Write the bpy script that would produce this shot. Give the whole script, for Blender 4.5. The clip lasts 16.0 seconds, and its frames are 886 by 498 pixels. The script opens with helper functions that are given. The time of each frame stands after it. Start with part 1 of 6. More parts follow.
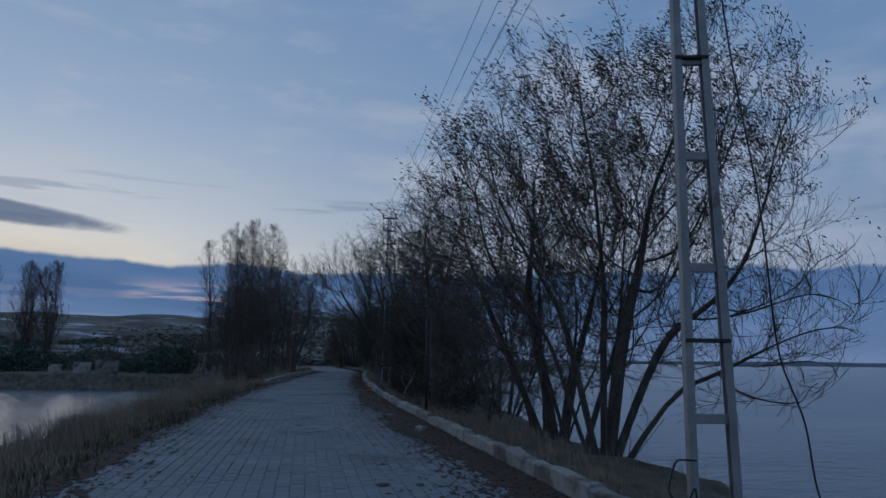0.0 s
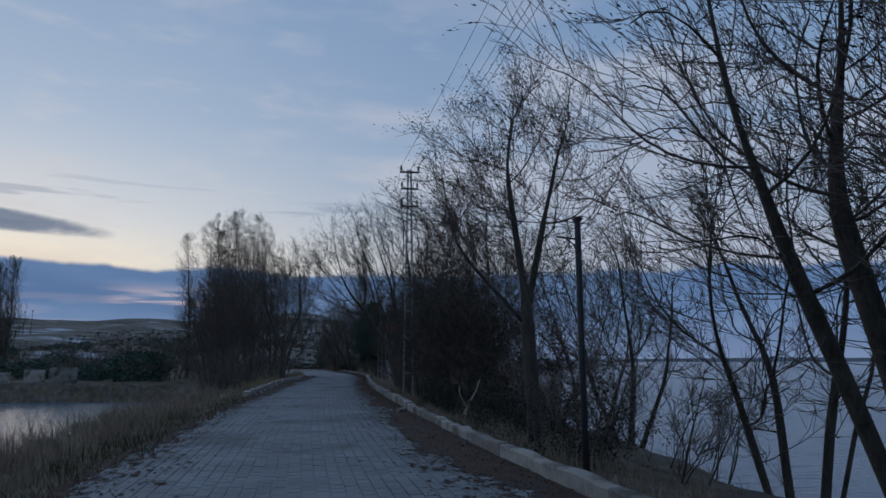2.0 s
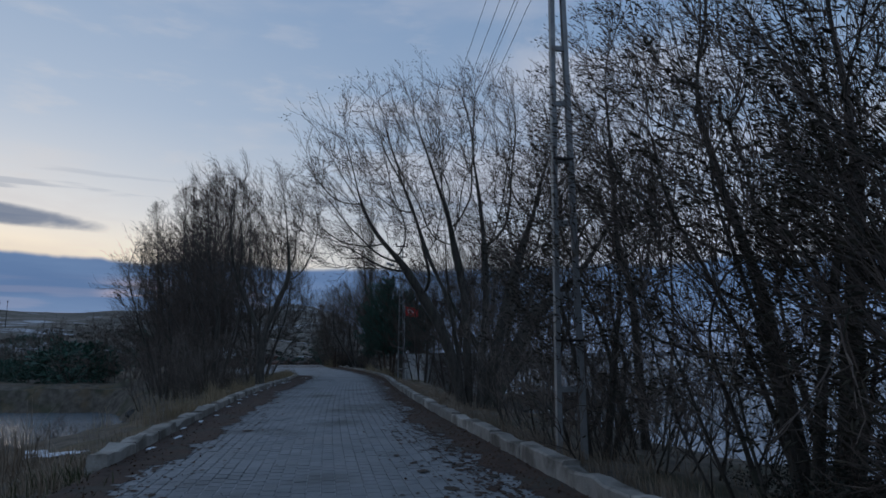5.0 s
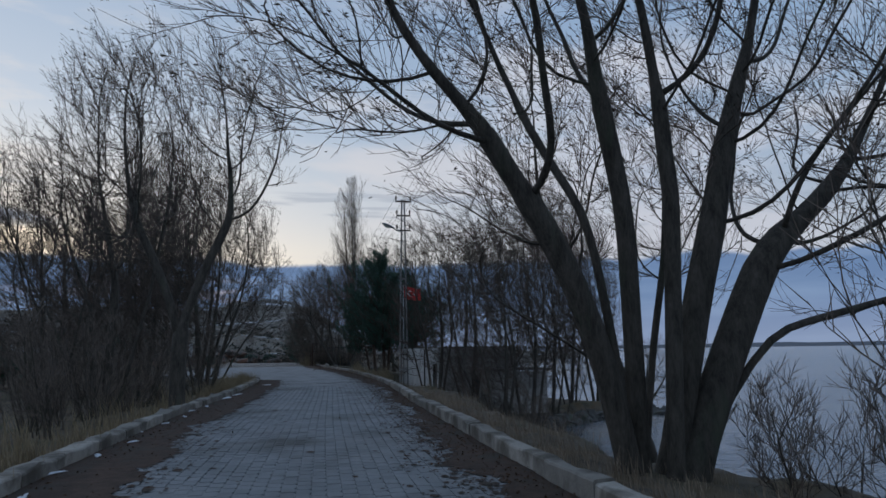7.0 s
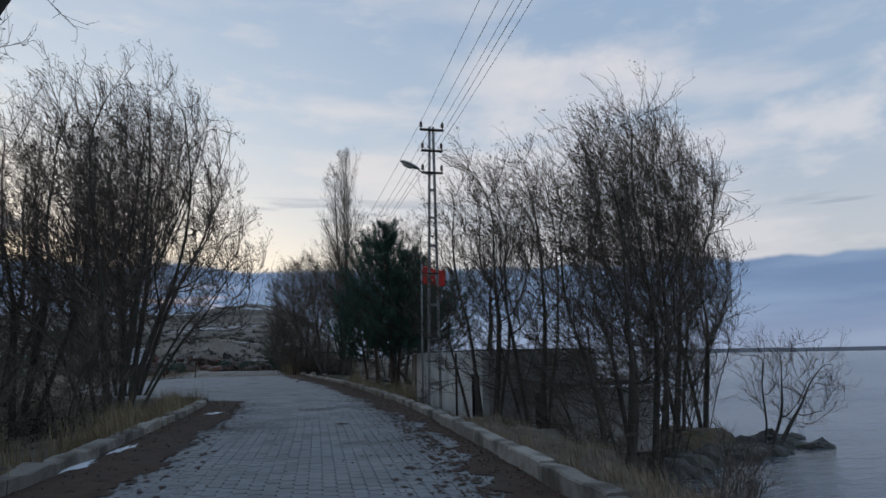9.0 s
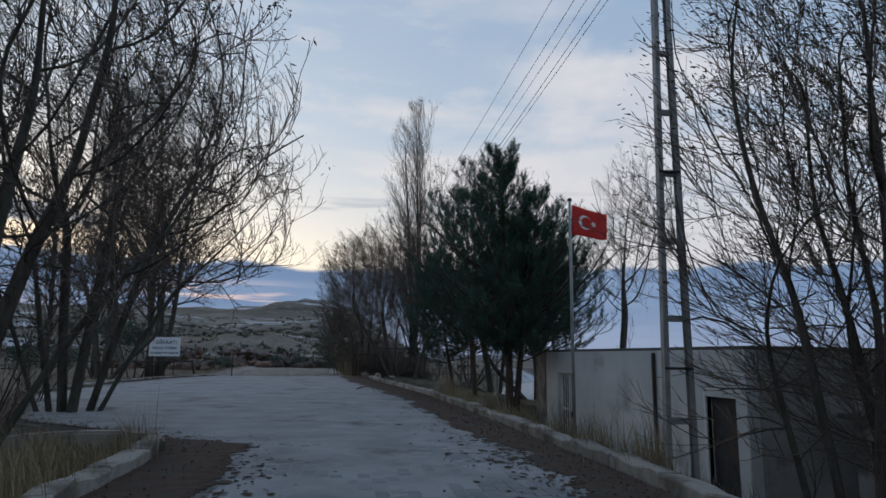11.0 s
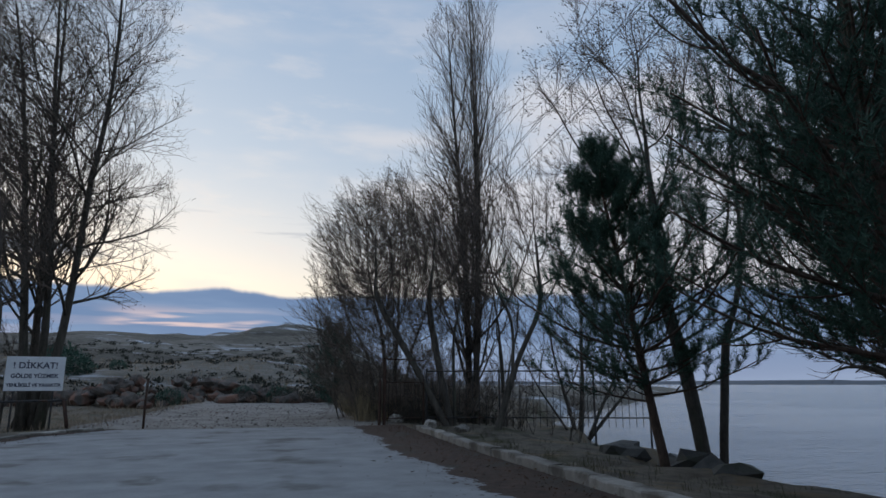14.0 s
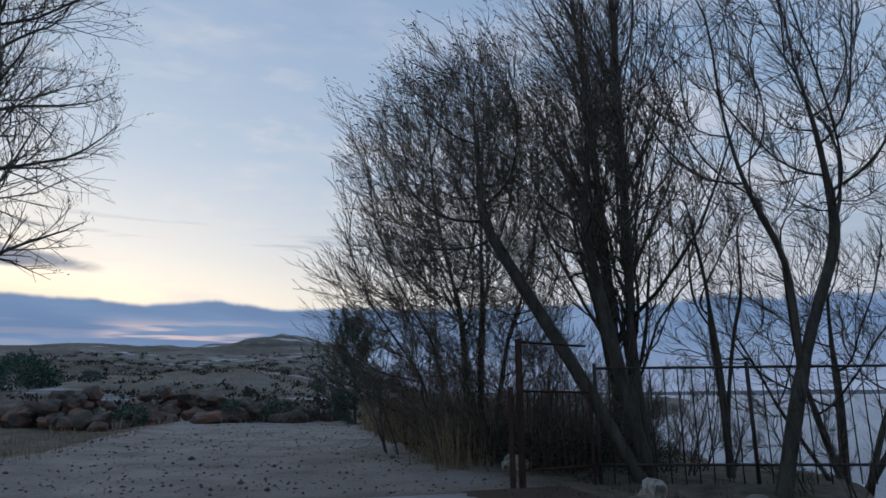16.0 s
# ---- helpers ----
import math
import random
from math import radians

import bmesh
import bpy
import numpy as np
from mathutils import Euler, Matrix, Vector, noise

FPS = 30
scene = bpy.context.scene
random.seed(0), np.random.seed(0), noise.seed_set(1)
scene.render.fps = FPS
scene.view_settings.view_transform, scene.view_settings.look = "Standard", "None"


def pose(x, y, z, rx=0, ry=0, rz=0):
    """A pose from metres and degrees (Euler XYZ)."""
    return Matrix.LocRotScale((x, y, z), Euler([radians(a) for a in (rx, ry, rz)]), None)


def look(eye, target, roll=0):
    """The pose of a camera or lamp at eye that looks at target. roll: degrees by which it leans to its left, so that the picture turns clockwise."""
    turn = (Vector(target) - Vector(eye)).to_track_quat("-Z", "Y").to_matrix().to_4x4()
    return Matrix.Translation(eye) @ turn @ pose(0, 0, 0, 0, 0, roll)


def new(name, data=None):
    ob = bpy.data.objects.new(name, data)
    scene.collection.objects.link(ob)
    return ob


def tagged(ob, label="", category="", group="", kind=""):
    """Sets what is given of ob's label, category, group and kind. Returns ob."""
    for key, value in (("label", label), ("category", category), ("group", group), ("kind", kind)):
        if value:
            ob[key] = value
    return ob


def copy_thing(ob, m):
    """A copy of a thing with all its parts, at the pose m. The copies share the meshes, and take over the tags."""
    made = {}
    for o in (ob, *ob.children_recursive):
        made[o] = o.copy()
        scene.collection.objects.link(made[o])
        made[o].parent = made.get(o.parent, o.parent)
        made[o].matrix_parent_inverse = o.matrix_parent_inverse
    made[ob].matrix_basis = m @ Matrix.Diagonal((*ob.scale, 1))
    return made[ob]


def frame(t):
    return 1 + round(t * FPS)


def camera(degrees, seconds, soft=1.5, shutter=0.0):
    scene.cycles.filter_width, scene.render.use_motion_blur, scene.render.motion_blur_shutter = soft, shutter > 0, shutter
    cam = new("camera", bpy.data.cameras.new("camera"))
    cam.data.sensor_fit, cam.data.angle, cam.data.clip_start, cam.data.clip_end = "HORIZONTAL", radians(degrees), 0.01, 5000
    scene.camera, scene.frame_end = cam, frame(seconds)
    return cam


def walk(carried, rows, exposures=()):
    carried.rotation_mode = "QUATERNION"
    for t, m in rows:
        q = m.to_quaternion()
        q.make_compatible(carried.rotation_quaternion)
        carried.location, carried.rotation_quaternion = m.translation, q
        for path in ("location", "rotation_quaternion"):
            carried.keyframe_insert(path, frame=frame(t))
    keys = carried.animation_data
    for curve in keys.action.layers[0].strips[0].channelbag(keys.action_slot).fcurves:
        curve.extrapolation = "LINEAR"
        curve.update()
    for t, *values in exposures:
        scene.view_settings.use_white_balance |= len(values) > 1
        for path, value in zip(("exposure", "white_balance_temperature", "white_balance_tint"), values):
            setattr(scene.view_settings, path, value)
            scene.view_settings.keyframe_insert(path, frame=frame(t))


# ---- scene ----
import collections
# camera: seconds, eye, yaw, pitch, roll
PATH = [
    (0.0, 0.000, 0.000, 1.291, -11.73, 9.84, 0.73),
    (0.5, -0.121, 2.113, 1.276, -12.50, 9.37, 0.11),
    (1.0, -0.186, 4.348, 1.280, -12.68, 9.52, 0.21),
    (1.5, -0.215, 6.651, 1.267, -12.77, 9.80, 0.22),
    (2.0, -0.203, 9.199, 1.280, -12.84, 9.93, -0.15),
    (2.5, -0.208, 11.798, 1.302, -12.97, 10.12, -0.22),
    (3.0, -0.194, 14.381, 1.305, -13.23, 10.02, -0.27),
    (3.5, -0.076, 17.059, 1.291, -13.18, 9.85, -0.12),
    (4.0, -0.000, 19.750, 1.284, -13.23, 9.90, -0.14),
    (4.2, 0.074, 20.784, 1.302, -13.12, 9.71, -0.02),
    (6.3, 0.536, 33.685, 1.335, -14.29, 9.13, -1.04),
    (6.5, 0.687, 34.755, 1.320, -14.54, 9.05, -1.19),
    (7.0, 0.992, 37.412, 1.321, -15.38, 8.94, -0.83),
    (7.5, 1.136, 40.026, 1.378, -16.24, 8.86, -0.81),
    (8.0, 1.376, 42.726, 1.369, -16.42, 9.02, -0.89),
    (8.5, 1.627, 45.455, 1.314, -16.51, 9.25, -0.82),
    (9.0, 1.873, 48.257, 1.284, -16.61, 9.46, -0.94),
    (9.5, 2.104, 50.914, 1.278, -15.12, 8.99, -0.10),
    (10.0, 2.199, 53.704, 1.254, -12.23, 8.91, 0.48),
    (10.2, 2.253, 54.814, 1.243, -11.76, 9.08, 0.69),
    (12.3, 2.570, 67.593, 1.261, -11.38, 10.52, 0.64),
    (12.5, 2.561, 68.822, 1.293, -11.96, 10.84, 0.67),
    (13.0, 2.512, 71.861, 1.309, -12.61, 11.33, 0.47),
    (13.5, 2.424, 74.886, 1.341, -12.84, 11.76, 0.46),
    (14.0, 2.299, 77.954, 1.295, -13.00, 11.84, -0.06),
    (14.5, 2.163, 81.001, 1.281, -13.12, 12.06, -0.21),
    (15.0, 2.035, 83.984, 1.278, -13.09, 12.34, -0.12),
    (15.5, 1.885, 86.761, 1.236, -13.15, 12.81, 0.33),
    (16.0, 1.814, 89.426, 1.286, -13.58, 12.87, -0.44),
]
cam = camera(69.26, 16.0, 1.6, 0.0)
walk(cam, [(t, pose(x, y, z, 90 + pitch, 0, yaw) @ pose(0, 0, 0, 0, 0, roll)) for t, x, y, z, yaw, pitch, roll in PATH],
     [(0.0, -0.68, 5250, 8), (0.8, -0.48, 5450, 9), (3.5, -0.38, 5680, 9), (7.0, 0.0, 6250, 10), (8.0, 0.2, 6600, 10), (9.5, 0.2, 6700, 10), (12.5, 0.24, 6700, 10), (14.5, 0.16, 6450, 10), (16.0, 0.08, 6250, 10)])

# ---- world and light ----
SUNSET = radians(24)            # to the left of +y
world = bpy.data.worlds.new("dusk_sky")
scene.world = world
world.use_nodes = True


def wire(tree):
    """Short ways to make and join nodes of a tree."""
    N, L = tree.nodes, tree.links

    def put(socket, v):
        if hasattr(v, "is_output"):
            L.new(v, socket)
        elif v is not None:
            socket.default_value = (*v, 1.0) if isinstance(v, tuple) and len(v) == 3 and socket.type == "RGBA" else v

    def mt(op, a, b=None, c=None, clamp=False):
        n = N.new("ShaderNodeMath")
        n.operation, n.use_clamp = op, clamp
        for s, v in zip(n.inputs, (a, b, c)):
            put(s, v)
        return n.outputs[0]

    def mix(f, a, b, kind="MIX"):
        n = N.new("ShaderNodeMix")
        n.data_type, n.blend_type = "RGBA", kind
        put(n.inputs[0], f), put(n.inputs[6], a), put(n.inputs[7], b)
        return n.outputs[2]

    def ramp(f, stops, ease="LINEAR"):
        n = N.new("ShaderNodeValToRGB")
        n.color_ramp.interpolation = ease
        e = n.color_ramp.elements
        while len(e) < len(stops):
            e.new(0.5)
        for k, (p, col) in zip(e, stops):
            k.position, k.color = p, (*col, 1.0) if isinstance(col, tuple) else (col, col, col, 1.0)
        put(n.inputs[0], f)
        return n.outputs[0]

    def step(v, a, b):
        n = N.new("ShaderNodeMapRange")
        n.interpolation_type = "SMOOTHSTEP"
        put(n.inputs[0], v)
        n.inputs[1].default_value, n.inputs[2].default_value = a, b
        return n.outputs[0]

    def noise_tex(vec, scale, detail=4.0, rough=0.55, kind="fac"):
        n = N.new("ShaderNodeTexNoise")
        put(n.inputs["Vector"], vec)
        n.inputs["Scale"].default_value, n.inputs["Detail"].default_value, n.inputs["Roughness"].default_value = scale, detail, rough
        return n.outputs[0]

    def scaled(vec, s, move=(0.0, 0.0, 0.0)):
        n = N.new("ShaderNodeMapping")
        put(n.inputs[0], vec)
        n.inputs["Scale"].default_value, n.inputs["Location"].default_value = s, move
        return n.outputs[0]
    return N, L, put, mt, mix, ramp, step, noise_tex, scaled


def build_sky():
    N, L, put, mt, mix, ramp, step, noise_tex, scaled = wire(world.node_tree)
    N.clear()
    co = N.new("ShaderNodeTexCoord").outputs["Generated"]
    sep = N.new("ShaderNodeSeparateXYZ")
    L.new(co, sep.inputs[0])
    x, y, z = sep.outputs
    # how far towards the sunset, 0 to 1, and the bearing to the left of +y
    toward = mt("ADD", mt("MULTIPLY", x, -math.sin(SUNSET)), mt("MULTIPLY", y, math.cos(SUNSET)))
    glow = mt("POWER", mt("MAXIMUM", toward, 0.0), 5.0)
    az = mt("ARCTAN2", mt("MULTIPLY", x, -1.0), y)
    el = mt("ARCSINE", z)
    # clear sky
    air = N.new("ShaderNodeTexSky")
    air.sky_type, air.sun_disc, air.sun_elevation, air.sun_rotation = "NISHITA", False, radians(2.5), -SUNSET
    air.dust_density, air.altitude = 2.0, 1300.0
    far_side = ramp(z, [(0.0, (0.30, 0.36, 0.47)), (0.15, (0.50, 0.54, 0.61)), (0.30, (0.36, 0.47, 0.62)), (0.55, (0.27, 0.39, 0.58)), (1.0, (0.33, 0.44, 0.62))])
    near_side = ramp(z, [(0.0, (0.55, 0.50, 0.48)), (0.13, (1.30, 1.12, 0.86)), (0.20, (1.05, 0.98, 0.88)), (0.34, (0.70, 0.76, 0.83)), (0.60, (0.48, 0.59, 0.74)), (1.0, (0.36, 0.47, 0.64))])
    clear = mix(glow, far_side, near_side)
    clear = mix(0.12, clear, mix(1.0, air.outputs[0], (0.10, 0.10, 0.10), "MULTIPLY"))
    # thin high cloud, drawn out along the wind
    wisp = noise_tex(scaled(co, (1.6, 1.6, 7.0), (0.3, 0.1, 0.0)), 1.7, 5.0, 0.5)
    wisp2 = noise_tex(scaled(co, (3.0, 3.0, 11.0), (2.3, 4.1, 0.4)), 2.4, 6.0, 0.6)
    veil = mt("MULTIPLY", mt("ADD", step(wisp, 0.45, 0.64), mt("MULTIPLY", step(wisp2, 0.52, 0.72), 0.6), None, True), step(z, 0.75, 0.2))
    sky = mix(mt("MULTIPLY", veil, 0.68), clear, mix(glow, (0.61, 0.61, 0.66), (0.92, 0.82, 0.72)))
    # broad pale puffs on the lake side
    puff = noise_tex(scaled(co, (1.5, 1.5, 2.6), (0.9, 2.2, 0.3)), 2.6, 6.0, 0.55)
    where = mt("MULTIPLY", mt("MULTIPLY", step(az, radians(-12), radians(-24)), step(az, radians(-75), radians(-55))), mt("MULTIPLY", step(el, 0.16, 0.24), step(el, 0.62, 0.44)))
    sky = mix(mt("MULTIPLY", mt("MULTIPLY", step(puff, 0.46, 0.62), where), 0.62), sky, (0.66, 0.65, 0.68))
    # warm lining above the bank of cloud, strongest at the sunset
    lining = mt("MULTIPLY", mt("MULTIPLY", step(el, 0.20, 0.12), mt("POWER", mt("MAXIMUM", toward, 0.0), 40.0)), 0.62)
    sky = mix(lining, sky, (1.25, 0.90, 0.50))
    # a few dark bars of cloud low in the sky
    flat = scaled(co, (2.2, 2.2, 30.0), (1.7, 0.2, 0.9))
    bar = mt("MULTIPLY", step(noise_tex(flat, 1.6, 4.0, 0.5), 0.60, 0.68), mt("MULTIPLY", step(z, 0.155, 0.18), step(z, 0.27, 0.22)))
    sky = mix(mt("MULTIPLY", bar, 0.35), sky, (0.20, 0.25, 0.34))
    d_az, d_el = mt("SUBTRACT", az, radians(27.5)), mt("SUBTRACT", el, radians(10.9))
    wob = mt("MULTIPLY", mt("SUBTRACT", noise_tex(scaled(co, (1.0, 1.0, 2.5)), 14.0, 5.0), 0.5), 1.3)
    oval = mt("ADD", mt("ADD", mt("POWER", mt("DIVIDE", d_az, radians(11.5)), 2.0), mt("POWER", mt("DIVIDE", mt("ADD", d_el, mt("MULTIPLY", d_az, -0.07)), radians(0.95)), 2.0)), wob)
    sky = mix(mt("MULTIPLY", step(oval, 1.2, 0.55), 0.85), sky, (0.17, 0.21, 0.29))
    # bank of cloud all round the horizon, with an uneven upper edge
    lump = noise_tex(scaled(co, (1.0, 1.0, 0.2)), 7.0, 5.0, 0.5)
    edge = mt("ADD", radians(6.4), mt("MULTIPLY", lump, radians(2.4)))
    bank_f = step(mt("SUBTRACT", edge, el), -0.002, 0.006)
    drift = noise_tex(scaled(co, (2.0, 2.0, 16.0), (0.0, 3.0, 0.0)), 1.8, 5.0, 0.5)
    bank = mix(step(drift, 0.35, 0.7), (0.15, 0.23, 0.385), (0.21, 0.30, 0.46))
    bank = mix(mt("MULTIPLY", step(el, 0.09, 0.0), 0.45), bank, (0.34, 0.38, 0.50))
    streak = mt("MULTIPLY", step(noise_tex(scaled(co, (2.6, 2.6, 34.0), (5.2, 0.6, 0.25)), 2.1, 3.0, 0.45), 0.49, 0.60), mt("MULTIPLY", step(el, 0.03, 0.06), step(el, 0.115, 0.085)))
    streak = mt("MULTIPLY", streak, mt("MULTIPLY_ADD", step(mt("ABSOLUTE", mt("SUBTRACT", az, radians(8.0))), radians(8.0), radians(4.0)), 0.88, 0.12))
    bank = mix(mt("MULTIPLY", streak, mt("MULTIPLY_ADD", glow, 0.75, 0.1)), bank, mix(glow, (0.42, 0.45, 0.54), (0.92, 0.66, 0.58)))
    sky = mix(bank_f, sky, bank)
    back = N.new("ShaderNodeBackground")
    L.new(sky, back.inputs[0])
    back.inputs[1].default_value = 1.0
    out = N.new("ShaderNodeOutputWorld")
    L.new(back.outputs[0], out.inputs[0])


build_sky()
sun = new("sun", bpy.data.lights.new("sun", "SUN"))
sun.data.energy, sun.data.angle, sun.data.color = 0.25, radians(15), (1.0, 0.80, 0.62)
sun.matrix_world = look((-30, 80, 30), (-30 + 40 * math.sin(SUNSET), 80 - 40 * math.cos(SUNSET), 26))


# ---- materials ----
def surface(name, low, high, scale=8.0, rough=0.85, bump=0.3, spot=None, spot_scale=1.2, spot_at=(0.52, 0.66), fine=60.0, per="", metal=0.0, spec=0.3, stretch=(1, 1, 1), relief=0.02, vary=(0.62, 1.18), dust=None):
    """A procedural surface: two scales of mottling, stains, optional change from piece to piece, and fine relief."""
    m = bpy.data.materials.new(name)
    m.use_nodes = True
    N, L, put, mt, mix, ramp, step, noise_tex, scaled = wire(m.node_tree)
    shader = N["Principled BSDF"]
    co = scaled(N.new("ShaderNodeTexCoord").outputs["Object"], stretch)
    f = mt("ADD", mt("MULTIPLY", noise_tex(co, scale, 5.0, 0.6), 0.65), mt("MULTIPLY", noise_tex(co, fine, 3.0, 0.6), 0.35))
    col = ramp(f, [(0.33, low), (0.67, high)])
    if spot:
        col = mix(mt("MULTIPLY", step(noise_tex(co, spot_scale, 4.0, 0.6), *spot_at), 0.85), col, spot)
    if per:
        r = N.new("ShaderNodeObjectInfo").outputs["Random"] if per == "object" else N.new("ShaderNodeNewGeometry").outputs["Random Per Island"]
        col = mix(1.0, col, ramp(r, [(0.0, (vary[0],) * 3), (1.0, (vary[1],) * 3)]), "MULTIPLY")
    if dust:
        sep = N.new("ShaderNodeSeparateXYZ")
        L.new(N.new("ShaderNodeNewGeometry").outputs["Position"], sep.inputs[0])
        drift = mt("MULTIPLY", mt("ADD", mt("MULTIPLY", step(sep.outputs[1], 62.0, 92.0), 1.0), step(noise_tex(N.new("ShaderNodeNewGeometry").outputs["Position"], 0.6, 5.0, 0.65), 0.46, 0.75), None, True), 0.9)
        col = mix(drift, col, mix(noise_tex(N.new("ShaderNodeNewGeometry").outputs["Position"], 26.0, 4.0, 0.7), dust, tuple(v * 1.7 for v in dust)))
    put(shader.inputs["Base Color"], col)
    put(shader.inputs["Roughness"], mt("MULTIPLY_ADD", f, 0.25, rough - 0.12, True))
    shader.inputs["Metallic"].default_value = metal
    shader.inputs["Specular IOR Level"].default_value = spec
    if bump:
        b = N.new("ShaderNodeBump")
        b.inputs["Strength"].default_value, b.inputs["Distance"].default_value = bump, relief
        put(b.inputs["Height"], f)
        L.new(b.outputs[0], shader.inputs["Normal"])
    return m


BARK = surface("willow_bark", (0.027, 0.025, 0.020), (0.112, 0.100, 0.084), 9.0, 0.95, 0.9, (0.075, 0.085, 0.060), 2.0, (0.55, 0.72), 45.0, stretch=(1, 1, 0.25), relief=0.03)
TWIG = surface("willow_twig", (0.070, 0.056, 0.047), (0.165, 0.130, 0.105), 3.0, 0.9, 0.0, fine=30.0, per="island")
POPLAR_TWIG = surface("poplar_twig", (0.10, 0.082, 0.068), (0.23, 0.185, 0.150), 3.0, 0.9, 0.0, fine=30.0, per="island")
LEAF = surface("withered_leaf", (0.022, 0.023, 0.015), (0.070, 0.056, 0.035), 4.0, 0.8, 0.0, per="island")
NEEDLE = surface("pine_needle", (0.024, 0.058, 0.042), (0.066, 0.135, 0.094), 3.0, 0.65, 0.0, per="island")
PINE_BARK = surface("pine_bark", (0.035, 0.027, 0.022), (0.12, 0.085, 0.065), 14.0, 0.95, 0.9, fine=50.0, stretch=(1, 1, 0.4))
PAVER = surface("concrete_paver", (0.160, 0.170, 0.176), (0.275, 0.286, 0.294), 1.1, 0.78, 0.35, (0.085, 0.083, 0.078), 0.33, (0.50, 0.72), 90.0, per="island", spec=0.15, relief=0.006, vary=(0.90, 1.06), dust=(0.180, 0.182, 0.182))
PAVER_ONE = surface("concrete_paver_single", (0.160, 0.170, 0.176), (0.275, 0.286, 0.294), 1.1, 0.78, 0.35, (0.085, 0.083, 0.078), 0.33, (0.50, 0.72), 90.0, per="object", spec=0.15, relief=0.006, vary=(0.90, 1.06), dust=(0.180, 0.182, 0.182))
BEDDING = surface("dirty_joint_sand", (0.190, 0.195, 0.198), (0.335, 0.340, 0.342), 1.3, 0.95, 0.6, (0.105, 0.098, 0.09), 0.7, (0.52, 0.72), 70.0)
CONCRETE = surface("weathered_concrete", (0.20, 0.187, 0.164), (0.42, 0.395, 0.352), 2.2, 0.9, 0.7, (0.085, 0.075, 0.06), 1.6, (0.46, 0.66), 70.0, per="object", relief=0.01)
LITTER = surface("fallen_leaf", (0.040, 0.024, 0.016), (0.15, 0.085, 0.050), 5.0, 0.85, 0.0, per="island")
DRY_GRASS = surface("dry_grass", (0.17, 0.132, 0.096), (0.40, 0.315, 0.225), 0.8, 0.9, 0.0, fine=12.0, per="island")
PALE_GRASS = surface("pale_dry_reed", (0.19, 0.148, 0.092), (0.37, 0.295, 0.18), 1.5, 0.9, 0.0, fine=12.0, per="island")
GREEN_GRASS = surface("short_green_grass", (0.030, 0.040, 0.018), (0.085, 0.090, 0.040), 0.8, 0.9, 0.0, fine=12.0, per="island")
BRAMBLE = surface("dark_bramble_leaf", (0.012, 0.016, 0.012), (0.04, 0.042, 0.030), 3.0, 0.85, 0.0, per="island")
GALVANISED = surface("galvanised_steel", (0.20, 0.205, 0.205), (0.36, 0.365, 0.36), 5.0, 0.6, 0.25, (0.15, 0.115, 0.085), 3.0, (0.58, 0.75), 60.0, metal=0.35, spec=0.4, relief=0.004)
DARK_STEEL = surface("dark_weathered_steel", (0.030, 0.030, 0.032), (0.080, 0.078, 0.076), 6.0, 0.7, 0.3, (0.09, 0.05, 0.03), 3.0, metal=0.3, relief=0.004)
RUST = surface("rusty_steel", (0.030, 0.020, 0.016), (0.085, 0.046, 0.032), 9.0, 0.9, 0.5, (0.03, 0.025, 0.022), 4.0, relief=0.004)
PORCELAIN = surface("brown_porcelain", (0.035, 0.022, 0.017), (0.075, 0.045, 0.032), 5.0, 0.3, 0.0, spec=0.5)
CABLE = surface("black_cable", (0.018, 0.018, 0.02), (0.045, 0.045, 0.05), 5.0, 0.6, 0.0)
LAMP_BODY = surface("grey_lamp_housing", (0.16, 0.165, 0.17), (0.27, 0.275, 0.28), 6.0, 0.5, 0.1, metal=0.2)
LAMP_LENS = surface("cloudy_lamp_lens", (0.42, 0.42, 0.38), (0.60, 0.60, 0.55), 8.0, 0.3, 0.0, spec=0.5)
PLASTER = surface("grey_white_plaster", (0.40, 0.415, 0.41), (0.60, 0.61, 0.60), 0.9, 0.9, 0.35, (0.27, 0.27, 0.25), 0.8, (0.55, 0.75), 40.0, relief=0.008)
RAW_CONCRETE = surface("stained_raw_concrete", (0.11, 0.10, 0.085), (0.30, 0.28, 0.24), 3.0, 0.95, 0.6, (0.07, 0.055, 0.04), 2.0, (0.48, 0.65), 50.0)
ROOFING = surface("roof_felt", (0.07, 0.065, 0.06), (0.15, 0.14, 0.13), 2.0, 0.9, 0.4)
WHITE_PAINT = surface("chipped_white_paint", (0.55, 0.55, 0.53), (0.75, 0.75, 0.73), 6.0, 0.6, 0.2, (0.26, 0.20, 0.15), 6.0, (0.62, 0.7))
SIGN_WHITE = surface("white_sign_sheet", (0.62, 0.66, 0.70), (0.78, 0.81, 0.84), 2.0, 0.5, 0.1, (0.48, 0.48, 0.46), 3.0, (0.6, 0.8))
SIGN_INK = surface("dark_blue_sign_paint", (0.03, 0.04, 0.075), (0.06, 0.075, 0.12), 6.0, 0.6, 0.0)
FLAG_RED = surface("red_cloth", (0.50, 0.028, 0.022), (0.66, 0.05, 0.04), 5.0, 0.8, 0.15, fine=120.0)
FLAG_WHITE = surface("white_cloth", (0.70, 0.68, 0.66), (0.82, 0.80, 0.78), 5.0, 0.8, 0.1)
ROCK = surface("lichened_boulder", (0.06, 0.054, 0.048), (0.20, 0.175, 0.155), 2.0, 0.95, 0.8, (0.20, 0.105, 0.075), 0.5, (0.46, 0.62), 25.0, per="object", relief=0.05)
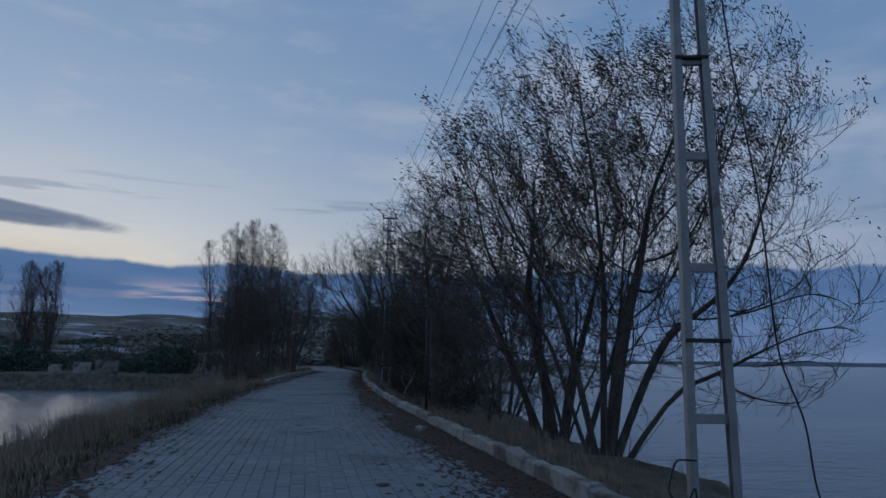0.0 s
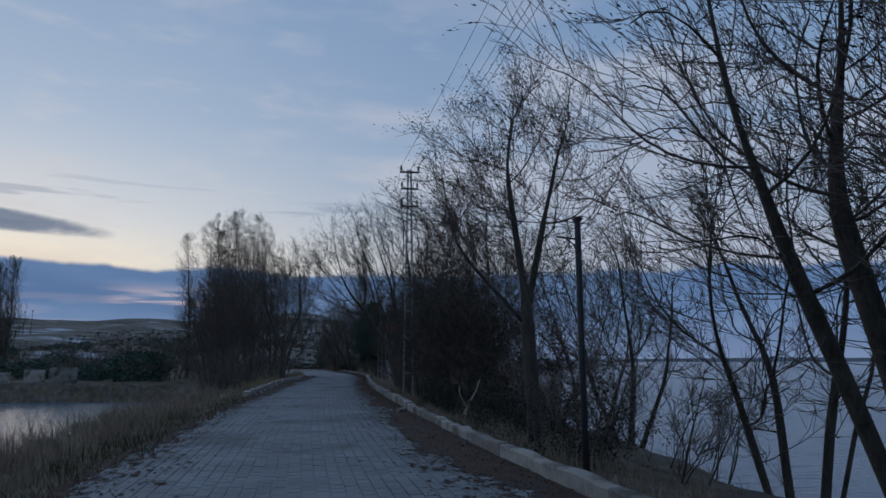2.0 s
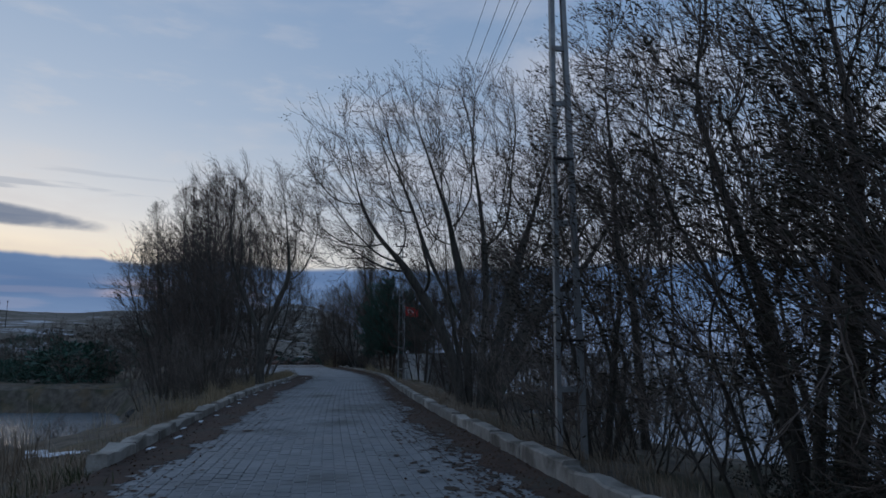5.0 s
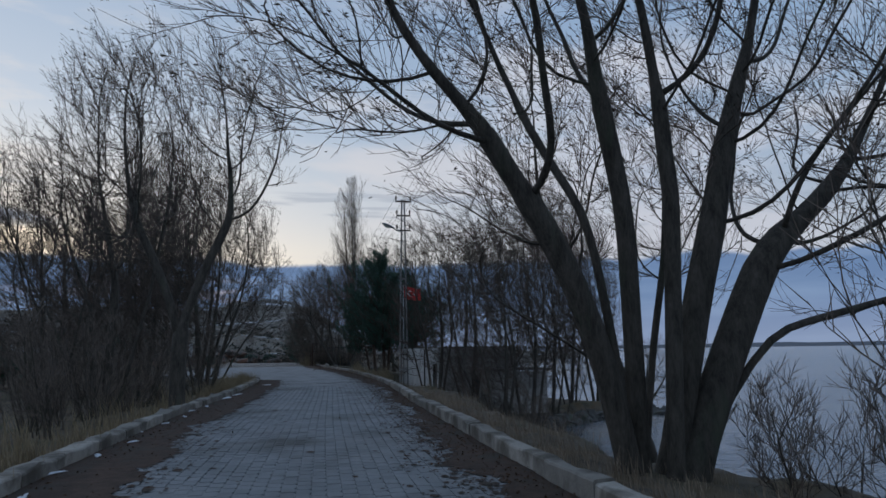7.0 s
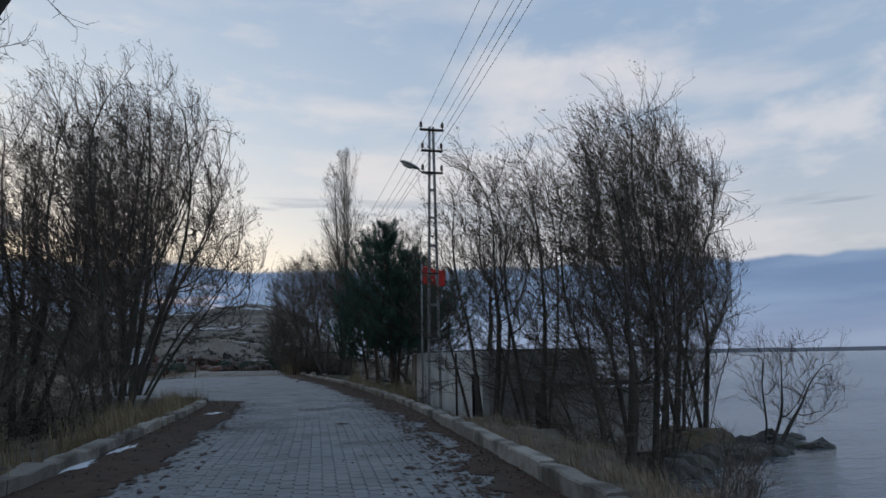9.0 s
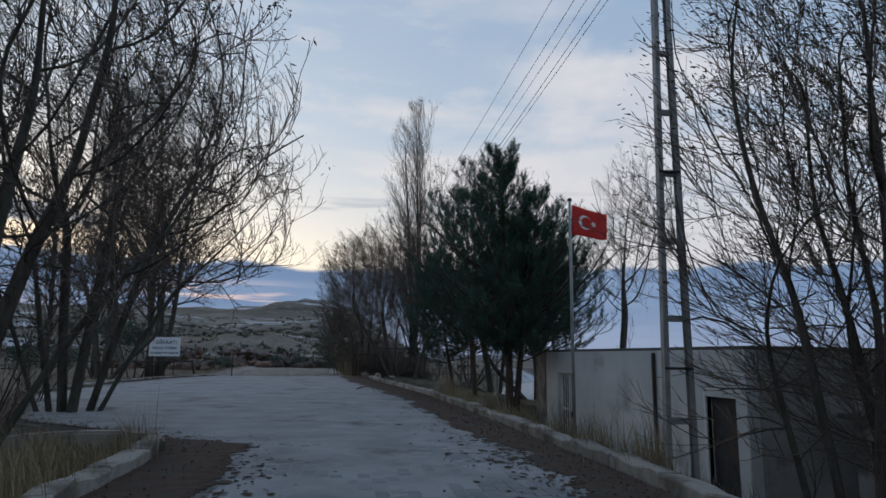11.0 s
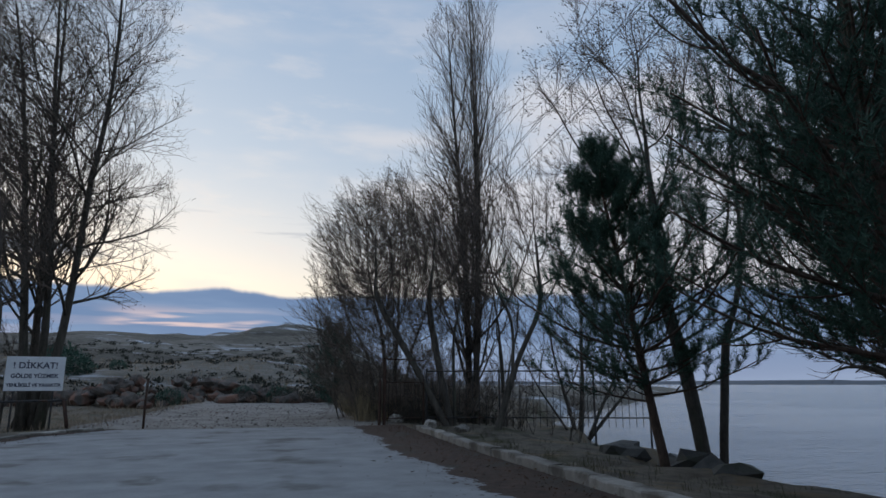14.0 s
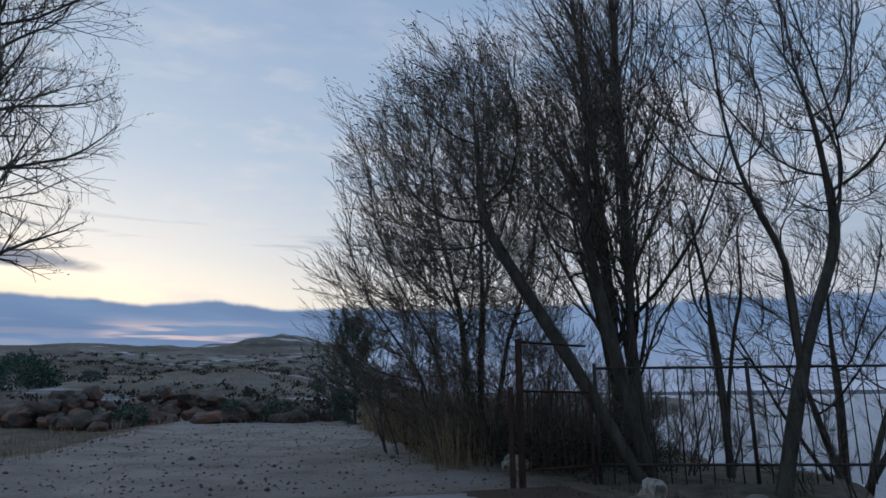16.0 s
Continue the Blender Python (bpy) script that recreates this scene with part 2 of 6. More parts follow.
WET_ROCK = surface("dark_shore_stone", (0.040, 0.042, 0.042), (0.135, 0.13, 0.12), 2.5, 0.75, 0.8, (0.05, 0.06, 0.035), 1.2, (0.5, 0.7), 25.0, per="object", relief=0.04)
SNOW = surface("old_snow", (0.48, 0.52, 0.57), (0.72, 0.75, 0.80), 6.0, 0.7, 0.3)
BLACK_PLASTIC = surface("black_rubber", (0.02, 0.02, 0.022), (0.055, 0.055, 0.058), 6.0, 0.6, 0.2)


def ground_material():
    """Dirt, leaf mould and dead grass near by; pale steppe with old snow in the distance; haze tinted into the far
    shore.
    """
    m = bpy.data.materials.new("bank_soil_and_steppe")
    m.use_nodes = True
    N, L, put, mt, mix, ramp, step, noise_tex, scaled = wire(m.node_tree)
    shader = N["Principled BSDF"]
    co = N.new("ShaderNodeTexCoord").outputs["Object"]
    sep = N.new("ShaderNodeSeparateXYZ")
    L.new(co, sep.inputs[0])
    soil = ramp(noise_tex(co, 2.2, 6.0, 0.65), [(0.32, (0.058, 0.050, 0.040)), (0.68, (0.180, 0.155, 0.122))])
    soil = mix(mt("MULTIPLY", step(noise_tex(co, 0.5, 4.0), 0.50, 0.64), 0.6), soil, (0.050, 0.056, 0.026))
    soil = mix(mt("MULTIPLY", step(noise_tex(co, 0.9, 5.0), 0.52, 0.66), 0.6), soil, (0.16, 0.115, 0.066))
    gravel = ramp(mt("ADD", mt("MULTIPLY", noise_tex(co, 0.7, 5.0), 0.5), mt("MULTIPLY", noise_tex(co, 22.0, 4.0, 0.7), 0.5)), [(0.36, (0.150, 0.137, 0.124)), (0.64, (0.340, 0.318, 0.292))])
    track = mt("MULTIPLY", step(sep.outputs[1], 97.0, 100.0), mt("MULTIPLY", step(mt("ABSOLUTE", mt("ADD", sep.outputs[0], mt("MULTIPLY_ADD", noise_tex(co, 0.35, 4.0), 3.0, -1.6))), 6.0, 4.4), step(sep.outputs[1], 140.0, 132.0)))
    near = mix(track, soil, gravel)
    steppe = ramp(mt("ADD", mt("MULTIPLY", noise_tex(scaled(co, (0.3, 1.0, 1.0)), 0.035, 6.0, 0.6), 0.6), mt("MULTIPLY", noise_tex(co, 0.45, 5.0, 0.7), 0.4)),
                  [(0.34, (0.040, 0.038, 0.031)), (0.50, (0.115, 0.104, 0.085)), (0.64, (0.21, 0.195, 0.172))])
    snow = mt("MULTIPLY", step(noise_tex(scaled(co, (0.55, 1.3, 1.0), (3.0, 1.0, 0.0)), 0.03, 9.0, 0.68), 0.56, 0.63), 0.8)
    far = mix(snow, steppe, (0.50, 0.53, 0.57))
    col = mix(step(sep.outputs[1], 125.0, 150.0), near, far)
    # far shore hills: distance haze put into the base colour as blue-grey
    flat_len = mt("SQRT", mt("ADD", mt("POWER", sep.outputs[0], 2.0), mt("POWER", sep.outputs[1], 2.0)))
    hazy_hills = ramp(noise_tex(co, 0.006, 5.0, 0.6), [(0.35, (0.07, 0.083, 0.102)), (0.65, (0.125, 0.145, 0.17))])
    col = mix(step(flat_len, 900.0, 1300.0), col, hazy_hills)
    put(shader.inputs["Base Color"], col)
    shader.inputs["Roughness"].default_value = 0.95
    shader.inputs["Specular IOR Level"].default_value = 0.2
    b = N.new("ShaderNodeBump")
    b.inputs["Strength"].default_value, b.inputs["Distance"].default_value = 0.8, 0.05
    put(b.inputs["Height"], mt("ADD", noise_tex(co, 6.0, 5.0, 0.7), mt("MULTIPLY", noise_tex(co, 35.0, 3.0, 0.7), 0.4)))
    L.new(b.outputs[0], shader.inputs["Normal"])
    return m


def water_material():
    """Lake water with small wind ripples."""
    m = bpy.data.materials.new("lake_water")
    m.use_nodes = True
    N, L, put, mt, mix, ramp, step, noise_tex, scaled = wire(m.node_tree)
    shader = N["Principled BSDF"]
    co = N.new("ShaderNodeTexCoord").outputs["Object"]
    put(shader.inputs["Base Color"], ramp(noise_tex(co, 0.02, 3.0), [(0.3, (0.090, 0.112, 0.132)), (0.7, (0.130, 0.155, 0.176))]))
    shader.inputs["Roughness"].default_value = 0.15
    shader.inputs["IOR"].default_value = 1.40
    shader.inputs["Specular IOR Level"].default_value = 0.8
    b = N.new("ShaderNodeBump")
    b.inputs["Strength"].default_value, b.inputs["Distance"].default_value = 1.0, 0.34
    waves = mt("ADD", noise_tex(scaled(co, (0.7, 1.8, 1.0)), 1.3, 4.0, 0.6), mt("MULTIPLY", noise_tex(scaled(co, (0.25, 0.8, 1.0)), 0.35, 3.0, 0.5), 1.6))
    put(b.inputs["Height"], mt("MULTIPLY", waves, ramp(noise_tex(scaled(co, (0.5, 1.0, 1.0)), 0.05, 4.0, 0.6), [(0.38, (0.45, 0.45, 0.45)), (0.62, (1.0, 1.0, 1.0))])))
    L.new(b.outputs[0], shader.inputs["Normal"])
    return m


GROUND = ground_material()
WATER = water_material()


# ---- mesh helpers ----
def mesh_from(name, verts, faces, smooth=False):
    """A mesh from an array of points and a list of index arrays, one for each face size."""
    verts = np.asarray(verts, np.float32).reshape(-1, 3)
    faces = [np.asarray(f, np.int32) for f in (faces if isinstance(faces, list) else [faces]) if len(f)]
    me = bpy.data.meshes.new(name)
    me.vertices.add(len(verts))
    me.vertices.foreach_set("co", verts.ravel())
    sizes = np.concatenate([np.full(len(f), f.shape[1], np.int32) for f in faces])
    me.loops.add(int(sizes.sum()))
    me.loops.foreach_set("vertex_index", np.concatenate([f.ravel() for f in faces]))
    me.polygons.add(len(sizes))
    me.polygons.foreach_set("loop_start", np.concatenate([[0], np.cumsum(sizes)[:-1]]).astype(np.int32))
    me.polygons.foreach_set("use_smooth", np.full(len(sizes), smooth))
    me.update(calc_edges=True)
    return me


def part(name, me, material, parent=None, label=""):
    """Links a mesh or bmesh as one object, under a thing or a part."""
    if isinstance(me, bmesh.types.BMesh):
        bm, me = me, bpy.data.meshes.new(name)
        bm.normal_update()
        bm.to_mesh(me)
        bm.free()
    if material and not me.materials:
        me.materials.append(material)
    ob = new(name, me)
    if parent:
        ob.parent = parent
    return tagged(ob, label)


def thing(name, label, category, at=(0, 0, 0), group="", turn=0.0, kind=""):
    ob = new(name)
    ob.matrix_world = pose(*at, 0, 0, turn)
    ob.empty_display_size = 0.2
    return tagged(ob, label, category, group, kind)


def box_bm(size, at=(0, 0, 0), bevel=0.0, m=None, bm=None):
    """A box of that size centred at a place, with its edges rounded off."""
    bm = bm or bmesh.new()
    made = bmesh.ops.create_cube(bm, size=1.0, matrix=(m or Matrix.Identity(4)) @ Matrix.Translation(at) @ Matrix.Diagonal((*size, 1)))
    if bevel:
        edges = list({e for v in made["verts"] for e in v.link_edges})
        bmesh.ops.bevel(bm, geom=edges, offset=bevel, segments=2, affect="EDGES", clamp_overlap=True)
    return bm


def tubes(points, radii, sides, ends=True):
    """Points of many tubes at once: (tubes, rings, 3) and (tubes, rings)."""
    P, R = np.asarray(points, float), np.asarray(radii, float)
    B, n, _ = P.shape
    T = np.gradient(P, axis=1)
    T /= np.linalg.norm(T, axis=2, keepdims=True) + 1e-9
    ref = np.where(np.abs(T[:, :1, 2:3]) > 0.8, np.array([1.0, 0.0, 0.0]), np.array([0.0, 0.0, 1.0]))
    U = np.cross(T, np.broadcast_to(ref, T.shape))
    U /= np.linalg.norm(U, axis=2, keepdims=True) + 1e-9
    W = np.cross(T, U)
    a = np.arange(sides) * 2 * np.pi / sides
    V = P[:, :, None] + R[:, :, None, None] * (U[:, :, None] * np.cos(a)[None, None, :, None] + W[:, :, None] * np.sin(a)[None, None, :, None])
    idx = np.arange(B * n * sides).reshape(B, n, sides)
    nxt = np.roll(idx, -1, axis=2)
    F = [np.stack([idx[:, :-1], nxt[:, :-1], nxt[:, 1:], idx[:, 1:]], -1).reshape(-1, 4)]
    if ends:
        F += [idx[:, -1].copy(), idx[:, 0, ::-1].copy()] if sides > 2 else []
    return V.reshape(-1, 3), F


def join(chunks):
    """Several (points, faces) as one."""
    V, F, base = [], {}, 0
    for v, fs in chunks:
        for f in (fs if isinstance(fs, list) else [fs]):
            if len(f):
                F.setdefault(f.shape[1], []).append(np.asarray(f) + base)
        V.append(np.asarray(v).reshape(-1, 3))
        base += len(V[-1])
    return np.concatenate(V), [np.concatenate(f) for f in F.values()]


def rod_mesh(name, pts, r, sides=8, taper=1.0):
    pts = np.asarray(pts, float)[None]
    return mesh_from(name, *tubes(pts, r * np.linspace(1, taper, pts.shape[1])[None], sides), smooth=sides > 5)


def soft_noise(x, y, scale, seed=0):
    """Smooth uneven values, about -1 to 1, over arrays."""
    r = np.random.RandomState(seed)
    out = np.zeros(np.broadcast(x, y).shape)
    for k in range(7):
        a, p, s = r.uniform(0, 2 * np.pi), r.uniform(0, 2 * np.pi), r.uniform(0.6, 1.9) / scale
        out += np.sin((x * np.cos(a) + y * np.sin(a)) * s * 2 * np.pi + p)
    return out / 3.2


# ---- plan: edges of the road along y ----
RIGHT_Y = [-20, 0, 10, 18, 25, 32, 40, 45, 48.5, 54, 57, 61, 66, 73, 80, 85, 91, 98.5]
RIGHT_X = [2.55, 2.5, 2.45, 2.45, 2.62, 2.95, 3.4, 3.8, 4.1, 4.6, 4.95, 5.35, 5.72, 5.95, 6.1, 5.9, 5.62, 5.6]
LEFT_Y = [-20, 0, 13, 20, 27, 37, 46, 52, 57, 63, 67.5, 69, 70.5, 73, 80, 88, 92, 96, 98.3]
LEFT_X = [-2.4, -2.4, -2.5, -2.4, -2.15, -1.65, -1.2, -0.75, -0.1, 0.45, 0.75, 0.6, -0.4, -3.2, -5.6, -5.3, -4.8, -3.9, -2.6]
WATER_Z = -2.1


def right_edge(y):
    return np.interp(y, RIGHT_Y, RIGHT_X)


def left_edge(y):
    return np.interp(y, LEFT_Y, LEFT_X)


def shore_right(y):
    """Where the bank on the lake side falls away."""
    return np.interp(y, [-40, 0, 10, 20, 30, 40, 43, 44.3, 45.5, 46.6, 48, 56, 61.4, 63.4, 65.2, 66.4, 67.8, 71, 76, 80, 84, 88, 92, 96, 100, 110, 140, 200, 400],
                     [7, 6.2, 6.4, 7.0, 8.5, 9.6, 9.5, 8.0, 6.7, 6.7, 7.6, 7.0, 7.8, 9.2, 11.2, 14.2, 18.2, 17.6, 15, 13, 11.5, 9.6, 9.9, 10.8, 12, 14, 26, 70, 200])


def shore_left(y):
    return np.interp(y, [-40, 20, 40, 48, 54, 60, 66, 70, 71.6, 73.4, 76, 84, 130, 200, 400], [-5.0, -5.2, -5.8, -4.3, -4.7, -6.8, -7.7, -10.5, -18, -36, -60, -130, -300, -500, -900])


def height(x, y):
    """The lie of the land."""
    x, y = np.asarray(x, float), np.asarray(y, float)
    xr, xl = right_edge(y), left_edge(y)
    bump = 0.05 * soft_noise(x, y, 2.3, 3) + 0.09 * soft_noise(x, y, 6.5, 4)
    off_r, off_l = x - xr - 0.45, xl - x
    out = np.maximum(np.maximum(off_r, off_l), 0.0)
    z = -0.02 + bump * np.clip(out / 1.2, 0, 1)
    # bank on the lake side
    z = np.where(off_r > 0, z + np.where((y > 62) & (y < 79), -np.clip(off_r - 0.3, 0, 2.2) * 0.5, 0.0) - np.where(y < 60, 0.15, 0.07) * np.clip(off_r, 0, 5), z)
    sr = shore_right(y) + 0.9 * soft_noise(x * 0, y, 7.0, 5)
    z = z - 2.4 * np.clip((x - sr) / 1.7, 0, 1) ** 1.2 - np.clip((x - sr - 1.7) * 0.08, 0, 1.5)
    # verge and far bank on the other side
    z = np.where(off_l > 0, z - 0.17 * np.clip(off_l - 0.3, 0, 4) + np.where(y > 72, 0.16, 0.0) * np.clip(off_l / 0.5, 0, 1), z)
    sl = shore_left(y) + 0.8 * soft_noise(x * 0, y, 8.0, 6)
    z = z - 2.4 * np.clip((sl - x) / 1.9, 0, 1) ** 1.1 - np.clip((sl - x - 2.6) * 0.08, 0, 1.5) * (y < 110)
    # steppe rising far ahead and to the left, with one low hill
    back = np.clip((y - 112) / 60, 0, 1)
    land = np.clip((-(x - 30) + 0.12 * (y - 120)) / 40, 0, 1)
    rise = 28.0 * np.clip((y - 130) / 330, 0, 1) ** 1.15 + 1.2 * soft_noise(x, y, 60, 8) * np.clip((y - 150) / 60, 0, 1) + 0.25 * soft_noise(x, y, 11, 9)
    rise = rise + 6.5 * np.exp(-(((x + 2) / 24) ** 2 + ((y - 430) / 60) ** 2)) + 0.9 * soft_noise(x, y, 35, 10) * np.clip((y - 330) / 100, 0, 1)
    z = np.where(y > 112, z * (1 - back) + back * (land * rise + (1 - land) * np.maximum(-4.0, z)), z)
    # low land beyond the water on the left, and hills on the far shore
    west = np.clip((-x - 16 - 0.35 * np.abs(y - 88)) / 14, 0, 1) * np.clip((y - 84) / 14, 0, 1)
    z = np.maximum(z, -2.5 + west * (1.5 + 0.9 * np.clip(soft_noise(x, y, 14, 11), -0.5, 1) + 14 * np.clip((y - 120) / 300, 0, 1)))
    dist = np.hypot(x, y)
    far = np.clip((dist - 1500) / 900, 0, 1)
    z = np.where(dist > 1500, -4 + far * (13 + 9 * soft_noise(x, y, 900, 12)), z)
    return z


def axis(lo, hi, stepping, limit, grow=1.14):
    mid = np.arange(lo, hi + stepping * 0.5, stepping)
    tail = stepping * np.cumsum(grow ** np.arange(1, 90))
    up, down = hi + tail[hi + tail < limit], lo - tail[lo - tail > -limit]
    return np.concatenate([[-limit], down[::-1], mid, up, [limit]])


def build_ground():
    xs, ys = axis(-14, 20, 0.40, 4600.0, 1.11), axis(-6, 120, 0.50, 4600.0, 1.06)
    X, Y = np.meshgrid(xs, ys)
    Z = height(X, Y)
    i = np.arange(X.size).reshape(X.shape)
    quads = np.stack([i[:-1, :-1], i[:-1, 1:], i[1:, 1:], i[1:, :-1]], -1).reshape(-1, 4)
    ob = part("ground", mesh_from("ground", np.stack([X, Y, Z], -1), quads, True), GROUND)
    tagged(ob, "bare lakeside bank of dirt, dead grass and distant snowy steppe", "ground", kind="structure")


build_ground()
r = 4600.0
water = part("water", mesh_from("water", [(-r, -r, WATER_Z), (r, -r, WATER_Z), (r, r, WATER_Z), (-r, r, WATER_Z)], np.array([[0, 1, 2, 3]])), WATER)
tagged(water, "grey-blue rippled lake at dusk", "water", kind="structure")


def build_road_bed():
    ys = np.arange(-12, 98.4, 0.5)
    L, R = left_edge(ys) - 0.02, right_edge(ys) + 0.05
    # sand fills the joints to the brim towards the end of the paving
    bed = 0.021 + 0.0165 * np.clip((ys - 59) / 13, 0, 1)
    V = np.concatenate([np.stack([L, ys, bed], 1), np.stack([R, ys, bed], 1), np.stack([L, ys, 0 * ys - 0.25], 1), np.stack([R, ys, 0 * ys - 0.25], 1)])
    n = len(ys)
    k = np.arange(n - 1)
    F = np.concatenate([np.stack([k, n + k, n + k + 1, k + 1], 1), np.stack([2 * n + k, k, k + 1, 2 * n + k + 1], 1), np.stack([n + k, 3 * n + k, 3 * n + k + 1, n + k + 1], 1)])
    return tagged(part("road", mesh_from("road", V, F), BEDDING), "narrow lakeside road paved with grey concrete blocks", "road", kind="structure")


road = build_road_bed()


# ---- trees ----
def unit(v):
    return v / (np.linalg.norm(v, axis=-1, keepdims=True) + 1e-9)


def grow(rs, start, way, length, radius, n, wiggle, up, wind, taper):
    """Bent branches: (branches, n, 3) points and their radii."""
    B = len(start)
    P, D = np.zeros((B, n, 3)), unit(way)
    P[:, 0] = start
    for k in range(1, n):
        D = unit(D + rs.normal(0, wiggle, (B, 3)) + np.array([wind[0], wind[1], up]) / (n - 1))
        P[:, k] = P[:, k - 1] + D * (length / (n - 1))[:, None]
    return P, radius[:, None] * np.linspace(1, taper, n)[None] ** 0.9


def sprout(rs, P, R, length, count, low, high, angle, ratio, shrink, thick, least):
    """Where children leave their parents, and how."""
    B, n, _ = P.shape
    t = np.tile((np.arange(count) + 0.5) / count, (B, 1)) + rs.uniform(-0.45, 0.45, (B, count)) / count
    t = low + (high - low) * t
    f = t * (n - 1)
    i = np.clip(f.astype(int), 0, n - 2)
    w = (f - i)[..., None]
    b = np.arange(B)[:, None]
    start = P[b, i] * (1 - w) + P[b, i + 1] * w
    tan = unit(P[b, i + 1] - P[b, i])
    turn = np.arange(count)[None] * 2.4 + rs.uniform(0, 6.28, (B, 1)) + rs.normal(0, 0.4, (B, count))
    ref = np.where(np.abs(tan[..., 2:3]) > 0.9, np.array([1.0, 0, 0]), np.array([0, 0, 1.0]))
    u = unit(np.cross(tan, np.broadcast_to(ref, tan.shape)))
    v = np.cross(tan, u)
    a = angle * rs.uniform(0.7, 1.3, (B, count))[..., None]
    way = tan * np.cos(a) + (u * np.cos(turn)[..., None] + v * np.sin(turn)[..., None]) * np.sin(a)
    ln = length[:, None] * ratio * (1 - shrink * (t - low) / max(high - low, 1e-6)) * rs.uniform(0.75, 1.25, (B, count))
    rad = np.maximum(thick * (R[b, i] * (1 - w[..., 0]) + R[b, i + 1] * w[..., 0]), least)
    return start.reshape(-1, 3), way.reshape(-1, 3), ln.reshape(-1), rad.reshape(-1)


def keep_in(P, ln, centre, wide, top, low):
    """Shortens branches so that they end within a rounded crown."""
    lo, hi = np.full(len(P), 0.10), np.ones(len(P))
    for k in range(8):
        f = hi if k == 0 else (lo + hi) / 2
        d = P[:, 0] + (P[:, -1] - P[:, 0]) * f[:, None] - centre
        out = (np.hypot(d[:, 0], d[:, 1]) / wide) ** 2.4 + np.abs(d[:, 2] / np.where(d[:, 2] > 0, top - centre[2], centre[2] - low)) ** 2.4 > 1
        lo, hi = np.where(out, lo, f), np.where(out, f, hi)
    return P[:, :1] + (P - P[:, :1]) * lo[:, None, None], ln * lo, lo > 0.24


def leaf_quads(rs, at, way, size, slim=0.28):
    """Narrow pointed leaves, folded a little along the middle."""
    n = len(at)
    d = unit(way + rs.normal(0, 0.6, (n, 3)))
    s = unit(np.cross(d, rs.normal(0, 1, (n, 3))))
    h = np.cross(d, s)
    ln = size * rs.uniform(0.6, 1.3, n)[:, None]
    V = np.stack([at, at + d * ln * 0.5 + s * ln * slim * 0.5 + h * ln * 0.06, at + d * ln, at + d * ln * 0.5 - s * ln * slim * 0.5 + h * ln * 0.06], 1)
    return V.reshape(-1, 3), np.arange(4 * n).reshape(n, 4)


WIND = (-0.16, 0.0)


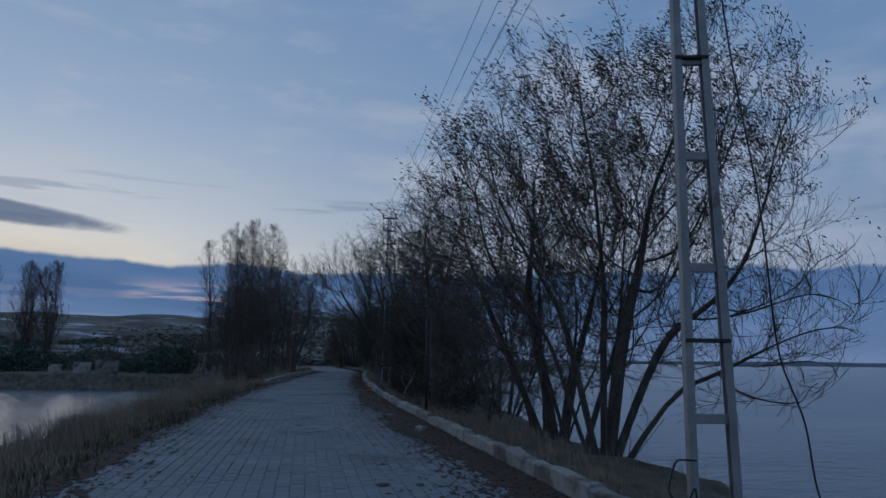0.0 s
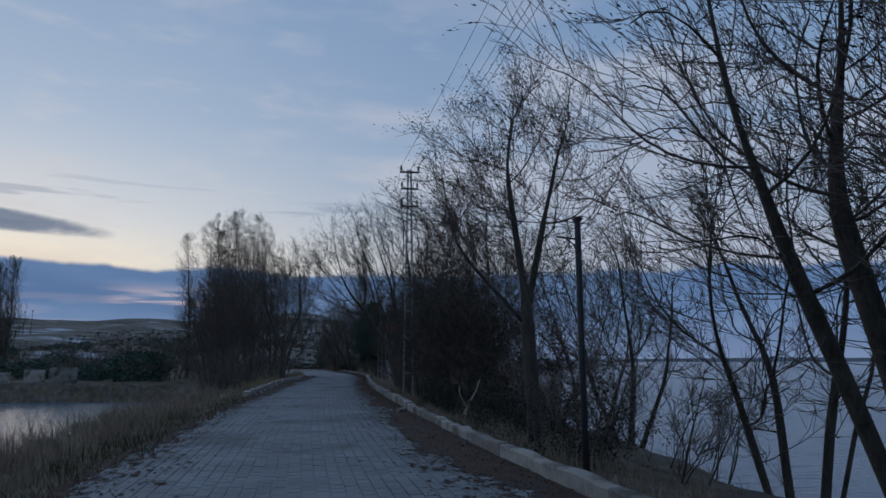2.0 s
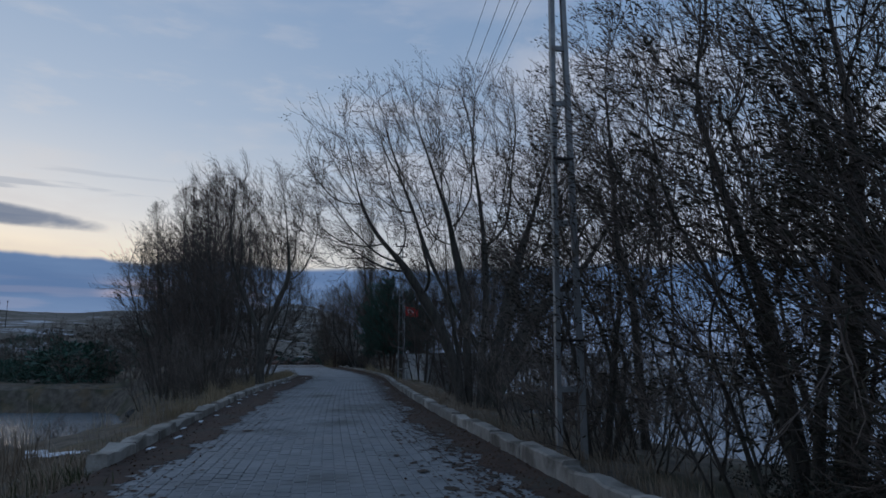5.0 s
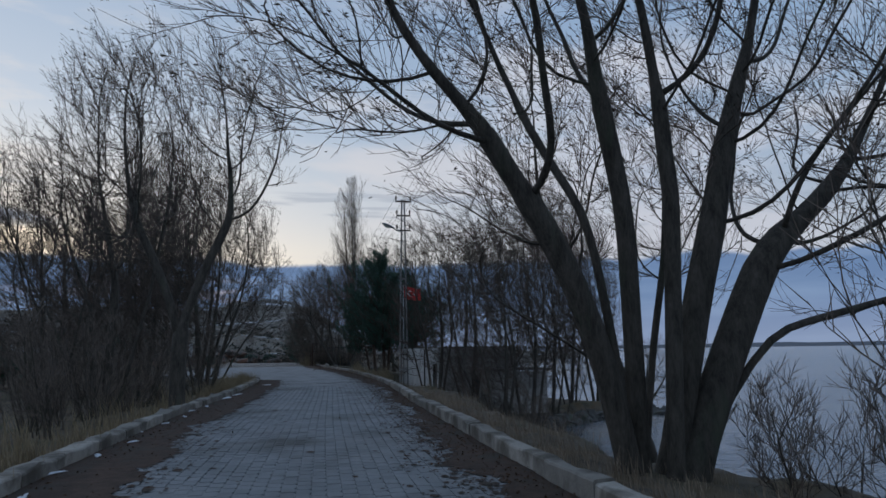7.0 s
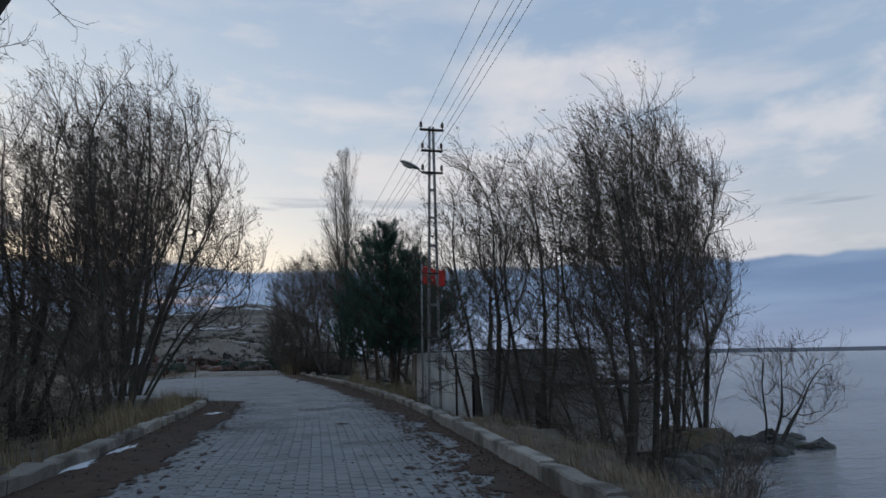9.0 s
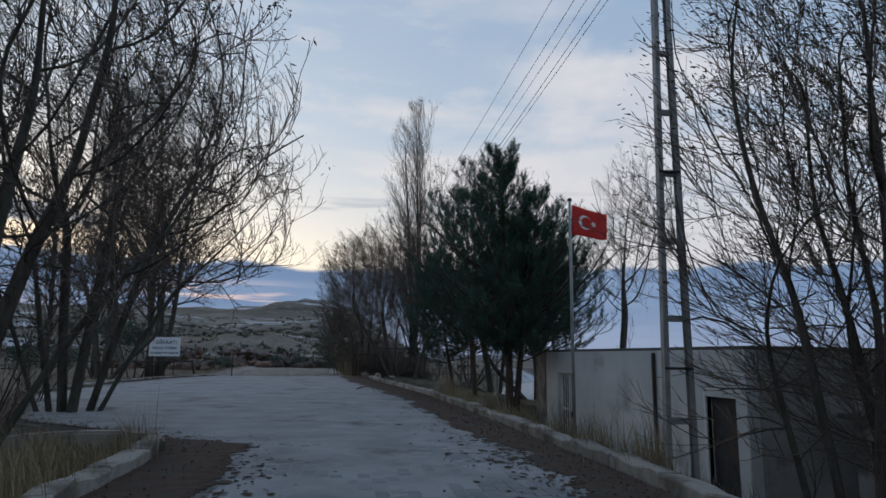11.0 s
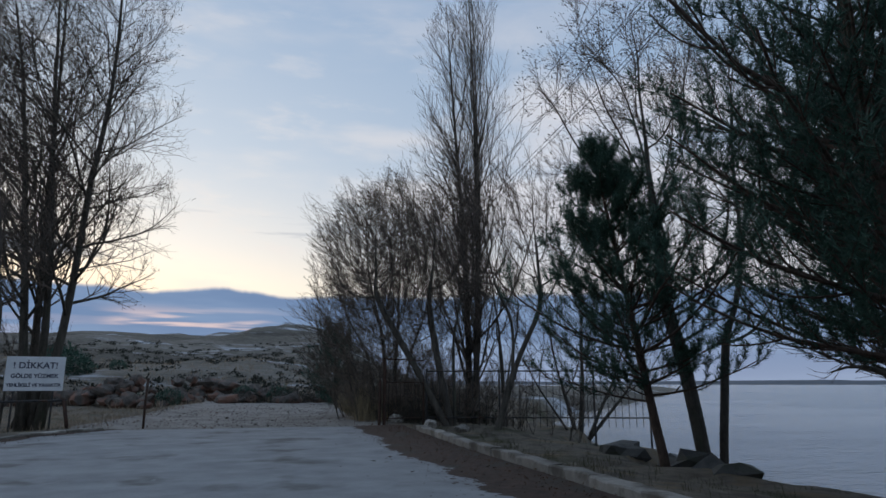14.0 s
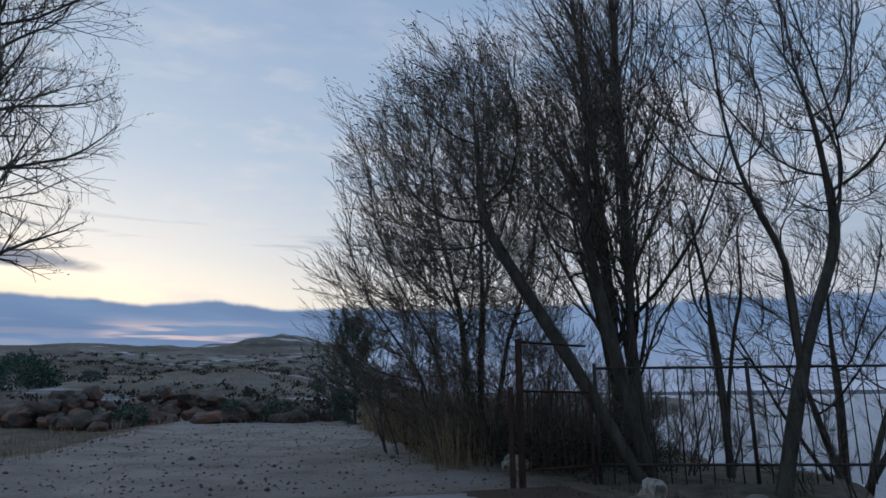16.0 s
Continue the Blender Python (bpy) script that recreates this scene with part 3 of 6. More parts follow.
def bare_tree(name, label, category, at, seed, stems, height_m, spread=0.35, limbs=9, boughs=8, twigs=8, sprays=1, thick=0.10, leaves=600, group="", twig_mat=None,
              upward=0.55, angle=0.62, leaf_top=0.5, lean=(0.0, 0.0), first=0.2, clump=0.25, limb_ratio=0.55, fine=0.0042, leaf_size=0.08, wide=2.6, low=0.12, mid=0.58, ways=None, shift=(0.0, 0.0), crook=0.07, limb_thick=0.46, bends=2, stem_up=0.35, sides=(9, 5)):
    """A leafless tree: stems from one foot, limbs, boughs, twigs and some withered leaves left near the top, within a rounded crown."""
    rs = np.random.RandomState(seed)
    if ways:
        stems = len(ways)
        way = np.array([(w[0], w[1], 1.0) for w in ways])
        a = np.arctan2(way[:, 1], way[:, 0])
        start = np.concatenate([unit(way[:, :2]) * clump * rs.uniform(0.5, 1.1, (stems, 1)), np.full((stems, 1), -0.35)], 1)
    else:
        a = np.arange(stems) * 2 * np.pi / stems + rs.uniform(0, 6.28) + rs.normal(0, 0.25, stems)
        tilt = (spread if stems > 1 else spread * 0.15) * rs.uniform(0.55, 1.2, stems)
        way = np.stack([np.cos(a) * np.sin(tilt) + lean[0], np.sin(a) * np.sin(tilt) + lean[1], np.cos(tilt)], 1)
        start = np.stack([np.cos(a) * clump * (stems > 1), np.sin(a) * clump * (stems > 1), np.full(stems, -0.35)], 1)
    ln = height_m * rs.uniform(0.98, 1.12, stems) * np.linalg.norm(unit(way) / unit(way)[:, 2:], axis=1) ** 0.6
    rad = thick * rs.uniform(0.75, 1.15, stems)
    centre = np.array([lean[0] * height_m * 0.55 + shift[0], lean[1] * height_m * 0.55 + shift[1], height_m * mid])
    hull = (centre, wide, height_m, height_m * low)
    P0, R0 = grow(rs, start, way, ln, rad, 12, crook, stem_up if stems > 1 else 0.2, (WIND[0] * 0.4, 0), 0.045)
    if ways:
        # stems that arch over to one side
        P0[:, :, 0] += np.array([w[2] if len(w) > 2 else 0.0 for w in ways])[:, None] * height_m * np.linspace(0, 1, 12)[None] ** 1.7
    P0, ln, _ = keep_in(P0, ln, centre, wide * 0.92, height_m * 0.98, -0.6)
    P0[:, :, 2] *= max(1.0, 0.97 * height_m / P0[:, -1, 2].max())
    R0[:, 0] *= 1.25
    s = sprout(rs, P0, R0, ln, limbs, first, 0.97, angle, limb_ratio, 0.55, limb_thick, fine * 2.0)
    P1, R1 = grow(rs, *s, 8, 0.12 + 0.4 * max(crook - 0.07, 0), upward, WIND, 0.16)
    P1, l1, ok = keep_in(P1, s[2], *hull)
    P1, R1, l1 = P1[ok], R1[ok], l1[ok]
    s2 = sprout(rs, P1, R1, l1, boughs, 0.12, 1.0, 0.62, 0.50, 0.45, 0.55, fine * 1.4)
    P2, R2 = grow(rs, *s2, 4, 0.18, upward * 0.8, WIND, 0.35)
    P2, l2, ok = keep_in(P2, s2[2], *hull)
    P2, R2, l2 = P2[ok], R2[ok], l2[ok]
    s3 = sprout(rs, P2, R2, l2, twigs, 0.10, 1.0, 0.55, 0.62, 0.4, 0.7, fine)
    P3, R3 = grow(rs, s3[0], s3[1], np.maximum(s3[2], 0.22), s3[3], bends, 0.16, upward * 0.6, (WIND[0] * 1.6, 0), 0.5)
    root = thing(name, label, category, (at[0], at[1], at[2]), group)
    part("trunk", mesh_from("trunk", *join([tubes(P0, R0, sides[0]), tubes(P1, R1, sides[1])]), smooth=True), BARK, root, "rough dark grey-brown stems and limbs")
    fine_parts = [tubes(P2, R2, 3, False), tubes(P3, R3, 3, False)]
    ends, ways3 = P3[:, -1], P3[:, -1] - P3[:, -2]
    if sprays:
        s4 = sprout(rs, P3, R3, np.maximum(s3[2], 0.3), sprays, 0.2, 1.0, 0.5, 0.7, 0.4, 0.8, fine * 0.8)
        P4, R4 = grow(rs, s4[0], s4[1], np.maximum(s4[2], 0.2), s4[3], 2, 0.13, upward * 0.5, (WIND[0] * 1.6, 0), 0.6)
        fine_parts.append(tubes(P4, R4, 3, False))
        ends, ways3 = np.concatenate([ends, P4[:, -1]]), np.concatenate([ways3, P4[:, -1] - P4[:, -2]])
    part("crown", mesh_from("crown", *join(fine_parts)), twig_mat or TWIG, root, "dense bare twigs swept by wind")
    if leaves:
        w = np.clip((ends[:, 2] / height_m - leaf_top) / 0.35, 0.03, 1) ** 2
        seat = rs.choice(len(ends), max(leaves // 3, 1), p=w / w.sum())
        pick = rs.choice(seat, leaves)
        part("leaves", mesh_from("leaves", *leaf_quads(rs, ends[pick] + rs.normal(0, 0.10, (leaves, 3)), unit(ways3[pick]) + np.array([-0.9, 0, -0.2]), leaf_size)), LEAF, root, "withered dark leaves")
    return root


def colonise(rs, nodes, parent, targets, pace, kill, reach, lift):
    """Branches that grow step by step towards free points of a crown."""
    N, par = [np.array(p) for p in nodes], list(parent)
    base = np.array(N)
    d = np.linalg.norm(targets[:, None] - base[None], axis=2)
    near, dist = d.argmin(1), d.min(1)
    kids = collections.defaultdict(list)
    for k, p in enumerate(par):
        if p >= 0:
            kids[p].append(k)
    for _ in range(90):
        live = (dist > kill) & (dist < reach)
        if not live.any():
            break
        pos = np.array(N)
        way = unit(targets[live] - pos[near[live]])
        owner = near[live]
        ids, inv = np.unique(owner, return_inverse=True)
        acc = np.zeros((len(ids), 3))
        np.add.at(acc, inv, way)
        step_to = unit(unit(acc) + np.array([WIND[0] * 0.5, 0, lift]) + rs.normal(0, 0.08, acc.shape))
        fresh = []
        for i, w in zip(ids, step_to):
            p = N[i] + w * pace
            if len(kids[i]) > 2 or any(np.linalg.norm(N[c] - p) < 0.45 * pace for c in kids[i]):
                continue
            kids[i].append(len(N))
            fresh.append(len(N))
            N.append(p)
            par.append(int(i))
        if not fresh:
            break
        q = np.array([N[k] for k in fresh])
        d = np.linalg.norm(targets[:, None] - q[None], axis=2)
        best = d.min(1)
        near = np.where(best < dist, np.array(fresh)[d.argmin(1)], near)
        dist = np.minimum(dist, best)
    return np.array(N), np.array(par)


def willow(label, at, seed, hull, stems, group, thick=0.1, points=600, leaves=1500, pace=0.26, twigs=5, sprays=1, leaf_low=0.35, whip_len=0.95, whips=1.0, leaf_size=0.08, twig_mat=None, fine=0.0050, lift=0.10, name="willow_tree", category="tree"):
    """A bare willow. hull: rounded lumps of the crown (x, y, z and half sizes); stems: (lean x, lean y, height, arch, foot x), and the height of the fork for a limb that leaves the first stem."""
    rs = np.random.RandomState(seed)
    # free points inside the lumps, more of them near the outside
    H = np.array(hull, float)
    size = H[:, 3] * H[:, 4] * H[:, 5]
    T = []
    for h, n in zip(H, np.ceil(points * size / size.sum()).astype(int)):
        d = unit(rs.normal(0, 1, (n, 3)))
        knob = 1 + 0.13 * np.sin(d[:, 0] * 6 + seed) * np.sin(d[:, 2] * 7 + d[:, 1] * 5)
        T.append(h[:3] + d * (rs.rand(n) ** 0.42 * knob)[:, None] * h[3:])
    T = np.concatenate(T)
    T = T[T[:, 2] > 0.25]
    nodes, parent, first_stem = [], [], 0
    for lean_x, lean_y, rise, arch, foot, *fork in stems:
        n = max(int(rise / pace), 3)
        u = np.linspace(0, 1, n)
        wob = np.cumsum(rs.normal(0, 0.035, (n, 2)), 0) * pace
        side_way = lean_x * rise * u + arch * rise * u ** 2.2 + wob[:, 0]
        if fork:
            k0 = int(np.argmin([abs(p[2] - fork[0]) for p in nodes[:first_stem]]))
            P = nodes[k0] + np.stack([side_way, lean_y * rise * u + wob[:, 1], rise * u], 1)[1:]
            parent += [k0] + list(range(len(nodes), len(nodes) + n - 2))
        else:
            P = np.stack([foot + side_way, lean_y * rise * u + rs.normal(0, 0.12) * (abs(foot) > 0.01) + wob[:, 1], -0.35 + (rise + 0.35) * u], 1)
            parent += [-1] + list(range(len(nodes), len(nodes) + n - 1))
        nodes += list(P)
        first_stem = first_stem or len(nodes)
    N, par = colonise(rs, nodes, parent, T, pace, pace * 1.5, 3.2, lift)
    n = len(N)
    # thickness from the tips down
    e = 2.15
    area = np.zeros(n)
    kids = [[] for _ in range(n)]
    for k in range(n - 1, -1, -1):
        if not kids[k]:
            area[k] = (fine * 1.35) ** e
        if par[k] >= 0:
            area[par[k]] += area[k]
            kids[par[k]].append(k)
    rad = area ** (1 / e)
    big = rad[[k for k in range(n) if par[k] < 0]].max()
    rad = rad * (1 + (thick / big - 1) * np.clip(rad / big, 0, 1) ** 1.3)
    # chains of nodes along the thickest way
    chains = []
    starts = [(k, None) for k in range(n) if par[k] < 0]
    while starts:
        k, root_k = starts.pop()
        line = [] if root_k is None else [root_k]
        while True:
            line.append(k)
            if not kids[k]:
                break
            order = sorted(kids[k], key=lambda c: -rad[c])
            starts += [(c, k) for c in order[1:]]
            k = order[0]
        chains.append((line, root_k is not None))
    by_len = collections.defaultdict(list)
    for line, side in chains:
        P, R = N[line].copy(), rad[line].copy()
        for _ in range(2):
            P[1:-1] = (P[:-2] + 2 * P[1:-1] + P[2:]) / 4
        if side:
            R[0] = R[1] * 1.1
        elif len(R) > 3:
            R[0] *= 1.35
            R[1] *= 1.12
        by_len[(len(line), R[0] > 0.035)].append((P, R))
    wood = [tubes(np.array([p for p, _ in v]), np.array([r for _, r in v]), 9 if thick_one else 4, thick_one) for (m, thick_one), v in by_len.items() if m > 1]
    # long whips from the thin wood, then twigs and sprays on them
    limit = max(0.024, float(np.quantile(rad, 0.6)))
    thin = np.flatnonzero((rad <= limit) & (par >= 0))
    thin = rs.permutation(np.repeat(thin, 2))[:int(len(thin) * whips)]
    way = unit(N[thin] - N[par[thin]])
    start = N[par[thin]] + (N[thin] - N[par[thin]]) * rs.rand(len(thin), 1)
    way = unit(way + rs.normal(0, 0.34, way.shape) + np.array([WIND[0] * 0.6, 0, 0.22]))
    ln = whip_len * rs.uniform(0.4, 1.2, len(thin))
    P2, R2 = grow(rs, start, way, ln, np.full(len(thin), fine * 1.35), 4, 0.10, 0.30, (WIND[0] * 1.6, 0), 0.5)
    s3 = sprout(rs, P2, R2, ln, twigs, 0.12, 1.0, 0.48, 0.50, 0.35, 0.8, fine * 0.85)
    l3 = np.maximum(s3[2], 0.16)
    P3, R3 = grow(rs, s3[0], s3[1], l3, s3[3], 3 if sprays else 2, 0.12, 0.35, (WIND[0] * 2.2, 0), 0.6)
    parts = [tubes(P2, R2, 3, False), tubes(P3, R3, 3, False)]
    ends, ways3 = np.concatenate([P2[:, -1], P3[:, -1]]), np.concatenate([P2[:, -1] - P2[:, -2], P3[:, -1] - P3[:, -2]])
    if sprays:
        s4 = sprout(rs, P3, R3, l3, sprays, 0.25, 1.0, 0.5, 0.7, 0.3, 0.85, fine * 0.75)
        P4, R4 = grow(rs, s4[0], s4[1], np.maximum(s4[2], 0.13), s4[3], 2, 0.13, 0.3, (WIND[0] * 2.2, 0), 0.6)
        parts.append(tubes(P4, R4, 3, False))
        ends, ways3 = np.concatenate([ends, P4[:, -1]]), np.concatenate([ways3, P4[:, -1] - P4[:, -2]])
    root = thing(name, label, category, at, group)
    part("trunk", mesh_from("trunk", *join(wood), smooth=True), BARK, root, "rough dark grey-brown stems and limbs")
    part("crown", mesh_from("crown", *join(parts)), twig_mat or TWIG, root, "dense bare twigs swept by wind")
    if leaves:
        lo, hi = ends[:, 2].min(), ends[:, 2].max()
        w = np.clip(((ends[:, 2] - lo) / (hi - lo) - leaf_low) / 0.4, 0.02, 1) ** 2
        seat = rs.choice(len(ends), max(leaves // 4, 1), p=w / w.sum())
        pick = rs.choice(seat, leaves)
        part("leaves", mesh_from("leaves", *leaf_quads(rs, ends[pick] + rs.normal(0, 0.08, (leaves, 3)), unit(ways3[pick]) + np.array([-0.9, 0, -0.2]), leaf_size)), LEAF, root, "withered dark leaves")
    return root


def pine_tree(label, at, seed, tall, wide, bare=0.2, whorls=16, fans=6, group="", lean=(0.0, 0.0), stems=1, needles=15, shoots=5, sprigs=9, full=1.0, girth=1.0):
    """A pine: bare lower trunk, up-curving boughs in whorls and bottle-brush shoots of needles."""
    rs = np.random.RandomState(seed)
    wood, brushes = [], []
    for k in range(stems):
        a = rs.uniform(0, 6.28)
        way = np.array([[math.cos(a) * 0.06 * (stems > 1) + lean[0], math.sin(a) * 0.06 * (stems > 1) + lean[1], 1.0]])
        ln = np.array([tall * (1 - 0.16 * k)])
        P0, R0 = grow(rs, np.array([[math.cos(a) * 0.28 * (stems > 1), math.sin(a) * 0.28 * (stems > 1), -0.3]]), way, ln, np.array([0.016 * girth * tall * (1 - 0.15 * k)]), 14, 0.02, 0.12, (0, 0), 0.10)
        wood.append(tubes(P0, R0, 10))
        t = np.repeat(np.linspace(bare, 0.97, whorls), fans) + rs.uniform(-0.02, 0.02, whorls * fans)
        f = np.clip(t, 0, 0.999) * 13
        i = f.astype(int)
        start = P0[0, i] * (1 - (f - i))[:, None] + P0[0, i + 1] * (f - i)[:, None]
        az = np.tile(np.arange(fans) * 2 * np.pi / fans, whorls) + np.repeat(rs.uniform(0, 6.28, whorls), fans) + rs.normal(0, 0.25, whorls * fans)
        rel = np.clip((t - bare) / (1 - bare), 0, 1)
        reach = wide * np.clip(np.minimum(0.55 + 3.5 * rel, 1.0) * (1.03 - rel) ** 0.6, 0.09, 1) * np.where(rs.rand(len(t)) < 0.18, 1.3, rs.uniform(0.55, 1.0, len(t)))
        keep = rs.uniform(0, 1, len(t)) < np.clip(full + 2.2 * rel, 0, 1) * (1 - 0.6 * rel ** 2)
        start, az, rel, reach = start[keep], az[keep], rel[keep], reach[keep]
        way = np.stack([np.cos(az), np.sin(az), 0.10 + 0.7 * rel], 1)
        P1, R1 = grow(rs, start, way, reach, 0.010 * reach + 0.006, 7, 0.06, 0.55, (0, 0), 0.3)
        wood.append(tubes(P1, R1, 5, False))
        s = sprout(rs, P1, R1, reach, sprigs, 0.18, 1.0, 0.7, 0.34, 0.45, 0.6, 0.006)
        P2, R2 = grow(rs, s[0], s[1], np.clip(s[2], 0.25, 1.1), s[3], 5, 0.08, 0.9, (0, 0), 0.6)
        wood.append(tubes(P2, R2, 3, False))
        s = sprout(rs, P2, R2, np.clip(s[2], 0.25, 1.1), shoots, 0.25, 1.0, 0.6, 0.5, 0.2, 0.6, 0.005)
        P3, R3 = grow(rs, s[0], s[1], np.clip(s[2], 0.24, 0.46), s[3], 4, 0.08, 1.3, (0, 0), 0.7)
        lead = np.stack([P0[:, -2] + (P0[:, -1] - P0[:, -2]) * (q / 3.0) * 1.1 for q in range(4)], 1)
        brushes.append(np.concatenate([P3, P2[:, 1:], lead, lead + 0.02]))
    S = np.concatenate(brushes)
    B = len(S)
    f = rs.uniform(0.0, 1.0, (B, needles)) * 3
    i = np.clip(f.astype(int), 0, 2)
    b = np.arange(B)[:, None]
    w = (f - i)[..., None]
    at0 = (S[b, i] * (1 - w) + S[b, i + 1] * w).reshape(-1, 3)
    tan = unit(S[b, i + 1] - S[b, i]).reshape(-1, 3)
    d = unit(tan * 0.9 + unit(np.cross(tan, rs.normal(0, 1, tan.shape))))
    side = unit(np.cross(d, rs.normal(0, 1, d.shape))) * rs.uniform(0.0035, 0.0065, (len(d), 1))
    ln = rs.uniform(0.08, 0.14, (len(d), 1))
    V = np.stack([at0 - side, at0 + side, at0 + d * ln], 1).reshape(-1, 3)
    root = thing("pine_tree", label, "pine tree", at, group)
    part("trunk", mesh_from("trunk", *join(wood), smooth=True), PINE_BARK, root, "scaly brown trunk and boughs")
    part("crown", mesh_from("crown", V, np.arange(len(V)).reshape(-1, 3)), NEEDLE, root, "dark green bottle-brush shoots of needles")
    return root


def z_at(x, y):
    return float(height(np.array(x), np.array(y)))


def on_ground(x, y, dip=0.0):
    return (x, y, z_at(x, y) - dip)


LAKE = "willows along the lake"
POINT = "willows on the point"
PAST = "willows past the house"
LAND = "trees on the land side"
# along the lake side, from the start of the drive on
willow("broad bare willow with many dark stems on the lake bank", on_ground(4.9, 10.3), 11, [(0.5, 0.3, 4.2, 3.2, 2.4, 3.1), (2.4, 0.1, 5.5, 2.1, 2.0, 2.5), (3.1, 0, 2.3, 1.9, 1.8, 1.9), (-1.5, 0.2, 3.4, 1.6, 1.8, 2.2)],
       [(-0.42, 0, 2.0, 0.05, -0.16), (-0.20, 0.12, 2.4, -0.02, -0.08), (-0.02, -0.08, 2.6, 0.02, 0.0), (0.16, 0.1, 2.6, 0.08, 0.08), (0.42, -0.05, 2.0, 0.10, 0.14), (0.9, 0.1, 1.0, 0.2, 0.2), (1.3, -0.05, 0.6, 0.1, 0.22), (-0.9, -0.1, 0.8, -0.2, -0.2)], LAKE, thick=0.115, fine=0.0044, points=2700, leaves=19000, leaf_low=0.25, leaf_size=0.085)
willow("bare willow leaning from the bank over the road edge", on_ground(5.6, 14.1), 12, [(-1.2, 0, 4.5, 2.5, 2.0, 2.6), (0.8, 0.2, 4.8, 2.2, 2.0, 2.6)], [(-0.5, -0.05, 3.0, 0.0, -0.15), (-0.12, 0.1, 3.4, -0.04, 0.0), (0.18, 0.1, 2.8, 0.1, 0.14)], LAKE, thick=0.12, fine=0.0044, points=1000, leaves=3000, leaf_size=0.06, leaf_low=0.2)
willow("bare willow with low spreading limbs over the lake", on_ground(5.3, 12.3), 13, [(0.6, 0, 3.2, 2.6, 1.8, 2.6)], [(0.35, 0, 1.9, 0.1, 0.1), (-0.2, 0.1, 1.8, -0.1, -0.1)], LAKE, thick=0.06, points=350, leaves=1200)
willow("thin bare willow stems at the water", on_ground(6.6, 17.0), 14, [(0, 0, 3.4, 2.3, 2.0, 2.8)], [(-0.3, 0, 1.8, 0, -0.3), (-0.05, 0.1, 2.0, 0.05, -0.1), (0.2, -0.1, 2.0, 0, 0.15), (0.45, 0, 1.6, 0, 0.3)], LAKE, thick=0.065, points=450, leaves=900)
willow("tall bare willow with one forked trunk", on_ground(4.1, 20.5), 15, [(-0.35, 0, 4.5, 1.45, 1.5, 1.9), (0.35, 0, 5.2, 1.3, 1.4, 1.9), (-1.1, 0, 4.3, 1.1, 1.2, 1.3)], [(-0.03, 0, 2.4, 0.0, 0.0), (-0.85, 0.02, 1.5, -0.1, 0.0, 2.2), (-0.13, 0.0, 2.4, 0.0, 0.0, 2.35), (0.24, 0.03, 2.0, 0.0, 0.0, 2.3)], LAKE, thick=0.135, points=1100, leaves=6500, leaf_size=0.06, leaf_low=0.15, lift=0.2)
willow("small leaning bare willow at the water", on_ground(7.3, 23.0), 16, [(0, 0, 3.0, 2.2, 1.8, 2.2)], [(-0.6, 0, 1.4, 0, -0.2), (0.1, 0.1, 1.5, 0.1, 0), (0.5, 0, 1.4, 0.1, 0.2)], LAKE, thick=0.07, points=400, leaves=300)
willow("bushy bare willow of many slim stems", on_ground(8.3, 27.8), 17, [(-1.2, 0, 3.6, 2.2, 2.0, 3.0), (1.3, 0.2, 3.8, 2.2, 2.0, 3.0)], [(-0.55, 0, 1.3, 0, -0.6), (-0.3, 0.2, 1.8, 0, -0.4), (-0.1, -0.1, 2.2, 0, -0.1), (0.1, 0.2, 2.2, 0, 0.1), (0.3, -0.1, 1.8, 0, 0.4), (0.6, 0.1, 1.3, 0, 0.6)], LAKE, thick=0.06, points=1200, leaves=4000, leaf_low=0.1, lift=0.2)
willow("round-crowned bare willow behind dark brush", on_ground(6.1, 32.0), 18, [(0.5, 0, 5.0, 2.3, 2.2, 3.5), (-1.0, 0.2, 3.8, 1.7, 1.8, 2.6)], [(-0.4, 0, 2.0, 0, -0.2), (-0.12, 0.1, 2.6, 0, -0.1), (0.1, -0.1, 2.8, 0, 0.05), (0.32, 0.1, 2.2, 0.1, 0.2)], LAKE, thick=0.10, points=1300, leaves=5500, leaf_low=0.1, lift=0.16)
willow("small bare willow on the bank edge", on_ground(8.3, 34.0), 19, [(0, 0, 3.2, 1.8, 1.6, 2.3)], [(-0.2, 0, 1.6, 0, -0.1), (0.25, 0, 1.6, 0, 0.1)], LAKE, thick=0.06, points=260, leaves=300)
willow("bare willow close behind a steel pole", on_ground(7.0, 37.2), 20, [(-0.2, 0, 6.2, 1.8, 1.8, 3.2), (-0.9, 0, 4.0, 2.0, 1.8, 2.6)], [(-0.3, 0, 2.4, 0, -0.2), (0, 0.1, 3.2, 0, 0), (0.2, 0, 2.6, 0, 0.2)], LAKE, thick=0.09, points=800, leaves=7000, leaf_low=0.0, lift=0.16)
for k, (x, y, h, w) in enumerate([(4.7, 28.6, 4.0, 1.6), (5.2, 31.0, 4.8, 1.7), (4.7, 34.6, 4.6, 1.4), (6.2, 25.4, 2.6, 1.4), (5.6, 29.6, 4.0, 1.5)]):
    willow("low willow still thick with withered brown leaves", on_ground(x, y), 130 + k, [(0, 0, h * 0.56, w, w, h * 0.42), (0.2, 0, h * 0.25, w * 0.9, w * 0.9, h * 0.22)], [(-0.35, 0, h * 0.25, 0, -0.3), (-0.1, 0.1, h * 0.35, 0, -0.1), (0.1, -0.1, h * 0.35, 0, 0.1), (0.35, 0, h * 0.25, 0, 0.3)], LAKE, thick=0.06, points=600, leaves=5500, leaf_low=-0.4, lift=0.16)
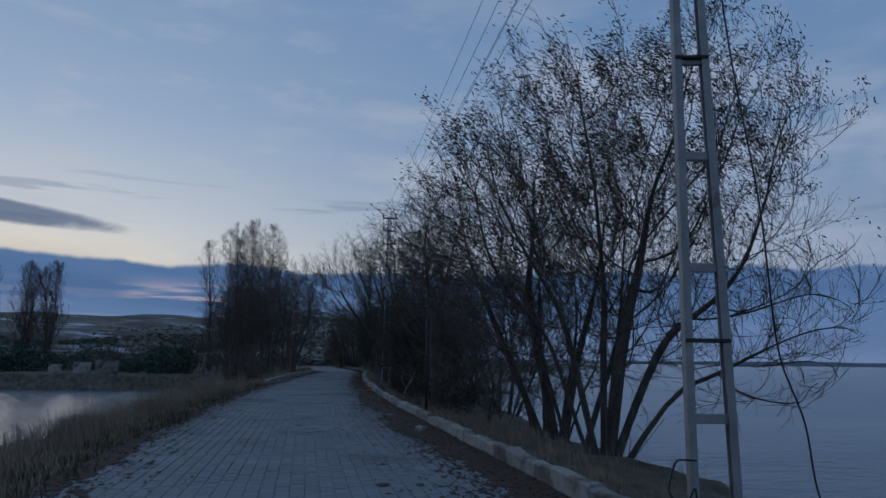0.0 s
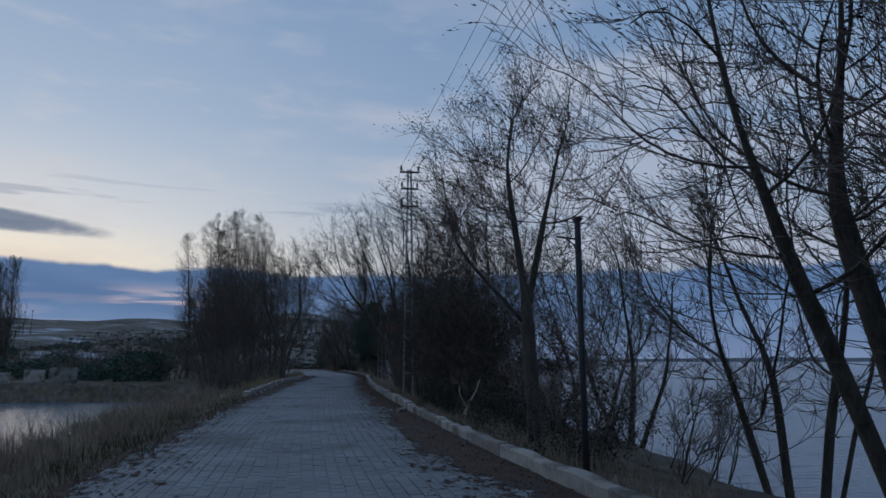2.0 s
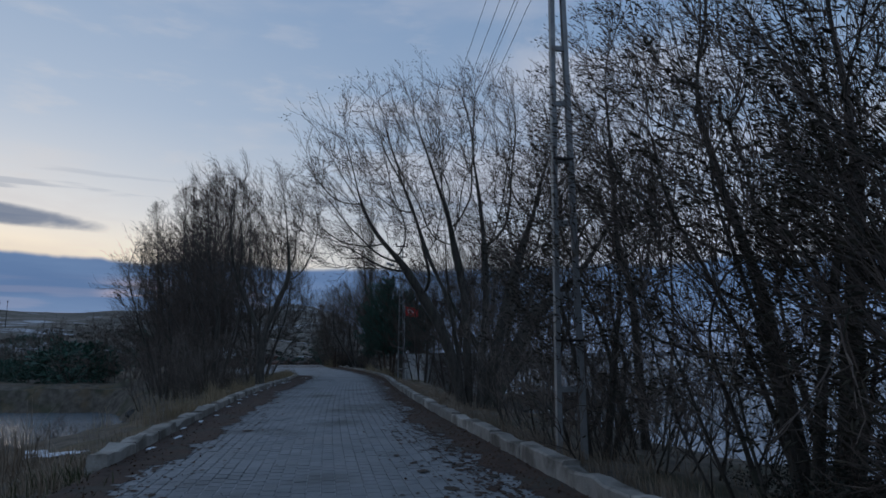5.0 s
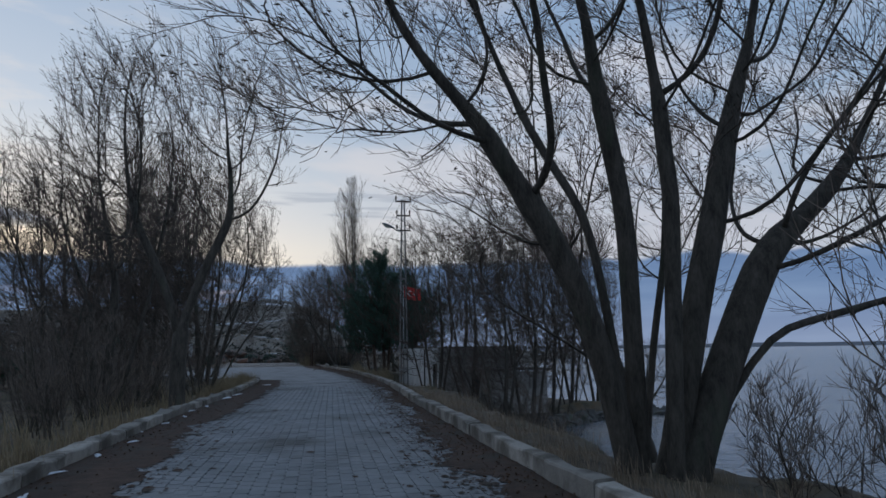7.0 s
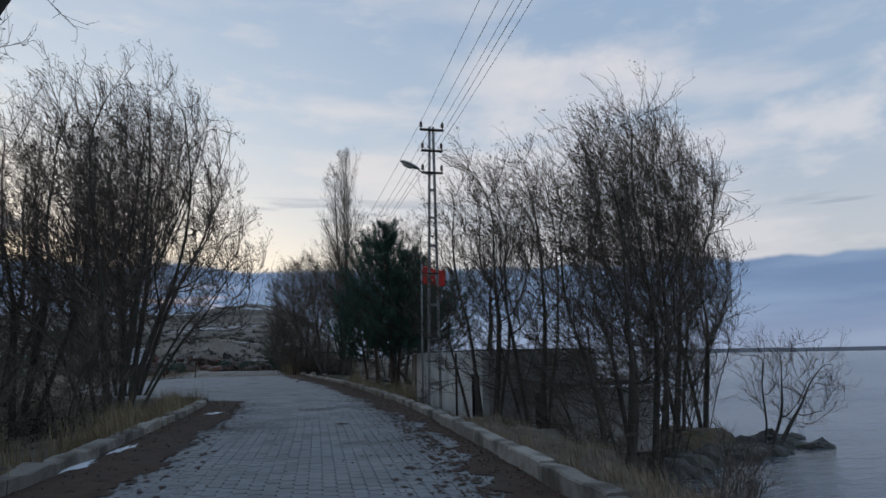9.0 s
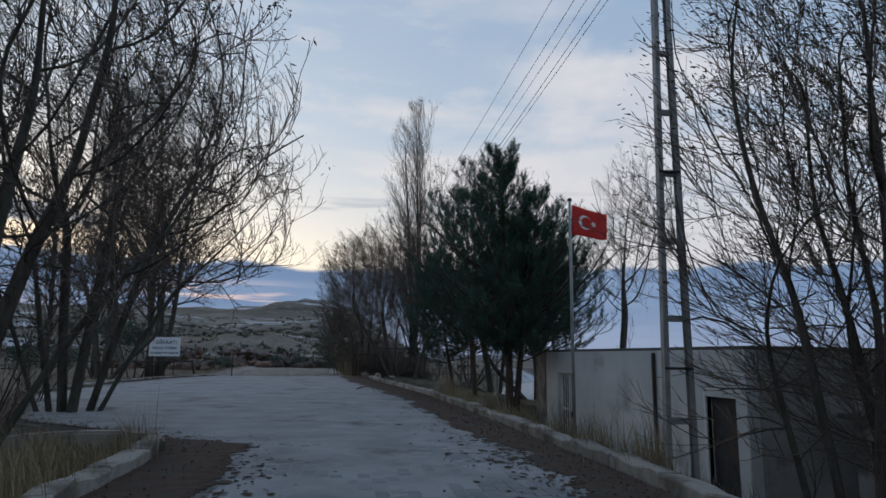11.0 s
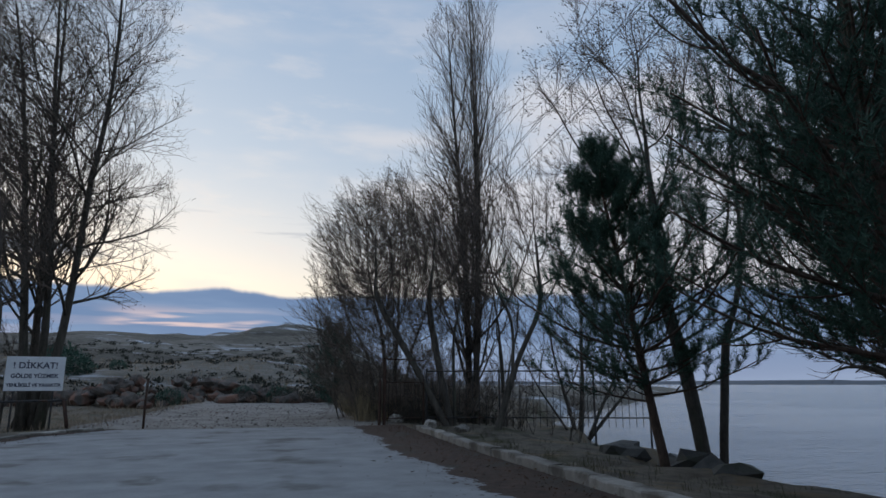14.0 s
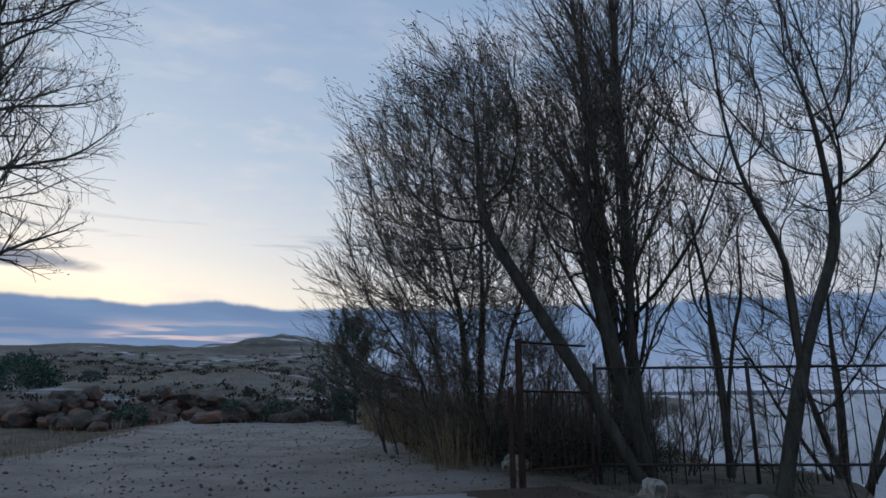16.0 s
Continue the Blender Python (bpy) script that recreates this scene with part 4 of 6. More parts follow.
willow("huge bare willow with thick clumped trunks, reaching over the road", on_ground(5.9, 44.8), 21, [(-3.0, -0.2, 6.6, 2.9, 2.4, 3.1), (-4.2, -0.3, 5.0, 1.7, 1.6, 1.2), (0.2, 0, 7.4, 4.0, 2.8, 3.2), (3.8, 0, 5.8, 3.6, 2.6, 3.9), (5.4, 0, 2.4, 1.7, 1.5, 1.4)],
       [(-0.12, -0.05, 3.4, -0.26, -0.48), (-0.06, 0.02, 3.4, -0.08, -0.54), (-0.01, -0.06, 3.6, -0.03, -0.34), (0.08, 0.05, 3.6, 0.02, -0.14), (0.24, -0.03, 3.6, 0.05, 0.02), (0.48, 0.04, 3.0, 0.10, 0.16), (0.64, -0.04, 1.8, 0.20, 0.24), (1.0, 0.05, 0.8, 0.2, 0.30)], LAKE, thick=0.235, points=3000, pace=0.28, leaves=9000, leaf_low=0.0, lift=0.08, whip_len=1.0)
willow("thick-trunked bare willow leaning over the kerb", on_ground(7.6, 47.6), 22, [(-2.6, 0, 5.8, 1.6, 1.4, 1.1), (-1.6, 0, 7.0, 2.0, 1.6, 1.5), (0.6, 0, 6.0, 1.6, 1.4, 1.6), (-2.5, -0.1, 4.1, 0.9, 0.8, 0.4), (-0.9, 0, 4.9, 1.3, 1.0, 0.7)], [(0.02, 0, 5.2, -0.39, 0.0), (-1.7, -0.05, 1.0, 0.0, 0.0, 2.9), (0.15, 0.02, 3.2, 0.05, 0.0, 1.6)], LAKE, thick=0.14, points=800, leaves=1500)
POINT_CROWNS = [(8.4, 65.7, 8.4, 2.2), (10.3, 66.6, 9.2, 2.2), (9.7, 61.2, 8.7, 2.0), (11.8, 63.4, 10.8, 2.5), (13.8, 65.6, 11.6, 2.7), (15.9, 67.6, 10.8, 2.6), (18.0, 69.2, 8.4, 2.0)]
for k, (x, y, h, w) in enumerate(POINT_CROWNS):
    willow("dense bare willow with slim upright stems near the shore", on_ground(x, y), 30 + k, [(0, 0, h * 0.58, w, w * 0.9, h * 0.42), (-0.4, 0.1, h * 0.36, w * 0.8, w * 0.8, h * 0.28)], [(-0.30, 0, h * 0.3, 0, -0.35), (-0.12, 0.1, h * 0.38, 0, -0.12), (0.04, -0.1, h * 0.4, 0, 0.05), (0.18, 0.1, h * 0.36, 0.05, 0.2), (0.36, 0, h * 0.28, 0.06, 0.38)], POINT, thick=0.085, points=800 if k < 3 else 1000, leaves=4600, leaf_size=0.068, lift=0.24, fine=0.006, pace=0.3, leaf_low=0.2, whip_len=1.20, whips=1.0 if k < 3 else 1.35)
willow("low bare willow leaning out over the water", on_ground(18.8, 67.2), 41, [(1.7, 0, 2.6, 2.0, 1.4, 1.8)], [(0.5, 0, 1.2, 0.2, 0.1), (0.85, 0.1, 1.0, 0.2, 0.2), (0.2, 0, 1.2, 0.2, 0)], POINT, thick=0.07, points=320, leaves=60, fine=0.005)
# past the small house
pine_tree("dark pine with two trunks in front of the small house", on_ground(8.3, 78.1), 51, 8.3, 2.7, 0.34, 13, 7, "pines by the house", lean=(0.02, 0), stems=2, sprigs=7, shoots=5, needles=30, full=0.9)
pine_tree("dark broad pine with a slim bare trunk", on_ground(8.5, 83.0), 52, 7.8, 3.6, 0.26, 13, 8, "pines by the house", lean=(-0.05, 0), sprigs=8, shoots=5, needles=32, full=1.0)
pine_tree("slim young pine with a thin crooked trunk", on_ground(9.0, 88.9), 53, 6.2, 2.6, 0.24, 12, 7, "pines by the house", lean=(-0.10, 0), sprigs=8, shoots=5, needles=36, full=0.85)
pine_tree("small dark pine beyond the gate", on_ground(5.2, 122.0), 54, 5.4, 2.9, 0.05, 12, 7, "pines by the house", sprigs=9, shoots=5, needles=24)
pine_tree("broad dark pine with a thick forked trunk on the shore", on_ground(12.7, 85.6), 50, 9.8, 4.4, 0.48, 11, 9, "pines by the house", lean=(-0.03, 0), stems=2, sprigs=8, shoots=5, needles=30, full=1.0, girth=2.0)
willow("tall bare willow on the shore beside the pines", on_ground(15.8, 86.4), 64, [(1.6, 0, 10.2, 2.2, 2.0, 3.0), (0.4, 0, 8.0, 2.0, 2.0, 2.2)], [(0.08, 0, 5.6, 0.03, 0), (0.0, 0.02, 5.0, 0.18, 0.08)], PAST, thick=0.15, points=800, leaves=200, lift=0.2)
willow("bare willow with withered leaf tufts behind the pines", on_ground(11.7, 91.4), 63, [(-2.0, 0, 10.6, 2.2, 1.8, 2.8), (-0.4, 0, 8.4, 2.4, 2.0, 2.4), (1.6, 0, 6.6, 2.0, 1.8, 2.2), (0.8, 0, 11.4, 2.0, 1.6, 2.3)], [(-0.08, 0, 5.6, -0.10, 0), (0.05, 0.02, 5.0, 0.08, 0.04)], PAST, thick=0.16, points=1100, leaves=5000, lift=0.2)
willow("bare willow with a lopped stump between the pines", on_ground(11.3, 84.4), 56, [(-0.6, 0, 2.2, 2.2, 1.3, 1.2)], [(-1.2, 0, 1.4, -0.1, -0.1), (0.05, 0, 1.5, 0, 0), (0.6, 0.1, 1.2, 0.1, 0.1)], PAST, thick=0.10, points=200, leaves=0)
willow("bare willow with a slanting trunk forked at head height", on_ground(8.4, 97.4), 57, [(0.1, 0, 6.2, 1.6, 1.6, 2.6), (2.0, 0.2, 6.4, 1.9, 1.7, 2.6)], [(0.36, 0, 1.9, 0.0, 0), (0.10, 0.03, 1.8, -0.05, 0.0, 1.7), (0.50, 0.0, 1.8, 0.02, 0.0, 1.75)], PAST, thick=0.105, points=800, leaves=0)
willow("thin bare willow at the fence", on_ground(9.5, 99.8), 58, [(0, 0, 4.0, 1.2, 1.1, 1.7)], [(0.0, 0, 2.6, -0.05, 0), (0.0, 0, 2.4, 0.14, 0.01)], PAST, thick=0.07, points=220, leaves=0)
willow("bare willow whose trunk leans steeply over the gate", on_ground(7.5, 98.9), 59, [(-2.0, 0.8, 5.0, 2.3, 1.9, 2.9), (-0.2, 0.6, 5.2, 2.0, 1.8, 3.0)], [(-0.55, 0.15, 4.2, -0.05, -0.05), (-0.25, 0.1, 4.0, 0.05, 0), (0.0, 0.15, 3.2, 0.05, 0.1)], PAST, thick=0.115, points=1300, leaves=1500, whips=1.4)
willow("dense brown bare willow beyond the gate", on_ground(6.2, 104.5), 60, [(-0.4, 0, 5.0, 3.0, 2.4, 4.6), (0.8, 0.3, 6.6, 2.2, 2.0, 3.6), (-1.6, 0, 3.0, 2.0, 1.8, 2.7), (0.6, 0.2, 2.6, 2.2, 1.8, 2.2)], [(-0.4, 0, 2.0, 0, -0.6), (-0.22, 0.1, 2.6, 0, -0.35), (-0.08, -0.1, 3.2, 0, -0.1), (0.08, 0.1, 3.2, 0, 0.1), (0.2, 0, 2.8, 0, 0.35), (0.4, 0.1, 2.0, 0, 0.6)], PAST, thick=0.085, points=2600, leaves=5000, twig_mat=POPLAR_TWIG, lift=0.3, fine=0.006, whips=1.6, whip_len=1.2)
willow("bare willow spreading low over the water", on_ground(12.6, 100.4), 61, [(0.4, 0, 3.2, 3.8, 2.4, 2.8)], [(-0.8, 0, 1.2, -0.1, -0.3), (-0.3, 0.1, 1.6, 0, -0.1), (0.1, 0, 1.8, 0, 0.1), (0.6, 0.1, 1.4, 0.1, 0.3), (1.1, 0, 1.0, 0.2, 0.4)], PAST, thick=0.09, points=700, leaves=0)
POPLAR = dict(limbs=40, boughs=7, twigs=5, sprays=1, spread=0.05, angle=0.42, upward=1.0, limb_ratio=0.26, first=0.08, clump=0.15, mid=0.45, low=0.02, crook=0.012)
bare_tree("poplar_tree", "tall bare column-shaped poplar", "tree", on_ground(9.2, 102.8), 62, 3, 19.6, thick=0.13, leaves=200, lean=(0.05, 0), group="poplars", wide=3.2, twig_mat=POPLAR_TWIG, **POPLAR)
# land side
willow("bare willow with a forked trunk at the kerb", on_ground(-0.95, 53.6), 71, [(-1.1, 0, 6.6, 1.7, 1.7, 2.6), (1.0, 0.1, 7.0, 1.8, 1.7, 2.4), (-1.4, 0, 4.4, 1.2, 1.2, 1.2)], [(0.0, 0, 2.2, 0, 0), (-0.28, 0, 2.6, -0.12, 0.0, 1.7), (0.26, 0.02, 2.8, 0.12, 0.0, 1.8)], LAND, thick=0.18, points=1100, leaves=1200, lift=0.16)
willow("bare willow with many upright stems in brush", on_ground(-3.3, 57.0), 72, [(0.4, 0, 7.2, 2.2, 2.0, 3.6), (-1.0, 0, 5.4, 2.2, 2.0, 3.2)], [(-0.35, 0, 2.4, 0, -0.3), (-0.12, 0.1, 3.0, 0, -0.1), (0.05, -0.1, 3.4, 0, 0.1), (0.25, 0, 3.0, 0, 0.3)], LAND, thick=0.11, points=1050, leaves=1200, leaf_low=0.3, lift=0.2)
willow("bare willow in the roadside thicket", on_ground(-5.4, 59.0), 73, [(-0.3, 0, 5.2, 2.4, 2.2, 3.4)], [(-0.3, 0, 2.0, 0, -0.2), (0, 0.1, 2.4, 0, 0), (0.3, 0, 2.0, 0, 0.2)], LAND, thick=0.09, points=750, leaves=1000, leaf_low=0.2, lift=0.16)
ISLAND_CROWNS = [(-1.6, 67.3, 9.8, 3.0, 0.7), (-4.4, 69.5, 10.0, 2.8, 0.0), (-2.4, 74.4, 10.6, 3.6, 0.9), (-6.6, 64.0, 8.6, 2.5, 0.0), (-6.6, 74.5, 9.6, 2.7, 0.0), (-7.4, 70.6, 8.6, 2.6, 0.0)]
for k, (x, y, h, w, out) in enumerate(ISLAND_CROWNS):
    willow("dense bare willow with upright stems on the traffic island", on_ground(x, y), 80 + k, [(out * 0.4, 0, h * 0.6, w, w * 0.85, h * 0.41), (out * 2.3, 0, h * 0.42, w * 0.8, w * 0.7, h * 0.24), (-0.8, 0, h * 0.36, w * 0.9, w * 0.8, h * 0.28)],
           [(-0.42, 0, h * 0.24, 0, -0.4), (-0.24, 0.1, h * 0.32, 0, -0.25), (-0.06, -0.1, h * 0.38, 0, -0.06), (0.08, 0.1, h * 0.38, 0, 0.1), (0.24, 0, h * 0.34, 0.05, 0.28), (0.45, 0.1, h * 0.24, 0.1, 0.42)], LAND, thick=0.10, points=1700 if k < 3 else 800, leaves=4800, lift=0.22, fine=0.006, pace=0.3, whip_len=1.1, leaf_low=0.1)
willow("bare willow with a heavy limb by the warning sign", on_ground(-9.0, 99.0), 90, [(1.2, 0, 6.0, 3.0, 2.2, 2.6), (-1.4, 0, 6.4, 2.6, 2.2, 3.0), (3.2, 0.1, 5.0, 1.4, 1.2, 1.2)], [(0.75, 0.05, 2.8, 0.2, 0.1), (-0.2, 0.1, 3.2, 0, 0), (-0.5, 0, 2.6, 0, -0.1), (0.15, -0.05, 3.4, 0, 0.05)], LAND, thick=0.22, points=900, leaves=300, fine=0.005)
bare_tree("poplar_tree", "huge spreading bare poplar behind the warning sign", "tree", on_ground(-8.1, 108.0), 95, 0, 24.5, wide=4.8, shift=(0.2, 0.0), limbs=36, boughs=11, twigs=7, sprays=1, thick=0.19, leaves=9000, leaf_top=0.1, leaf_size=0.13, group="poplars", ways=[(-0.06, 0), (0.02, 0.04), (0.09, 0)], clump=0.35, first=0.2, low=0.14, mid=0.52, upward=0.25, angle=0.95, limb_ratio=0.34, crook=0.03, fine=0.006)
for k, (x, y, h) in enumerate([(-9.2, 111.0, 24.5), (-11.0, 107.0, 23.5), (-12.8, 110.5, 23.0), (-15.2, 108.5, 21.0)]):
    bare_tree("poplar_tree", "tall bare poplar with a straight trunk behind the sign", "tree", on_ground(x, y), 96 + k, 1, h, thick=0.20, leaves=2400, leaf_top=0.15, leaf_size=0.12, group="poplars", wide=3.2, fine=0.006, **{**POPLAR, "first": 0.16, "limb_ratio": 0.24, "limbs": 40, "angle": 0.6, "boughs": 7, "twigs": 5, "upward": 0.7, "low": 0.12})
willow("low bare willow under the poplars", on_ground(-9.8, 109.8), 101, [(0, 0, 2.8, 2.2, 2.0, 2.0)], [(-0.4, 0, 1.2, 0, -0.3), (0, 0.1, 1.4, 0, 0), (0.4, 0, 1.2, 0, 0.3)], LAND, thick=0.06, points=300, leaves=0, fine=0.006)
far_poplar = bare_tree("poplar_tree", "distant bare poplar beyond the water", "tree", on_ground(-34.0, 96.0), 110, 2, 14.5, thick=0.11, leaves=0, group="poplars", fine=0.009, wide=2.4, **{**POPLAR, "sprays": 1, "limb_ratio": 0.34})
for x, y in ((-37.4, 97.0), (-43.5, 100.0)):
    copy_thing(far_poplar, pose(*on_ground(x, y), 0, 0, x * 7))

# thickets: three shrubs, set out many times
SHRUB = dict(twig_mat=POPLAR_TWIG, sides=(4, 3), height_m=3.2, spread=0.5, limbs=6, boughs=4, twigs=5, sprays=0, thick=0.024, clump=0.7, upward=0.5, first=0.1, wide=1.7, low=0.0, mid=0.5)
shrub_a = bare_tree("bare_shrub", "dense leafless brown shrub", "shrub", on_ground(-4.4, 55.6), 120, 8, leaves=60, leaf_top=0.1, group="thicket by the road", **SHRUB)
shrub_b = bare_tree("bare_shrub", "dense leafless brown shrub", "shrub", on_ground(-5.6, 57.2), 121, 9, leaves=60, leaf_top=0.1, group="thicket by the road", **{**SHRUB, "height_m": 3.0})
shrub_c = bare_tree("bare_shrub", "low leafless grey shrub at the water", "shrub", on_ground(8.3, 41.5), 122, 8, leaves=0, group="low shrubs", **{**SHRUB, "height_m": 1.9, "spread": 0.7})
rs = np.random.RandomState(5)
for x, y in [(-3.0, 54.0), (-3.6, 54.6), (-2.6, 55.8), (-4.0, 58.0), (-3.0, 58.5), (-5.2, 61.5), (-2.0, 61.5), (-4.0, 64.5), (-3.2, 70.5), (-5.4, 67.0), (-6.8, 67.6), (-4.8, 77), (-7.4, 79), (6.6, 101.6), (7.6, 104.6), (9.2, 104.6), (6.2, 106.4), (10.4, 103.2), (8.4, 100.9), (5.9, 109.4), (5.4, 102.2), (6.4, 103.4), (7.2, 102.0), (8.6, 103.0), (5.0, 105.2), (6.0, 105.6)]:
    copy_thing(shrub_a if rs.rand() < 0.5 else shrub_b, pose(*on_ground(x, y), 0, 0, rs.uniform(0, 360)))
for x, y, q in [(-13.5, 76, 1.5), (-16, 79, 1.6), (-18.5, 82, 1.5), (-21, 84.5, 1.6), (-24, 87, 1.5), (-27, 91, 1.6), (-13, 82, 1.9), (-16.5, 86, 1.9), (-20, 91, 1.8), (-11.5, 78, 1.7), (-24.5, 94, 1.7), (-31, 95, 1.5), (-14, 90, 1.9), (-10.5, 84, 1.7), (-35, 99, 1.5)]:
    ob = copy_thing(shrub_a if rs.rand() < 0.5 else shrub_b, pose(*on_ground(x, y, 0.1), 0, 0, rs.uniform(0, 360)))
    ob.scale = (q, q, q)
for x, y in [(6.2, 34.4), (7.2, 38.0), (5.6, 31.0), (5.2, 36.6), (6.0, 39.4)]:
    ob = copy_thing(shrub_a if rs.rand() < 0.5 else shrub_b, pose(*on_ground(x, y), 0, 0, rs.uniform(0, 360)))
    q = 1.0 + 0.25 * (x > 5.5) * rs.uniform(0.6, 1.2)
    ob.scale = (q, q, q)
for x, y in [(-5.4, 47.4), (-6.4, 50.6), (5.0, 18.2), (5.6, 22.4), (5.4, 25.0), (7.0, 20.4), (7.6, 43.5), (9.0, 44.6), (8.0, 39.2), (9.4, 42.4), (8.2, 40.5), (8.6, 58.0), (10.0, 59.6), (12.0, 61.4), (4.6, 33.8), (7.0, 30.4), (10.4, 97.6), (11.6, 96.6), (9.6, 101.2), (7.4, 101.4), (8.2, 106), (5.4, 107.0)]:
    copy_thing(shrub_c, pose(*on_ground(x, y), 0, 0, rs.uniform(0, 360)))


def bramble(at, wide, tall, seed):
    """A dark mound of small leaves and canes."""
    rs = np.random.RandomState(seed)
    n = 16
    a = rs.uniform(0, 6.28, n)
    way = np.stack([np.cos(a), np.sin(a), rs.uniform(0.8, 2.4, n)], 1)
    P, R = grow(rs, rs.normal(0, 0.22 * wide, (n, 3)) * np.array([1, 1, 0]) - np.array([0, 0, 0.1]), way, np.full(n, tall * 1.25), np.full(n, 0.009), 7, 0.16, -0.9, (0, 0), 0.4)
    s = sprout(rs, P, R, np.full(n, tall), 9, 0.1, 1.0, 0.9, 0.42, 0.3, 0.6, 0.004)
    P2, R2 = grow(rs, *s, 5, 0.2, -0.2, (0, 0), 0.5)
    n_leaf = 4800
    i = rs.randint(0, len(P2), n_leaf)
    at0 = P2[i, rs.randint(0, 5, n_leaf)] + rs.normal(0, 0.06, (n_leaf, 3))
    root = thing("bramble_bush", "low dark bramble bush behind the kerb", "bush", at, "brambles")
    part("cane_tangle", mesh_from("cane_tangle", *join([tubes(P, R, 4, False), tubes(P2, R2, 3, False)])), TWIG, root)
    part("leaves", mesh_from("leaves", *leaf_quads(rs, at0, rs.normal(0, 1, (n_leaf, 3)), 0.040, 0.6)), BRAMBLE, root, "dark small leaves")
    return root


first_bramble = bramble(on_ground(4.4, 27.5), 1.0, 1.2, 7)
other_bramble = bramble(on_ground(4.9, 29.6), 1.3, 1.0, 8)
for k, (x, y) in enumerate([(5.4, 28.2), (6.2, 29.6), (5.8, 31.4), (6.9, 28.4), (4.3, 22.0), (4.0, 18.6), (7.4, 32.2), (5.0, 24.4), (-3.6, 62.8), (-3.0, 67.8), (10.6, 64.6), (8.6, 102.8), (9.9, 62.9), (10.7, 63.6), (11.7, 64.4), (12.8, 65.3), (14.2, 66.0), (1.5, 125.5), (0.0, 126.2), (2.8, 124.9), (-1.6, 126.8), (3.8, 125.6), (6.4, 101.2), (5.8, 103.2), (6.9, 102.6), (7.4, 105.0), (7.0, 100.4), (8.0, 103.0), (9.6, 103.6)]):
    copy_thing(first_bramble if k % 2 else other_bramble, pose(*on_ground(x, y), 0, 0, 57 * k))


def twig_nest(at, seed):
    """An old bird's nest of sticks in a fork."""
    rs = np.random.RandomState(seed)
    n = 220
    a, b = rs.uniform(0, 6.28, n), rs.normal(0, 0.35, n)
    c = np.stack([np.cos(a) * np.cos(b) * 0.24, np.sin(a) * np.cos(b) * 0.24, np.sin(b) * 0.34], 1)
    d = unit(np.stack([-np.sin(a), np.cos(a), rs.normal(0, 0.3, n)], 1) + rs.normal(0, 0.35, (n, 3)))
    P = np.stack([c - d * 0.20, c, c + d * 0.20], 1)
    root = thing("bird_nest", "round old bird nest of dark sticks in the poplar", "nest", at)
    part("stick_bowl", mesh_from("stick_bowl", *tubes(P, np.full((n, 3), 0.008), 3, False)), TWIG, root)


twig_nest((9.05, 102.7, 7.9), 77)


